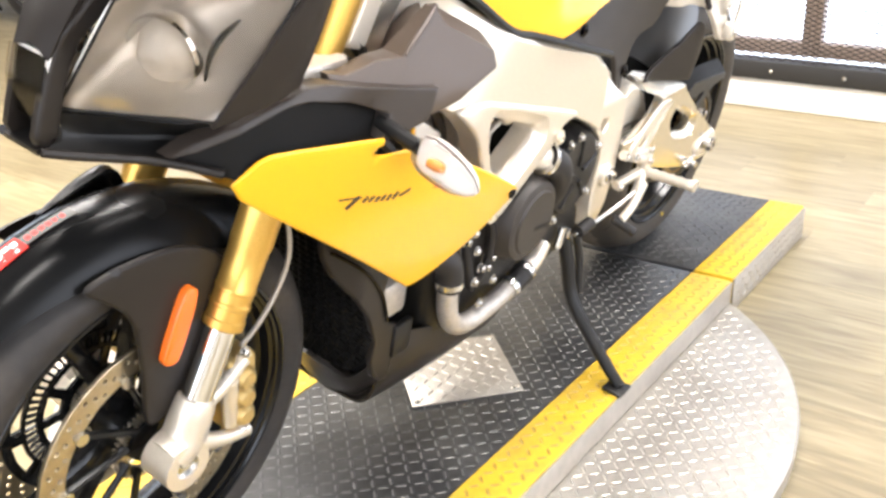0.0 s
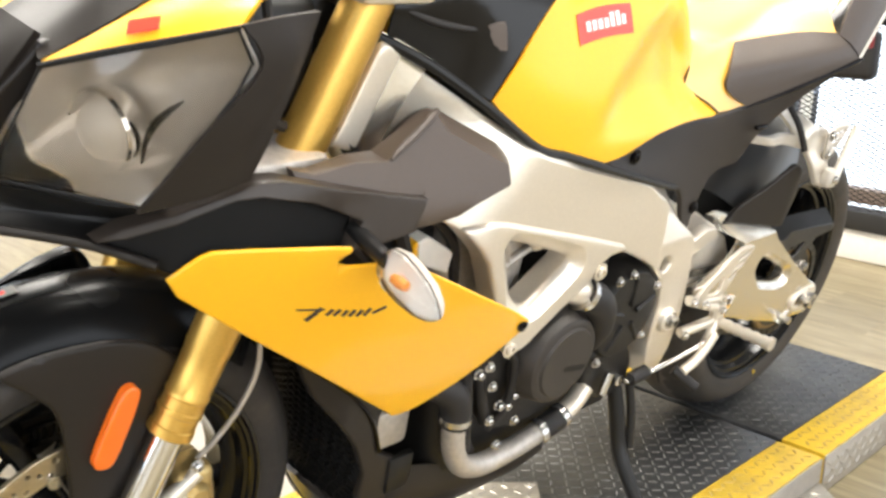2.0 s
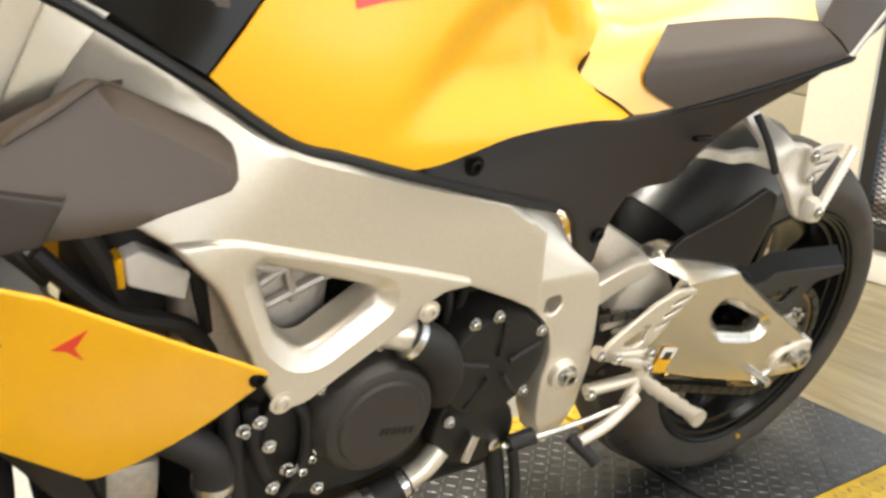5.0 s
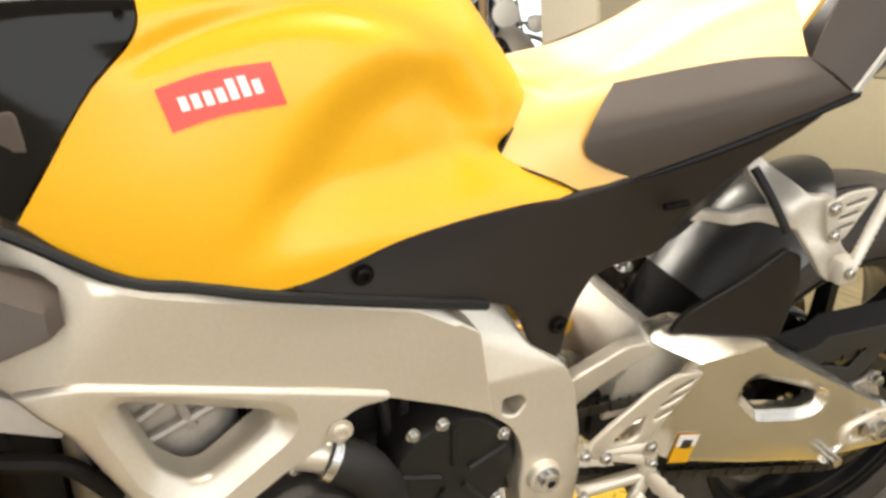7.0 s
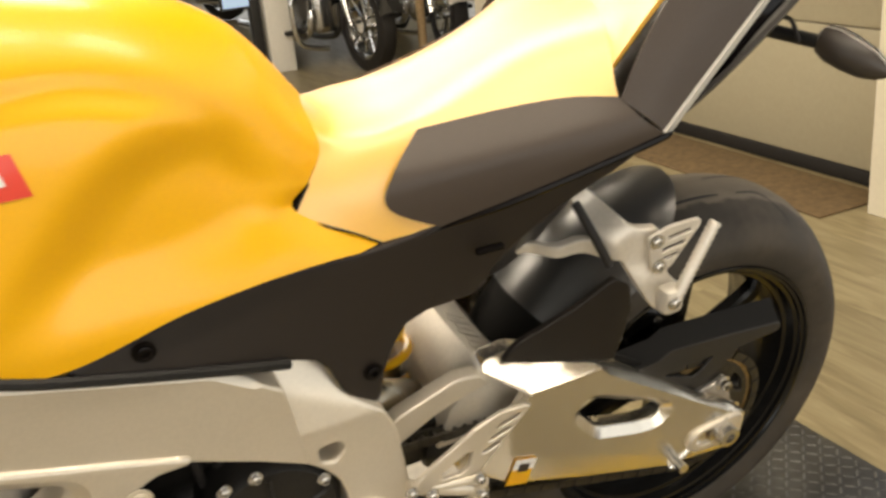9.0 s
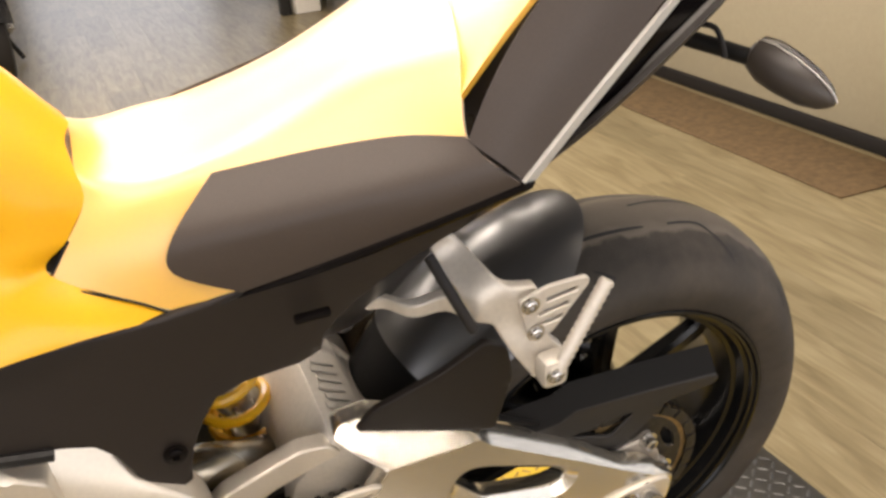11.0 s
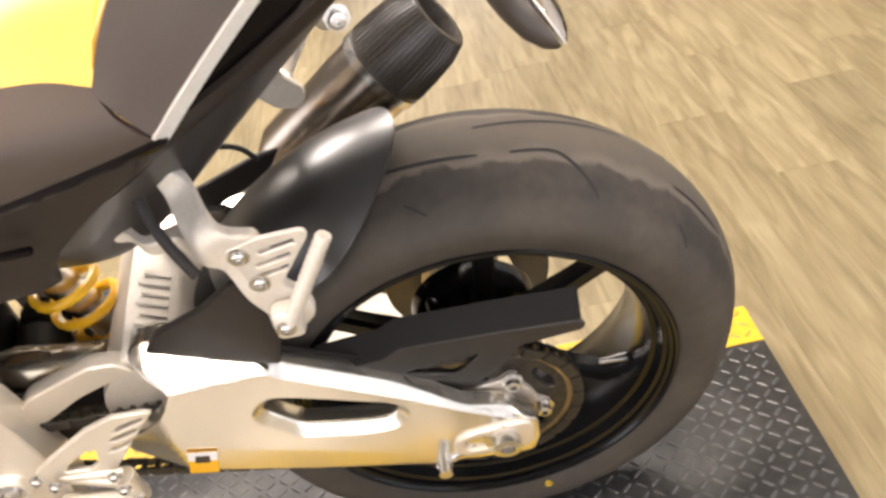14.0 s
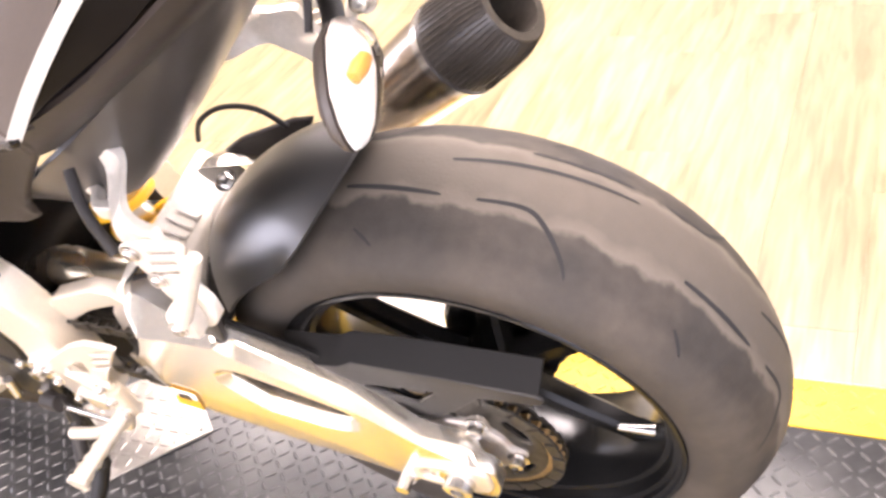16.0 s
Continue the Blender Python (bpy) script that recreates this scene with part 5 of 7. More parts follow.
# added plate whose brown grey is the gloss panel's reflection put into colour
mirrored(part("airbox_plate", panel(fillet([(-1.125, 0.562), (-1.012, 0.586), (-1.004, 0.530), (-1.020, 0.514), (-1.066, 0.520)], 0.008), lambda x, z: -0.121 + 0.15 * max(0, z - 0.52) + 0.30 * max(0, -1.01 - x), 0.006, (), 0.002, 0.012, 0), GREY, bike, "brown grey plate painted as the reflection in the gloss panel"))
for pts, r in (([(-1.10, -0.075, 0.545), (-1.03, -0.092, 0.505), (-0.985, -0.112, 0.488), (-0.955, -0.125, 0.478)], 0.006), ([(-1.06, -0.085, 0.512), (-1.02, -0.098, 0.500), (-0.97, -0.118, 0.494)], 0.004), ([(-1.16, -0.060, 0.600), (-1.10, -0.090, 0.580), (-1.03, -0.100, 0.574), (-0.98, -0.100, 0.590)], 0.004)):
    part("tank_cable", tube(pts, r, 8), HOSE, bike)
mirrored(part("cover_screw", bolt((-0.925, -0.109, 0.652), 0.003, 0.002, axis=(0, -0.9, 0.4)), GLOSS, bike))

# -- seat and tail --
SEAT = [
    [(-0.576, -0.092, 0.472), (-0.53, -0.107, 0.451), (-0.478, -0.118, 0.427), (-0.434, -0.124, 0.441), (-0.36, -0.139, 0.463), (-0.28, -0.158, 0.491), (-0.205, -0.175, 0.519)],
    [(-0.558, -0.081, 0.495), (-0.525, -0.095, 0.486), (-0.48, -0.104, 0.482), (-0.44, -0.107, 0.486), (-0.36, -0.122, 0.505), (-0.285, -0.142, 0.524), (-0.226, -0.160, 0.537)],
    [(-0.538, -0.066, 0.519), (-0.515, -0.072, 0.518), (-0.48, -0.076, 0.522), (-0.43, -0.074, 0.528), (-0.355, -0.088, 0.540), (-0.285, -0.112, 0.551), (-0.238, -0.140, 0.556)],
    [(-0.538, -0.048, 0.540), (-0.515, -0.048, 0.531), (-0.47, -0.046, 0.531), (-0.43, -0.045, 0.537), (-0.36, -0.048, 0.558), (-0.29, -0.060, 0.584), (-0.22, -0.085, 0.606)],
    [(-0.535, 0.0, 0.548), (-0.51, 0.0, 0.532), (-0.47, 0.0, 0.530), (-0.43, 0.0, 0.538), (-0.36, 0.0, 0.561), (-0.29, 0.0, 0.590), (-0.20, 0.0, 0.618)],
]
full = SEAT + [[(x, -y, z) for x, y, z in r] for r in SEAT[-2::-1]]
seat = part("seat", net(full, 5, 0.01, (0, 0, 1)), SEAT_Y, bike, "glossy yellow moulded seat", 60)
side = [
    [(-0.434, -0.126, 0.439), (-0.36, -0.142, 0.462), (-0.28, -0.161, 0.490), (-0.203, -0.179, 0.519)],
    [(-0.484, -0.114, 0.465), (-0.37, -0.139, 0.488), (-0.285, -0.160, 0.509), (-0.215, -0.175, 0.529)],
    [(-0.479, -0.106, 0.495), (-0.37, -0.131, 0.513), (-0.287, -0.150, 0.529), (-0.228, -0.166, 0.540)],
    [(-0.436, -0.077, 0.529), (-0.355, -0.094, 0.541), (-0.287, -0.117, 0.551), (-0.240, -0.146, 0.555)],
]
mirrored(part("seat_side", net(side, 5, 0.006, (0, -1, 0)), PAD, bike, "satin dark grey side pad"))
cowl = [
    [(-0.240, -0.150, 0.553), (-0.214, -0.141, 0.600), (-0.177, -0.130, 0.645), (-0.11, -0.118, 0.71)],
    [(-0.222, -0.168, 0.540), (-0.183, -0.160, 0.588), (-0.143, -0.150, 0.630), (-0.075, -0.135, 0.695)],
    [(-0.203, -0.178, 0.523), (-0.146, -0.168, 0.570), (-0.105, -0.158, 0.607), (-0.035, -0.142, 0.672)],
]
mirrored(part("tail_cowl_side", net(cowl, 5, 0.006, (0, -1, 0)), PAD, bike, "satin dark grey tail cowl side"))
tc = [[(-0.235, -0.12, 0.575), (-0.19, -0.118, 0.63), (-0.12, -0.112, 0.70)], [(-0.215, -0.07, 0.607), (-0.155, -0.07, 0.650), (-0.09, -0.07, 0.72)], [(-0.20, 0.0, 0.612), (-0.14, 0.0, 0.652), (-0.07, 0.0, 0.725)]]
tc = tc + [[(x, -y, z) for x, y, z in r] for r in tc[-2::-1]]
part("tail_hump", net(tc, 5, 0.005, (-1, 0, 1)), SEAT_Y, bike, "glossy yellow pillion seat cover", 60)
st = [(-0.202, -0.1815, 0.521), (-0.160, -0.174, 0.560), (-0.11, -0.163, 0.602), (-0.065, -0.151, 0.637), (-0.02, -0.138, 0.672)]
bm = net([st, [(x + 0.010, y + 0.004, z - 0.005) for x, y, z in st]], 4, 0.004, (0, -1, 0))
mirrored(part("tail_stripe", bm, mat("pale_grey_plastic", (0.50, 0.48, 0.43), 0.5, 0, 0, 0.05, 200), bike, "pale grey edge strip"))
gap = [[(x + 0.008, y + 0.014, z - 0.004) for x, y, z in st], [(-0.165, -0.150, 0.520), (-0.10, -0.145, 0.560), (-0.06, -0.138, 0.590), (-0.02, -0.130, 0.615), (0.02, -0.122, 0.640), (0.07, -0.11, 0.675)]]
mirrored(part("tail_recess", net(gap, 3, 0.004, (0, -1, 0)), GLOSS, bike, "black recess under the tail"))
low = [[(-0.215, -0.170, 0.512), (-0.13, -0.160, 0.548), (-0.05, -0.145, 0.590), (0.02, -0.130, 0.632), (0.07, -0.115, 0.668)], [(-0.240, -0.150, 0.470), (-0.14, -0.145, 0.522), (-0.055, -0.132, 0.568), (0.02, -0.115, 0.612), (0.085, -0.10, 0.655)], [(-0.255, -0.115, 0.445), (-0.15, -0.105, 0.503), (-0.06, -0.095, 0.553), (0.02, -0.085, 0.600), (0.09, -0.07, 0.648)]]
mirrored(part("tail_lower_edge", net(low, 4, 0.006, (0, -1, -0.4)), TAILB, bike, "dark plastic lower edge of the tail"))
UNDER = mat("undertail_plastic", (0.030, 0.026, 0.023), 0.30, 0, 0.1, 0.10, 500, 0.1, 900)
keel = [(-0.42, -0.050, 0.318), (-0.355, -0.050, 0.302), (-0.30, -0.046, 0.312), (-0.235, -0.040, 0.364), (-0.15, -0.040, 0.440), (-0.06, -0.040, 0.520), (0.02, -0.040, 0.590), (0.09, -0.035, 0.648)]
edge_ = [(-0.42, -0.110, 0.360), (-0.355, -0.112, 0.380), (-0.30, -0.114, 0.415), (-0.245, -0.114, 0.446), (-0.15, -0.106, 0.504), (-0.06, -0.096, 0.554), (0.02, -0.085, 0.601), (0.09, -0.070, 0.650)]
mid_ = [tuple((Vector(a) * 0.5 + Vector(b) * 0.5) + Vector((0, -0.008, 0))) for a, b in zip(keel, edge_)]
half_ = [edge_, mid_, keel]
part("undertail", net(half_ + [[(x, -y, z) for x, y, z in r] for r in half_[::-1]], 4, 0.006, (0, 0, -1)), UNDER, bike, "glossy dark undertail tray", 50)
TB = [(-0.829, 0.402), (-0.76, 0.421), (-0.657, 0.433), (-0.518, 0.428), (-0.448, 0.436), (-0.30, 0.484), (-0.205, 0.514), (-0.225, 0.478), (-0.295, 0.425), (-0.363, 0.366), (-0.370, 0.330), (-0.464, 0.330), (-0.490, 0.295), (-0.502, 0.262), (-0.507, 0.229), (-0.546, 0.256), (-0.571, 0.316), (-0.609, 0.334), (-0.703, 0.362)]
tb_y = qsurf([(-0.83, 0.405, -0.155), (-0.745, 0.402, -0.147), (-0.66, 0.40, -0.142), (-0.516, 0.281, -0.129), (-0.52, 0.42, -0.118), (-0.434, 0.437, -0.120), (-0.38, 0.35, -0.112), (-0.202, 0.514, -0.172), (-0.30, 0.46, -0.145), (-0.60, 0.34, -0.140)])
tbp = part("tail_side_panel", panel(TB, tb_y, 0.008, (), 0.004, 0.014, 1), TAILB, bike, "dark plastic panel under the seat")
mirrored(tbp)
for c in ((-0.745, -0.1490, 0.402), (-0.516, -0.1312, 0.281)):
    part("panel_bolt", bolt(c, 0.0075, 0.004), GLOSS, bike)
part("panel_slot", box((-0.395, -0.1385, 0.398), (-0.362, -0.130, 0.405), 0.002), GLOSS, bike)
part("frame_seam", tube([(-1.175, -0.082, 0.566), (-1.13, -0.104, 0.546), (-1.09, -0.118, 0.524), (-1.03, -0.131, 0.488), (-0.956, -0.146, 0.440), (-0.90, -0.150, 0.424), (-0.832, -0.158, 0.404), (-0.70, -0.150, 0.362), (-0.61, -0.142, 0.334)], 0.006, 8), BLACK, bike, "black rubber seam over the frame")
part("seat_seam", tube([(-0.556, -0.081, 0.497), (-0.572, -0.090, 0.478), (-0.577, -0.093, 0.471), (-0.568, -0.097, 0.465), (-0.52, -0.110, 0.445), (-0.478, -0.119, 0.424), (-0.434, -0.125, 0.437)], 0.0012, 8), BLACK, bike)
part("seat_rubber", tube([(-0.440, -0.122, 0.433), (-0.36, -0.140, 0.457), (-0.28, -0.159, 0.485), (-0.205, -0.177, 0.514), (-0.196, -0.179, 0.520)], [0.002, 0.005, 0.005, 0.005, 0.004], 8), GLOSS, bike, "black rubber edge under the side pad")

# rear turn signals
REFLECT = mat("silvered_reflector", (0.86, 0.84, 0.80), 0.45, 0.15, 0, 0.05, 300, 0.6, 260)


SHELLS = mat("silver_signal_shell", (0.46, 0.41, 0.36), 0.42, 0.1, 0, 0.06, 300)
SHELLG = mat("grey_signal_shell", (0.040, 0.032, 0.026), 0.38, 0, 0, 0.08, 500, 0.1, 900)


def signal(root, tip, facing_x, name, lensmat, body):
    """A tear-drop turn signal from root to tip with a clear lens on the side facing_x."""
    r, t = Vector(root), Vector(tip)
    d = (t - r).normalized()
    fx = Vector(facing_x)
    fx = (fx - d * fx.dot(d)).normalized()
    up = d.cross(fx)
    L = (t - r).length
    prof = [(0.0, 0.010), (0.06, 0.020), (0.22, 0.0255), (0.45, 0.025), (0.70, 0.0215), (0.88, 0.014), (0.96, 0.007), (1.0, 0.001)]
    obs = []
    for lens in (False, True):
        bm = bmesh.new()
        rings = []
        n = 12
        for f, w in prof:
            ring = []
            for k in range(n + 1):
                a = math.pi * k / n
                u, v = math.cos(a) * w * 0.92, math.sin(a) * w * (0.70 if lens else 0.85)
                ring.append(bm.verts.new(r + d * L * f + up * u + fx * (v + 0.0012) * (1 if lens else -1)))
            rings.append(ring)
        for a, b in zip(rings, rings[1:]):
            for k in range(n):
                bm.faces.new((a[k], a[k + 1], b[k + 1], b[k]))
            bm.faces.new((a[n], a[0], b[0], b[n]))
        bm.faces.new(rings[0])
        bm.faces.new(rings[-1])
        obs.append(bm)
    s = part(name, obs[0], body, bike, "tear-drop turn signal")
    part("lens", obs[1], lensmat, s, "clear lens")
    bm = bmesh.new()
    rows = [[bm.verts.new(r + d * L * q + up * w * 0.84 * c + fx * 0.003) for c in (-1, -0.3, 0.3, 1)] for q, w in prof]
    for a, b in zip(rows, rows[1:]):
        for k in range(3):
            bm.faces.new((a[k], a[k + 1], b[k + 1], b[k]))
    shell(bm, 0.0012)
    part("reflector", bm, REFLECT, s, "bright silvered reflector")
    blb = lathe([(-0.012, 0.0005), (-0.010, 0.005), (0.0, 0.0065), (0.010, 0.005), (0.012, 0.0005)], seg=12)
    bmesh.ops.transform(blb, matrix=Matrix.Translation(r + d * L * 0.38 + fx * 0.0075), verts=blb.verts)
    part("bulb", blb, AMBER, s, "amber bulb")
    return s


for s in (1, -1):
    flip = lambda p: (p[0], p[1] * s, p[2])
    signal(flip((0.078, -0.105, 0.556)), flip((0.108, -0.191, 0.533)), (1, -0.15 * s, 0.25), "rear_turn_signal", LENS, SHELLG)
    part("signal_stem", tube([flip((0.035, -0.055, 0.555)), flip((0.055, -0.085, 0.553)), flip((0.072, -0.116, 0.552))], 0.0085, 10), BLACK, bike)
    part("signal_wire", tube([flip((0.03, -0.060, 0.572)), flip((0.045, -0.085, 0.575)), flip((0.046, -0.105, 0.553))], 0.003, 8), HOSE, bike)

# -- frame --
def fr_y(x, z):
    """The frame's side: flat along the spar, then folded in towards the steering head along a slanting line."""
    fold = -0.962 - 0.72 * (0.440 - z) if z < 0.47 else -0.940
    y = float(np.interp(x, [-0.85, -0.60, -0.45], [-0.157, -0.152, -0.150]))
    return y + 0.006 * math.log1p(math.exp(min(40.0, (fold - x) / 0.012))) - 0.12 * max(0.0, -1.10 - x)


SPAR = fillet([(-1.205, 0.520), (-1.170, 0.546), (-1.134, 0.546), (-1.076, 0.510), (-1.009, 0.469), (-0.975, 0.449), (-0.945, 0.435), (-0.85, 0.407), (-0.69, 0.361), (-0.666, 0.348), (-0.638, 0.323), (-0.620, 0.310), (-0.609, 0.245), (-0.601, 0.197), (-0.655, 0.226), (-0.725, 0.258), (-0.80, 0.280), (-0.90, 0.310), (-1.00, 0.338), (-1.055, 0.345), (-1.10, 0.370), (-1.14, 0.428), (-1.18, 0.440), (-1.207, 0.485)], 0.006)
SP_TOP = [(-1.13, 0.532), (-1.07, 0.498), (-0.970, 0.437), (-0.94, 0.425), (-0.85, 0.398), (-0.69, 0.351), (-0.65, 0.324)]


def spar_y(x, z):
    zt = float(np.interp(x, [p[0] for p in SP_TOP], [p[1] for p in SP_TOP]))
    return fr_y(x, z) + float(np.interp(x, [-1.06, -0.94], [0.30, 0.75])) * max(0, z - zt)


sp = part("frame_spar", panel(SPAR, spar_y, 0.05, (), 0.0035, 0.011, 0, None, (SP_TOP,)), ALLOY, bike, "broad silver aluminium frame spar", 22)
mirrored(sp)
BRACE = fillet([(-1.062, 0.351), (-1.028, 0.357), (-1.002, 0.356), (-0.90, 0.325), (-0.80, 0.294), (-0.722, 0.268), (-0.722, 0.258), (-0.757, 0.258), (-0.778, 0.246), (-0.785, 0.231), (-0.795, 0.222), (-0.83, 0.205), (-0.876, 0.176), (-0.912, 0.152), (-0.942, 0.148), (-0.968, 0.195), (-1.02, 0.306)], 0.009)
BRH = fillet([(-0.978, 0.318), (-0.966, 0.318), (-0.842, 0.272), (-0.838, 0.262), (-0.908, 0.214), (-0.926, 0.216), (-0.950, 0.240)], 0.010)
br_rim = rim_distance(BRH)


def brace_y(x, z):
    return fr_y(x, z) - 0.006 + 0.016 * max(0.0, 1 - br_rim(x, z) / 0.021)


br = part("frame_brace", panel(BRACE, brace_y, 0.035, [BRH], 0.006, 0.008, 0, None, (grown(BRH, 0.021),)), ALLOY, bike, "triangular silver engine mount of the frame", 30)
mirrored(br)
for c in ((-0.778, -0.163, 0.240), (-0.942, -0.162, 0.162)):
    part("frame_bolt", bolt(c, 0.009, 0.005), ALLOY, bike)
PIV = fillet([(-0.632, 0.318), (-0.612, 0.336), (-0.594, 0.338), (-0.582, 0.330), (-0.553, 0.268), (-0.509, 0.234), (-0.496, 0.204), (-0.485, 0.144), (-0.478, 0.09), (-0.483, 0.02), (-0.503, -0.018), (-0.53, -0.032), (-0.552, 0.018), (-0.562, 0.080), (-0.558, 0.122), (-0.566, 0.152), (-0.582, 0.176), (-0.606, 0.196), (-0.620, 0.255)], 0.009)


def piv_y(x, z):
    return -0.147 + 0.32 * max(0, z - 0.238) + 0.30 * max(0, z - 0.262 + 0.5 * (x + 0.56)) - 0.006 * math.exp(-((x + 0.532) ** 2 + (z - 0.090) ** 2) / 0.0006)


pv = part("pivot_plate", panel(PIV, piv_y, 0.045, [fillet([(-0.588, 0.210), (-0.566, 0.212), (-0.558, 0.200), (-0.570, 0.184), (-0.587, 0.190)], 0.006)], 0.004, 0.010, 0, None, ([(-0.61, 0.238), (-0.51, 0.238)],)), ALLOY, bike, "silver alloy pivot plate", 24)
mirrored(pv)
part("pivot_ring", lathe([(-0.160, 0.0125), (-0.161, 0.0160), (-0.158, 0.0205), (-0.148, 0.0225), (-0.148, 0.0125)], (-0.532, 0, 0.090), 32, True), ALLOY, bike)
part("pivot_socket", lathe([(-0.1712, 0.0001), (-0.1712, 0.0052), (-0.165, 0.0055)], (-0.532, 0, 0.092), 6), GLOSS, bike)
part("pivot_nut", bolt((-0.532, -0.160, 0.092), 0.011, 0.010), STEEL, bike, "swingarm pivot nut")
part("frame_core", box((-1.16, -0.06, 0.42), (-0.66, 0.06, 0.50), 0.02), BLACK, bike)
part("steering_head", tube([(-1.19, 0.012, 0.585), (-1.255, 0.012, 0.445)], 0.034, 24, 0), ENGINE, bike, "dark steering head")
hd = net([[(-1.262, -0.040, 0.455), (-1.235, -0.045, 0.52), (-1.205, -0.045, 0.575)], [(-1.215, -0.068, 0.450), (-1.19, -0.070, 0.515), (-1.16, -0.072, 0.568)], [(-1.165, -0.088, 0.430), (-1.13, -0.092, 0.50), (-1.10, -0.093, 0.540)]], 4, 0.01, (0, -1, 0))
mirrored(part("head_gusset", hd, ARM, bike, "silver gusset at the steering head"))

mirrored(part("gusset_rib", panel([(-1.174, 0.563), (-1.147, 0.553), (-1.192, 0.443), (-1.221, 0.452)], lambda x, z: -0.093 - 0.10 * (x + 1.18), 0.012, (), 0.0035, 0.012, 0), ALLOY, bike, "raised silver rib on the gusset"))

# -- engine --
eng = part("engine", box((-1.00, -0.115, -0.09), (-0.565, 0.115, 0.175), 0.03, 3), ENGINE, bike, "black engine block")
part("front_cylinder", box((-1.03, -0.10, 0.10), (-0.86, 0.10, 0.34), 0.025, 3), CAST, eng, "cast alloy cylinder head")
part("rear_cylinder", box((-0.84, -0.10, 0.15), (-0.66, 0.10, 0.36), 0.03, 3), ENGINE, eng)
for k, (p, q) in enumerate((((-0.985, 0.30), (-0.93, 0.285)), ((-0.97, 0.262), (-0.90, 0.300)), ((-0.955, 0.24), (-0.86, 0.275)), ((-0.93, 0.31), (-0.91, 0.245)))):
    part("casting_rib", tube([(p[0], -0.104, p[1]), (q[0], -0.104, q[1])], 0.006, 8, 0), CAST, eng)
part("plug_tube", tube([(-0.905, -0.112, 0.318), (-0.880, -0.125, 0.285)], 0.011, 12, 0), ALLOY, eng)
clutch = part("clutch_cover", lathe([(-0.120, 0.080), (-0.135, 0.079), (-0.158, 0.072), (-0.169, 0.067), (-0.1725, 0.060), (-0.1725, 0.056), (-0.1765, 0.053), (-0.177, 0.0001)], (-0.820, 0, 0.108), 64), COVER, eng, "round dark clutch cover")
part("clutch_flange", panel([(-0.905, 0.165), (-0.80, 0.20), (-0.725, 0.165), (-0.71, 0.10), (-0.73, 0.01), (-0.80, -0.02), (-0.90, -0.01), (-0.945, 0.04), (-0.95, 0.12)], lambda x, z: -0.132, 0.03, (), 0.005, 0.016), ENGINE, eng)
bar_row(6, (-0.800, -0.1768, 0.095), (0.98, 0, -0.2), (0.2, 0, 0.98), 0.050, 0.009, ENGINE, clutch, "raised_bar", lambda p: Vector((p.x, -0.1776, p.z)))
alt = part("alternator_cover", lathe([(-0.10, 0.086), (-0.135, 0.082), (-0.146, 0.072), (-0.149, 0.045), (-0.146, 0.02), (-0.146, 0.0001)], (-0.645, 0, 0.125), 48), ENGINE, eng, "dark ribbed engine cover")
for k in range(5):
    a = radians(20 + 72 * k)
    part("cover_rib", tube([(-0.645 + 0.018 * math.cos(a), -0.149, 0.125 + 0.018 * math.sin(a)), (-0.645 + 0.066 * math.cos(a), -0.147, 0.125 + 0.066 * math.sin(a))], 0.004, 6, 0), ENGINE, alt)
part("sprocket_cover", panel([(-0.70, 0.09), (-0.60, 0.06), (-0.575, 0.00), (-0.61, -0.04), (-0.68, -0.03), (-0.72, 0.02)], lambda x, z: -0.140, 0.04, (), 0.006, 0.014), ENGINE, eng)
for x, z in ((-0.889, 0.154), (-0.740, 0.118), (-0.825, 0.196), (-0.819, 0.174), (-0.942, 0.093), (-0.956, 0.129), (-0.932, 0.032), (-0.875, 0.012), (-0.694, 0.196), (-0.70, 0.055), (-0.66, 0.20), (-0.585, 0.165), (-0.59, 0.075), (-0.905, -0.02)):
    part("case_bolt", bolt((x, -0.146, z), 0.0055, 0.006), STEEL, eng)
for x, z in ((-0.972, 0.120), (-0.915, 0.050), (-0.888, 0.060), (-0.898, 0.045)):
    part("case_bolt", bolt((x, -0.142, z), 0.0055, 0.009), STEEL, eng)
for pts, r in (([(-0.96, -0.128, 0.14), (-0.95, -0.135, 0.08), (-0.925, -0.135, 0.02)], 0.009), ([(-0.93, -0.13, 0.15), (-0.90, -0.142, 0.12), (-0.895, -0.142, 0.05), (-0.91, -0.13, 0.0)], 0.007), ([(-0.985, -0.12, 0.16), (-0.975, -0.13, 0.08), (-0.96, -0.13, 0.0), (-0.92, -0.11, -0.05)], 0.012), ([(-0.73, -0.10, 0.28), (-0.715, -0.115, 0.22), (-0.71, -0.11, 0.18)], 0.006), ([(-0.70, -0.10, 0.28), (-0.69, -0.11, 0.22), (-0.69, -0.10, 0.18)], 0.006)):
    part("engine_hose", tube(pts, r, 10), HOSE, eng)

# coolant pipe and hoses
part("coolant_pipe", tube([(-0.999, -0.142, 0.058), (-0.995, -0.142, 0.022), (-0.985, -0.142, -0.008), (-0.968, -0.142, -0.032), (-0.940, -0.142, -0.047), (-0.905, -0.142, -0.052), (-0.854, -0.142, -0.049), (-0.798, -0.142, -0.040)], 0.0165, 16, 4), CAST, bike, "bare alloy coolant pipe")
part("coolant_hose", tube([(-1.075, -0.100, 0.122), (-1.040, -0.122, 0.116), (-1.012, -0.138, 0.100), (-1.001, -0.142, 0.075), (-1.0, -0.142, 0.05)], 0.0215, 16), HOSE, bike, "black rubber hose")
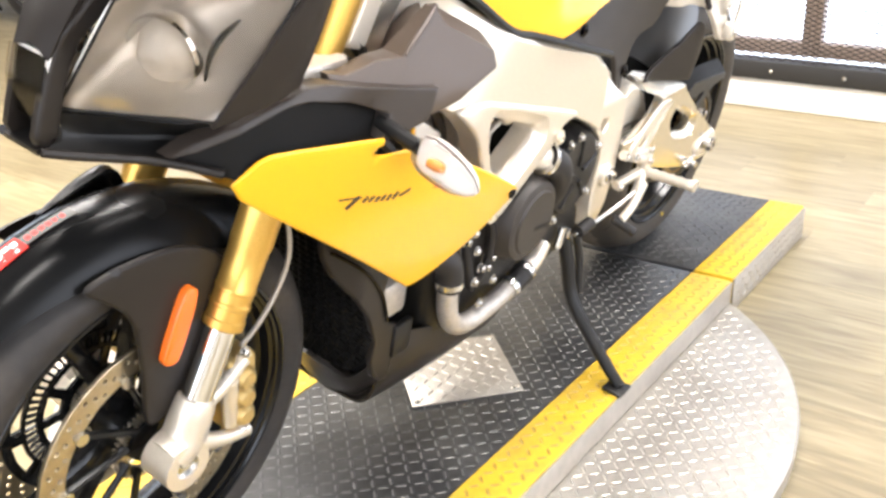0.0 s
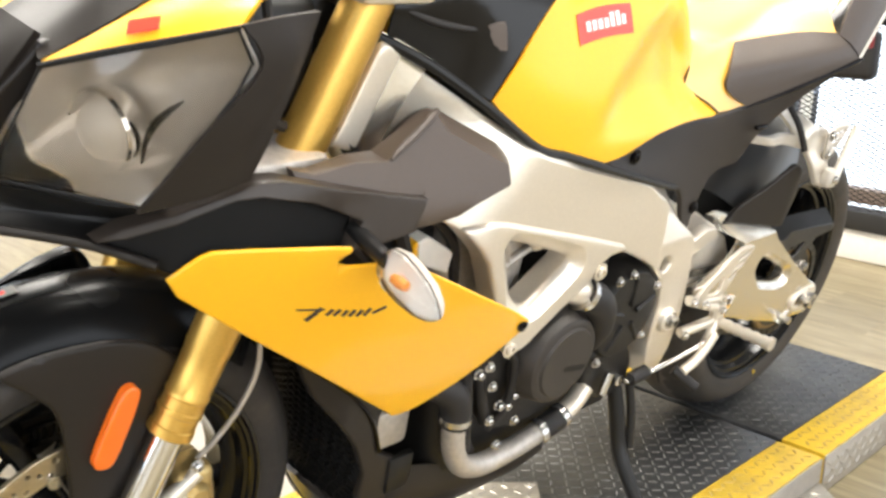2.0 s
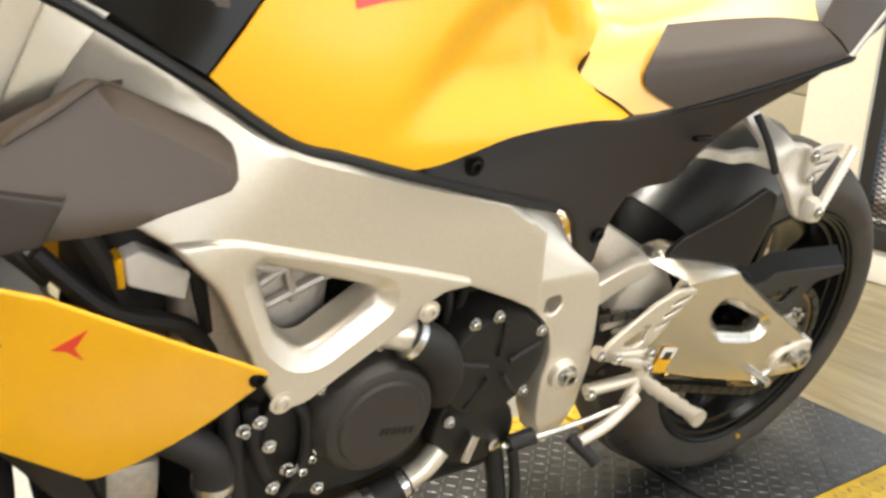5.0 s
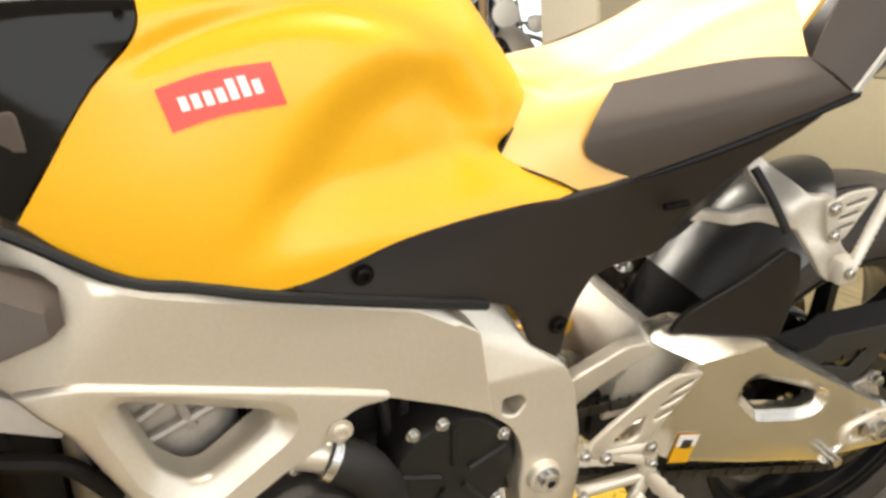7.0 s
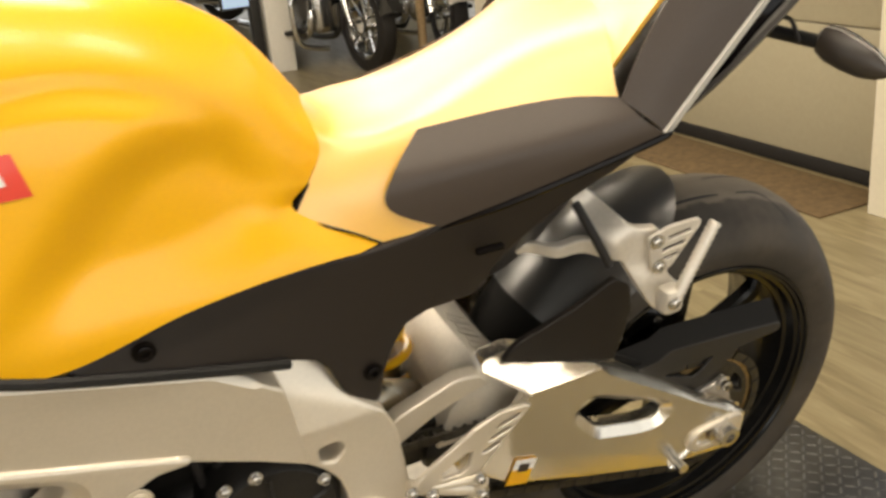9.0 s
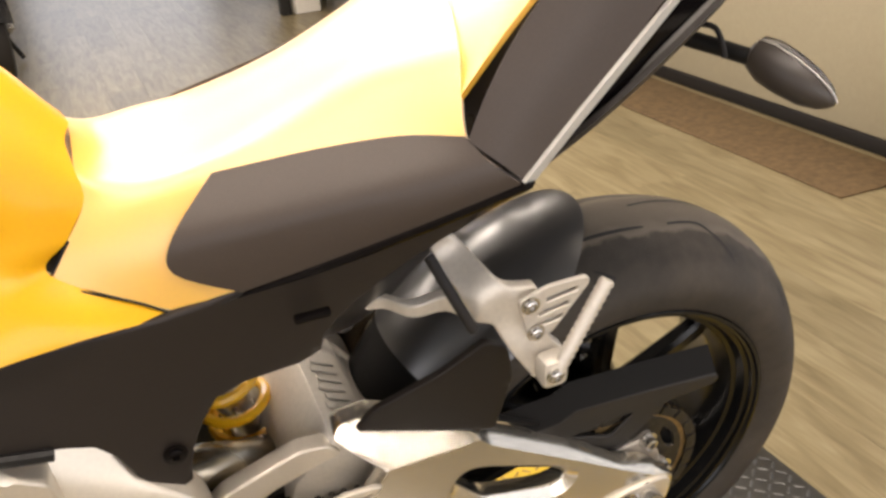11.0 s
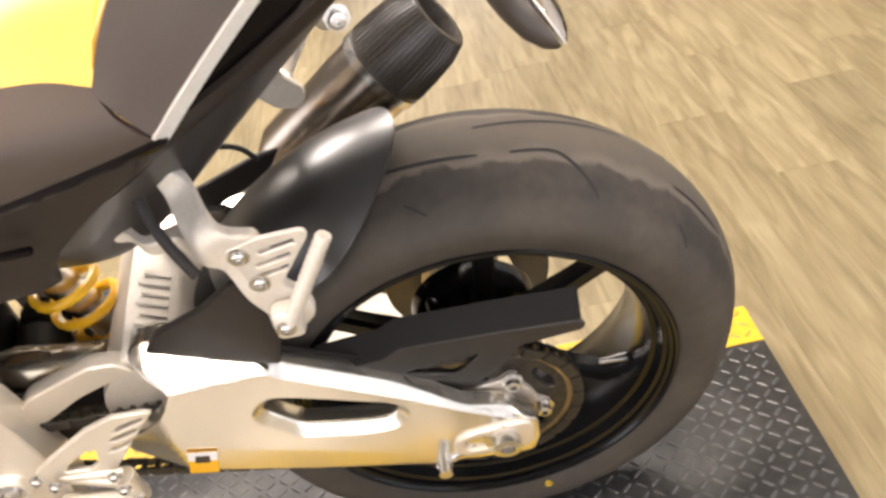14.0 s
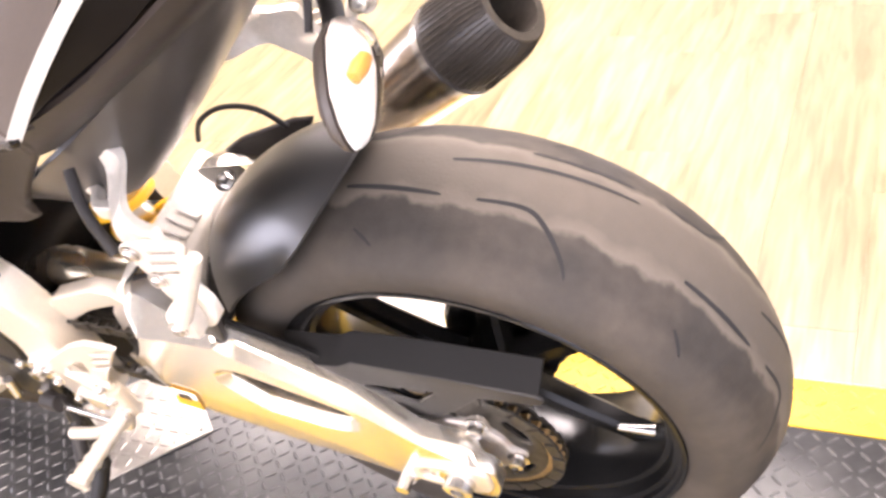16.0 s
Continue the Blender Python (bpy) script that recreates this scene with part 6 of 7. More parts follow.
part("coolant_hose", tube([(-0.803, -0.142, -0.041), (-0.765, -0.142, -0.033), (-0.745, -0.141, -0.027)], 0.019, 16), HOSE, bike)
part("coolant_spigot", tube([(-0.748, -0.141, -0.028), (-0.72, -0.14, -0.015), (-0.698, -0.137, 0.006)], 0.0155, 16), ALLOY, bike)
part("coolant_hose", tube([(-0.792, -0.150, 0.204), (-0.756, -0.158, 0.182), (-0.732, -0.15, 0.140), (-0.72, -0.13, 0.10)], 0.026, 16), HOSE, bike, "thick black water hose")
part("coolant_spigot", tube([(-0.825, -0.135, 0.212), (-0.80, -0.145, 0.208), (-0.785, -0.150, 0.202)], 0.021, 16), ALLOY, bike)
for p, q, r in (((-1.0005, -0.142, 0.066), (-1.0, -0.142, 0.056), 0.0232), ((-0.806, -0.142, -0.0418), (-0.795, -0.142, -0.0395), 0.0208), ((-0.757, -0.1415, -0.031), (-0.748, -0.141, -0.028), 0.0205), ((-0.793, -0.150, 0.205), (-0.785, -0.1515, 0.200), 0.0275)):
    part("hose_clamp", tube([p, q], r, 20, 0), STEEL, bike, "steel hose clamp")

# side stand
sd = part("side_stand", tube([(-0.605, -0.130, -0.010), (-0.598, -0.150, -0.075), (-0.594, -0.172, -0.138), (-0.604, -0.225, -0.188), (-0.630, -0.322, -0.249)], [0.012, 0.0135, 0.0135, 0.012, 0.011], 14), BLACK, bike, "black tubular side stand")
part("stand_foot", box((-0.655, -0.338, -0.257), (-0.608, -0.298, -0.249), 0.003), BLACK, sd)
part("stand_spring", tube([(-0.585, -0.145, -0.01), (-0.575, -0.162, -0.07), (-0.576, -0.178, -0.135)], 0.008, 10), ENGINE, sd)
part("stand_bracket", panel([(-0.665, 0.01), (-0.60, 0.03), (-0.575, -0.005), (-0.605, -0.035), (-0.655, -0.025)], lambda x, z: -0.135, 0.03, (), 0.004, 0.012), ENGINE, sd)
part("stand_pivot", bolt((-0.615, -0.136, -0.006), 0.010, 0.012), STEEL, sd)
part("stand_lug", tube([(-0.655, -0.150, 0.025), (-0.665, -0.152, -0.012)], 0.007, 10, 0), STEEL, sd)

# rearsets
HEEL = [(-0.331, 0.196), (-0.388, 0.199), (-0.480, 0.138), (-0.486, 0.122), (-0.470, 0.110), (-0.405, 0.108), (-0.396, 0.122), (-0.348, 0.178)]
SLOTS = [[(-0.392 + dx, 0.172 + dz), (-0.360 + dx, 0.182 + dz), (-0.360 + dx, 0.176 + dz), (-0.392 + dx, 0.166 + dz)] for dx, dz in ((0.013, 0.008), (0.002, -0.008), (-0.006, -0.024))]
rs = part("rearset", panel(HEEL, lambda x, z: -0.172, 0.006, SLOTS + [[(-0.462, 0.126), (-0.408, 0.160), (-0.418, 0.120)]], 0.002, 0.008, 1), ALLOY, bike, "silver alloy rider footrest bracket with slotted heel guard")
for p, q, r in (((-0.489, -0.160, 0.119), (-0.404, -0.172, 0.090), 0.009), ((-0.487, -0.160, 0.056), (-0.40, -0.172, 0.066), 0.009), ((-0.465, -0.168, 0.115), (-0.398, -0.172, 0.106), 0.006), ((-0.402, -0.172, 0.10), (-0.400, -0.172, 0.055), 0.012), ((-0.404, -0.176, 0.065), (-0.424, -0.180, 0.025), 0.009)):
    part("bracket_arm", tube([p, q], r, 12, 0), ALLOY, rs)
peg = [(-0.400, -0.165 - 0.0085 * k, 0.063 + 0.0008 * k) for k in range(14)]
part("footpeg", tube(peg, [0.0090 if k % 2 else 0.0112 for k in range(14)], 12, 0), ALLOY, rs, "ribbed alloy footpeg")
part("peg_end", tube([(-0.400, -0.274, 0.074), (-0.400, -0.281, 0.074)], 0.0125, 14, 0), ALLOY, rs)
for c in ((-0.489, -0.169, 0.119), (-0.487, -0.169, 0.056), (-0.403, -0.182, 0.090), (-0.396, -0.184, 0.068), (-0.468, -0.179, 0.116), (-0.405, -0.179, 0.113)):
    part("rearset_bolt", bolt(c, 0.0055, 0.006), STEEL, rs)
lever = part("shift_lever", tube([(-0.412, -0.186, 0.045), (-0.465, -0.195, 0.020), (-0.515, -0.198, 0.008)], 0.008, 12), ALLOY, bike, "alloy gear shift lever")
part("toe_peg", tube([(-0.520, -0.185, 0.008), (-0.498, -0.222, -0.014)], 0.0095, 14, 0), HOSE, lever, "black rubber toe peg")
part("shift_rod", tube([(-0.412, -0.188, 0.042), (-0.52, -0.168, 0.008), (-0.61, -0.155, -0.005)], 0.0045, 10), STEEL, lever)
part("rod_gaiter", tube([(-0.60, -0.157, -0.002), (-0.565, -0.162, 0.006)], 0.012, 12, 0), HOSE, lever)

# passenger footrest
CASTING = fillet([(-0.252, 0.412), (-0.240, 0.424), (-0.226, 0.416), (-0.198, 0.386), (-0.168, 0.384), (-0.160, 0.350), (-0.156, 0.325), (-0.140, 0.308), (-0.138, 0.290), (-0.152, 0.276), (-0.174, 0.282), (-0.196, 0.316), (-0.210, 0.346), (-0.240, 0.350), (-0.314, 0.346), (-0.318, 0.357), (-0.296, 0.362), (-0.234, 0.370)], 0.006)
cast_y = ysurf([(-0.24, 0.418, -0.094), (-0.316, 0.352, -0.087), (-0.26, 0.36, -0.118), (-0.21, 0.365, -0.150), (-0.18, 0.36, -0.160), (-0.17, 0.32, -0.170), (-0.155, 0.285, -0.176)], 3.0)
pp = part("passenger_bracket", panel(CASTING, cast_y, 0.012, (), 0.003, 0.008, 0), SATIN, bike, "silver cast passenger footrest bracket")
PP = fillet([(-0.196, 0.384), (-0.165, 0.394), (-0.124, 0.394), (-0.120, 0.386), (-0.158, 0.334), (-0.182, 0.334)], 0.006)
PS = [[(-0.166 + dx, 0.380 + dz), (-0.134 + dx, 0.385 + dz), (-0.134 + dx, 0.380 + dz), (-0.166 + dx, 0.375 + dz)] for dx, dz in ((0.0, 0.0), (-0.007, -0.015), (-0.012, -0.029))]
part("heel_plate", panel(PP, lambda x, z: -0.172, 0.004, PS, 0.0012, 0.008, 0), SATIN, pp, "slotted silver heel plate")
pg = [Vector((-0.160, -0.192, 0.304)).lerp(Vector((-0.106, -0.178, 0.388)), k / 26) for k in range(27)]
part("passenger_peg", tube(pg, [0.0082 if k % 2 else 0.0068 for k in range(27)], 10, 0), SATIN, pp, "folded ribbed passenger peg")
part("peg_clevis", box((-0.176, -0.196, 0.284), (-0.148, -0.172, 0.318), 0.007), SATIN, pp)
for c in ((-0.164, -0.196, 0.302), (-0.184, -0.173, 0.378), (-0.176, -0.173, 0.342)):
    part("bracket_bolt", bolt(c, 0.0065, 0.004), STEEL, pp)
pp_far = mirrored(pp)
for ch in list(pp.children):
    mirrored(ch, pp_far).matrix_basis = Matrix.Identity(4)
part("brake_hose", tube([(-0.262, -0.118, 0.420), (-0.250, -0.140, 0.390), (-0.232, -0.155, 0.350)], 0.0055, 10), HOSE, bike)

# silencer on the far side
axis0, axis1 = Vector((-0.215, 0.214, 0.150)), Vector((0.03, 0.225, 0.320))
dcan = (axis1 - axis0).normalized()
rot = Vector((0, 1, 0)).rotation_difference(dcan).to_matrix().to_4x4()
can = part("silencer", lathe([(0.0, 0.0001), (0.0, 0.034), (0.035, 0.050), (0.205, 0.056), (0.205, 0.0001)], seg=40, m=Matrix.Translation(axis0) @ rot), TITAN, bike, "brushed metal silencer with dark end cap")
cap = part("end_cap", lathe([(0.205, 0.057), (0.215, 0.058), (0.275, 0.053), (0.300, 0.044), (0.300, 0.034), (0.25, 0.030), (0.22, 0.0001)], seg=40, m=Matrix.Translation(axis0) @ rot), CARBON, can, "dark carbon end cap")
ribs = bmesh.new()
for k in range(56):
    a = 2 * math.pi * k / 56
    sec = []
    for h, r in ((0.214, 0.0578), (0.245, 0.0562), (0.275, 0.0530), (0.298, 0.0450)):
        sec.append([ribs.verts.new(Vector((rr * math.cos(a + q), h, rr * math.sin(a + q)))) for q, rr in ((-0.022, r), (0.0, r + 0.0012), (0.022, r))])
    for u, v in zip(sec, sec[1:]):
        for m in (0, 1):
            ribs.faces.new((u[m], u[m + 1], v[m + 1], v[m]))
bmesh.ops.transform(ribs, matrix=Matrix.Translation(axis0) @ rot, verts=ribs.verts)
part("cap_ribs", ribs, CARBON, cap)["kind"] = "stuff"
part("can_band", lathe([(0.197, 0.056), (0.197, 0.0585), (0.208, 0.0595), (0.208, 0.057)], seg=40, closed=True, m=Matrix.Translation(axis0) @ rot), STEEL, can)
part("exhaust_link", tube([(-0.50, 0.05, 0.02), (-0.36, 0.15, 0.06), (-0.215, 0.214, 0.150)], 0.028, 16), HEADER, bike)
part("silencer_hanger", tube([(-0.09, 0.165, 0.38), (-0.12, 0.15, 0.42), (-0.13, 0.12, 0.46)], 0.011, 10), ALLOY, bike)
for c in ((-0.075, 0.135, 0.400), (-0.105, 0.140, 0.415)):
    part("hanger_bolt", bolt(c, 0.010, 0.014, axis=(0, -1, 0.3)), STEEL, bike)
part("brake_hose", tube([(-0.330, 0.08, 0.255), (-0.311, 0.08, 0.285), (-0.273, 0.08, 0.306), (-0.237, 0.08, 0.309), (-0.213, 0.08, 0.300), (-0.200, 0.085, 0.275)], 0.0032, 8), HOSE, bike, "thin black brake hose over the hugger")

# -- front end --
FX, FY, FZ, FRAD = -1.455, 0.025, -0.028, 0.295
TYRE_F = [(0.050, 0.224), (0.056, 0.232), (0.060, 0.243), (0.0615, 0.256), (0.056, 0.268), (0.044, 0.280), (0.030, 0.288), (0.014, 0.2935), (0, 0.295)]
front = part("front_wheel", lathe([(-0.052, 0.0001), (-0.052, 0.030), (-0.03, 0.036), (0.03, 0.036), (0.052, 0.030), (0.052, 0.0001)], (FX, FY, FZ), 48), RIM, bike, "gloss black cast wheel")
part("tyre", tyre_bm(TYRE_F, (FX, FY, FZ)), RUBBER, front, "front sport tyre")
part("rim", rim_bm(0.052, (FX, FY, FZ)), RIM, front, "gloss black rim")
for k in range(3):
    for sp_ in (-17, 17):
        b = spoke_bm(0.03, 0.205, 0.014, 0.0105, 0.012, 0.0, 98 + 120 * k, sp_)
        bmesh.ops.transform(b, matrix=Matrix.Translation((FX, FY, FZ)), verts=b.verts)
        part("spoke", b, RIM, front)
for k in range(9):
    for s in (1, -1):
        base = 40 * k + (0 if s < 0 else 20)
        part("tread_groove", groove_strip([(base + 6, 0.010 * s), (base + 20, 0.024 * s), (base + 30, 0.033 * s)], 0.002, [(v.x, v.y) for v in spline([(y, r, 0) for y, r in TYRE_F], 4)], (FX, FY, FZ)), GROOVE, front)
for s in (-1, 1):
    yb = FY + s * 0.060
    # disc with drilled holes
    ho = []
    for k in range(30):
        for j, rr in enumerate((0.134, 0.142, 0.150)):
            a = radians(12 * k + 4 * j)
            ho.append([(FX + rr * math.cos(a) + 0.0032 * math.cos(q), FZ + rr * math.sin(a) + 0.0032 * math.sin(q)) for q in (i * math.pi / 3 for i in range(6))])
    ring_o = [(FX + 0.160 * math.cos(radians(3 * k)), FZ + 0.160 * math.sin(radians(3 * k))) for k in range(120)]
    ring_i = [(FX + 0.126 * math.cos(radians(4 * k)), FZ + 0.126 * math.sin(radians(4 * k))) for k in range(90)]
    if s < 0:
        d = part("brake_disc", panel(ring_o, lambda x, z: yb, 0.005, [ring_i] + ho, 0.0012, 0.012, 0), DISC, front, "drilled brake disc")
        for k in range(10):
            a = radians(36 * k)
            part("disc_carrier", tube([(FX + 0.04 * math.cos(a - 0.3), yb + 0.004, FZ + 0.04 * math.sin(a - 0.3)), (FX + 0.124 * math.cos(a), yb + 0.004, FZ + 0.124 * math.sin(a))], 0.005, 8, 0), RIM, front)
            part("disc_button", lathe([(-0.005, 0.0001), (-0.005, 0.008), (0.006, 0.008), (0.006, 0.0001)], (FX + 0.126 * math.cos(a), yb, FZ + 0.126 * math.sin(a)), 14), STEEL, front)
    else:
        part("brake_disc", panel(ring_o, lambda x, z: yb, 0.005, [ring_i] + ho, 0.0012, 0.012, 0), DISC, front, "drilled brake disc")
        wins = []
        for k in range(10):
            a0 = 36 * k + 18
            wins.append([(FX + r * math.cos(radians(a0 + q)), FZ + r * math.sin(radians(a0 + q))) for r, q in ((0.050, -10), (0.074, -13), (0.074, 0), (0.074, 13), (0.050, 10))])
            wins.append([(FX + r * math.cos(radians(a0 + q)), FZ + r * math.sin(radians(a0 + q))) for r, q in ((0.104, -12), (0.118, -13), (0.118, 0), (0.118, 13), (0.104, 12), (0.104, 0))])
        for k in range(60):
            wins.append([(FX + r * math.cos(radians(6 * k + q)), FZ + r * math.sin(radians(6 * k + q))) for r, q in ((0.082, -1.8), (0.098, -1.8), (0.098, 1.8), (0.082, 1.8))])
        part("disc_carrier", panel([(FX + 0.130 * math.cos(radians(6 * k)), FZ + 0.130 * math.sin(radians(6 * k))) for k in range(60)], lambda x, z: yb - 0.004, 0.005, wins + [[(FX + 0.036 * math.cos(radians(15 * k)), FZ + 0.036 * math.sin(radians(15 * k))) for k in range(24)]], 0.001, 0.016, 0), RIM, front, "black slotted disc carrier")
abs_ = toothed(0.056, 48, 0.006, -0.052, -0.049, 0.040)
bmesh.ops.transform(abs_, matrix=Matrix.Translation((FX, FY, FZ)), verts=abs_.verts)
part("sensor_ring", abs_, STEEL, front, "toothed wheel sensor ring")

RAKE = Vector((0.394, 0, 0.919))
FORK0 = Vector((-1.384, 0, 0.136))   # the lower end of the gold tube, in side view


def fork_at(h, y):
    p = FORK0 + RAKE * h
    return (p.x, y, p.z)


for s, yf in ((-1, -0.072), (1, 0.122)):
    ft = part("fork_tube", lathe([(0.0, 0.0001), (0.0, 0.0232), (0.002, 0.0258), (0.012, 0.0258), (0.0135, 0.0240), (0.027, 0.0240), (0.0285, 0.0256), (0.033, 0.0256), (0.0345, 0.0242), (0.047, 0.0242), (0.0485, 0.0254), (0.053, 0.0254), (0.055, 0.0242), (0.10, 0.0248), (0.11, 0.0262), (0.52, 0.0265), (0.522, 0.0001)], seg=32, m=Matrix.Translation(fork_at(0, yf)) @ Vector((0, 1, 0)).rotation_difference(RAKE).to_matrix().to_4x4()), GOLD, bike, "gold anodised fork tube")
    part("fork_leg", tube([fork_at(0.01, yf), fork_at(-0.115, yf)], 0.0195, 24, 0), CHROME, ft, "chromed fork leg")
    cast = part("fork_casting", tube([fork_at(-0.095, yf), fork_at(-0.11, yf), fork_at(-0.15, yf), (FX - 0.012, yf, FZ + 0.012)], [0.0235, 0.026, 0.027, 0.026], 20), ALLOY, bike, "cast alloy fork bottom")
    part("axle_clamp", lathe([(-0.024, 0.017), (-0.024, 0.033), (0.022, 0.033), (0.022, 0.017)], (FX, yf, FZ), 32, True), ALLOY, cast)
    part("axle_end", lathe([(-0.018, 0.0001), (-0.018, 0.013), (-0.022, 0.016), (0.0, 0.017)], (FX, yf, FZ), 24), STEEL, cast)
    for p, q in (((-1.418, 0.030), (-1.345, 0.066)), ((-1.43, -0.02), (-1.335, -0.058)), ((-1.37, 0.045), (-1.365, -0.030))):
        part("caliper_arm", tube([(p[0], yf, p[1]), ((p[0] + q[0]) / 2, yf * 1.0, (p[1] + q[1]) / 2 - 0.006), (q[0], yf, q[1])], [0.013, 0.0105, 0.0095], 12), ALLOY, cast)
    cal = part("front_caliper", box((-1.372, yf - 0.004, -0.045), (-1.322, yf + 0.050, 0.070), 0.012, 3), CALIPER, bike, "gold radial brake caliper")
    for z in (-0.022, 0.008, 0.038):
        part("caliper_lobe", lathe([(-0.028, 0.0001), (-0.028, 0.011), (-0.022, 0.016), (0.0, 0.0175)], (-1.347, yf + 0.014, z), 20), CALIPER, cal)
    for z in (-0.052, 0.076):
        part("caliper_bolt", bolt((-1.347, yf + 0.0, z), 0.006, 0.007), STEEL, cal)
part("brake_line", tube([(-1.340, -0.06, 0.075), (-1.322, -0.065, 0.095), (-1.292, -0.070, 0.140), (-1.275, -0.072, 0.195), (-1.278, -0.06, 0.26), (-1.29, -0.04, 0.33)], 0.0034, 10), CAST, bike, "braided steel brake line")
part("lower_clamp", box((-1.335, -0.112, 0.422), (-1.235, 0.145, 0.455), 0.012), CAST, bike, "dull alloy lower fork clamp")
tray = part("wiring_tray", box((-1.335, -0.055, 0.470), (-1.225, 0.060, 0.600), 0.020, 3), BLACK, bike, "black tray behind the headlights")
for pts, r in (([(-1.33, -0.075, 0.60), (-1.325, -0.085, 0.54), (-1.30, -0.075, 0.49), (-1.24, -0.06, 0.46)], 0.006), ([(-1.31, -0.075, 0.61), (-1.305, -0.080, 0.55), (-1.325, -0.080, 0.50), (-1.30, -0.06, 0.47)], 0.005), ([(-1.345, -0.06, 0.59), (-1.350, -0.090, 0.52), (-1.345, -0.080, 0.47)], 0.008), ([(-1.24, -0.05, 0.45), (-1.215, -0.075, 0.47), (-1.19, -0.085, 0.44)], 0.009)):
    part("cable", tube(pts, r, 8), HOSE, tray)
part("connector", box((-1.345, -0.092, 0.545), (-1.318, -0.070, 0.575), 0.004), HOSE, tray)
part("top_clamp", box((-1.225, -0.115, 0.605), (-1.125, 0.145, 0.63), 0.010), ALLOY, bike)
for k, c in enumerate(((-1.300, -0.118, 0.432), (-1.285, -0.121, 0.420), (-1.262, -0.121, 0.432))):
    part("clamp_bolt", bolt(c, 0.007, 0.010), STEEL, bike)

# front mudguard
def guard(a0, a1, n=22, k=12):
    rows = []
    for i in range(n + 1):
        f = i / n
        a = radians(a0 + (a1 - a0) * f)
        half = (0.068 - 0.020 * min(1, max(0, (f - 0.42) / 0.4))) * math.sqrt(max(0.02, 1 - max(0, 2 * f - 1) ** 3 * 0.75))
        rows.append([])
        for j in range(k + 1):
            s = 2 * j / k - 1
            r = 0.322 - (0.055 - 0.035 * min(1, max(0, (f - 0.42) / 0.3))) * abs(s) ** 2.6
            rows[-1].append((FX + r * math.cos(a), FY + half * s, FZ + r * math.sin(a)))
    return net(rows, 2, 0.004, (0, 0, 1))


part("front_mudguard", guard(48, 158), MUDG, bike, "satin black front mudguard")
SKIRT_F = [(-1.560, 0.252), (-1.50, 0.262), (-1.422, 0.256), (-1.37, 0.224), (-1.338, 0.170), (-1.350, 0.140), (-1.374, 0.074), (-1.449, 0.022), (-1.480, 0.017), (-1.488, 0.125), (-1.496, 0.190), (-1.523, 0.222)]
sk = part("mudguard_side", panel(SKIRT_F, lambda x, z: -0.052 - 0.006 * math.sin(min(1, max(0, (z - 0.02) / 0.25)) * math.pi), 0.006, (), 0.004, 0.013), MATT, bike, "black mudguard side reaching down the fork")
o = mirrored(sk)
o.location.y += 2 * FY
REFL = [(-1.412, 0.196), (-1.424, 0.207), (-1.437, 0.200), (-1.466, 0.128), (-1.464, 0.114), (-1.450, 0.110), (-1.440, 0.117)]
part("side_reflector", panel(REFL, lambda x, z: -0.068, 0.014, (), 0.003, 0.008), ORANGE, bike, "orange side reflector")
def on_guard(a, y):
    s = (y - FY) / 0.068
    r = 0.3245 - 0.055 * abs(s) ** 2.6
    return (FX + r * math.cos(radians(a)), y, FZ + r * math.sin(radians(a)))


dec = part("mudguard_decal", net([[on_guard(a, y) for a in (98.5, 102, 106, 109.6)] for y in (0.022, 0.030, 0.038)], 3, 0.001, (0, 0, 1)), INK, bike, "black decal with unreadable red marks on the mudguard")
MARK = mat("bright_red_decal", (0.62, 0.022, 0.014), 0.5, spec=0.15)
for k in range(6):
    a = 100.4 + 1.5 * k
    part("decal_mark", net([[on_guard(a + q, y) for q in (0.0, 1.0)] for y in (0.0265, 0.0300, 0.0335)], 2, 0.0016, (0, 0, 1)), MARK, dec)
patch = part("decal_patch", net([[on_guard(a, y) for a in (109.7, 112, 114, 116.6)] for y in (0.018, 0.030, 0.043)], 3, 0.001, (0, 0, 1)), MARK, dec, "bright red patch")
for a, y, w, h in ((111.0, 0.034, 1.2, 0.004), (112.6, 0.036, 1.4, 0.003), (114.4, 0.033, 1.3, 0.005), (113.2, 0.026, 2.2, 0.003), (111.6, 0.024, 0.8, 0.003)):
    part("patch_mark", net([[on_guard(a + q * w, y + v * h) for q in (-0.5, 0.5)] for v in (-1, 0, 1)], 2, 0.0016, (0, 0, 1)), WHITE, patch)
part("mudguard_shoulder", net([[(-1.515, 0.072, 0.272), (-1.455, 0.070, 0.294), (-1.418, 0.072, 0.296), (-1.400, 0.072, 0.262)], [(-1.512, 0.088, 0.262), (-1.460, 0.090, 0.288), (-1.420, 0.092, 0.293), (-1.402, 0.092, 0.262)], [(-1.505, 0.102, 0.225), (-1.452, 0.110, 0.244), (-1.418, 0.110, 0.246), (-1.402, 0.108, 0.228)]], 5, 0.004, (0, 0, 1)), MUDG, bike, "glossy black shoulder of the mudguard before the fork")

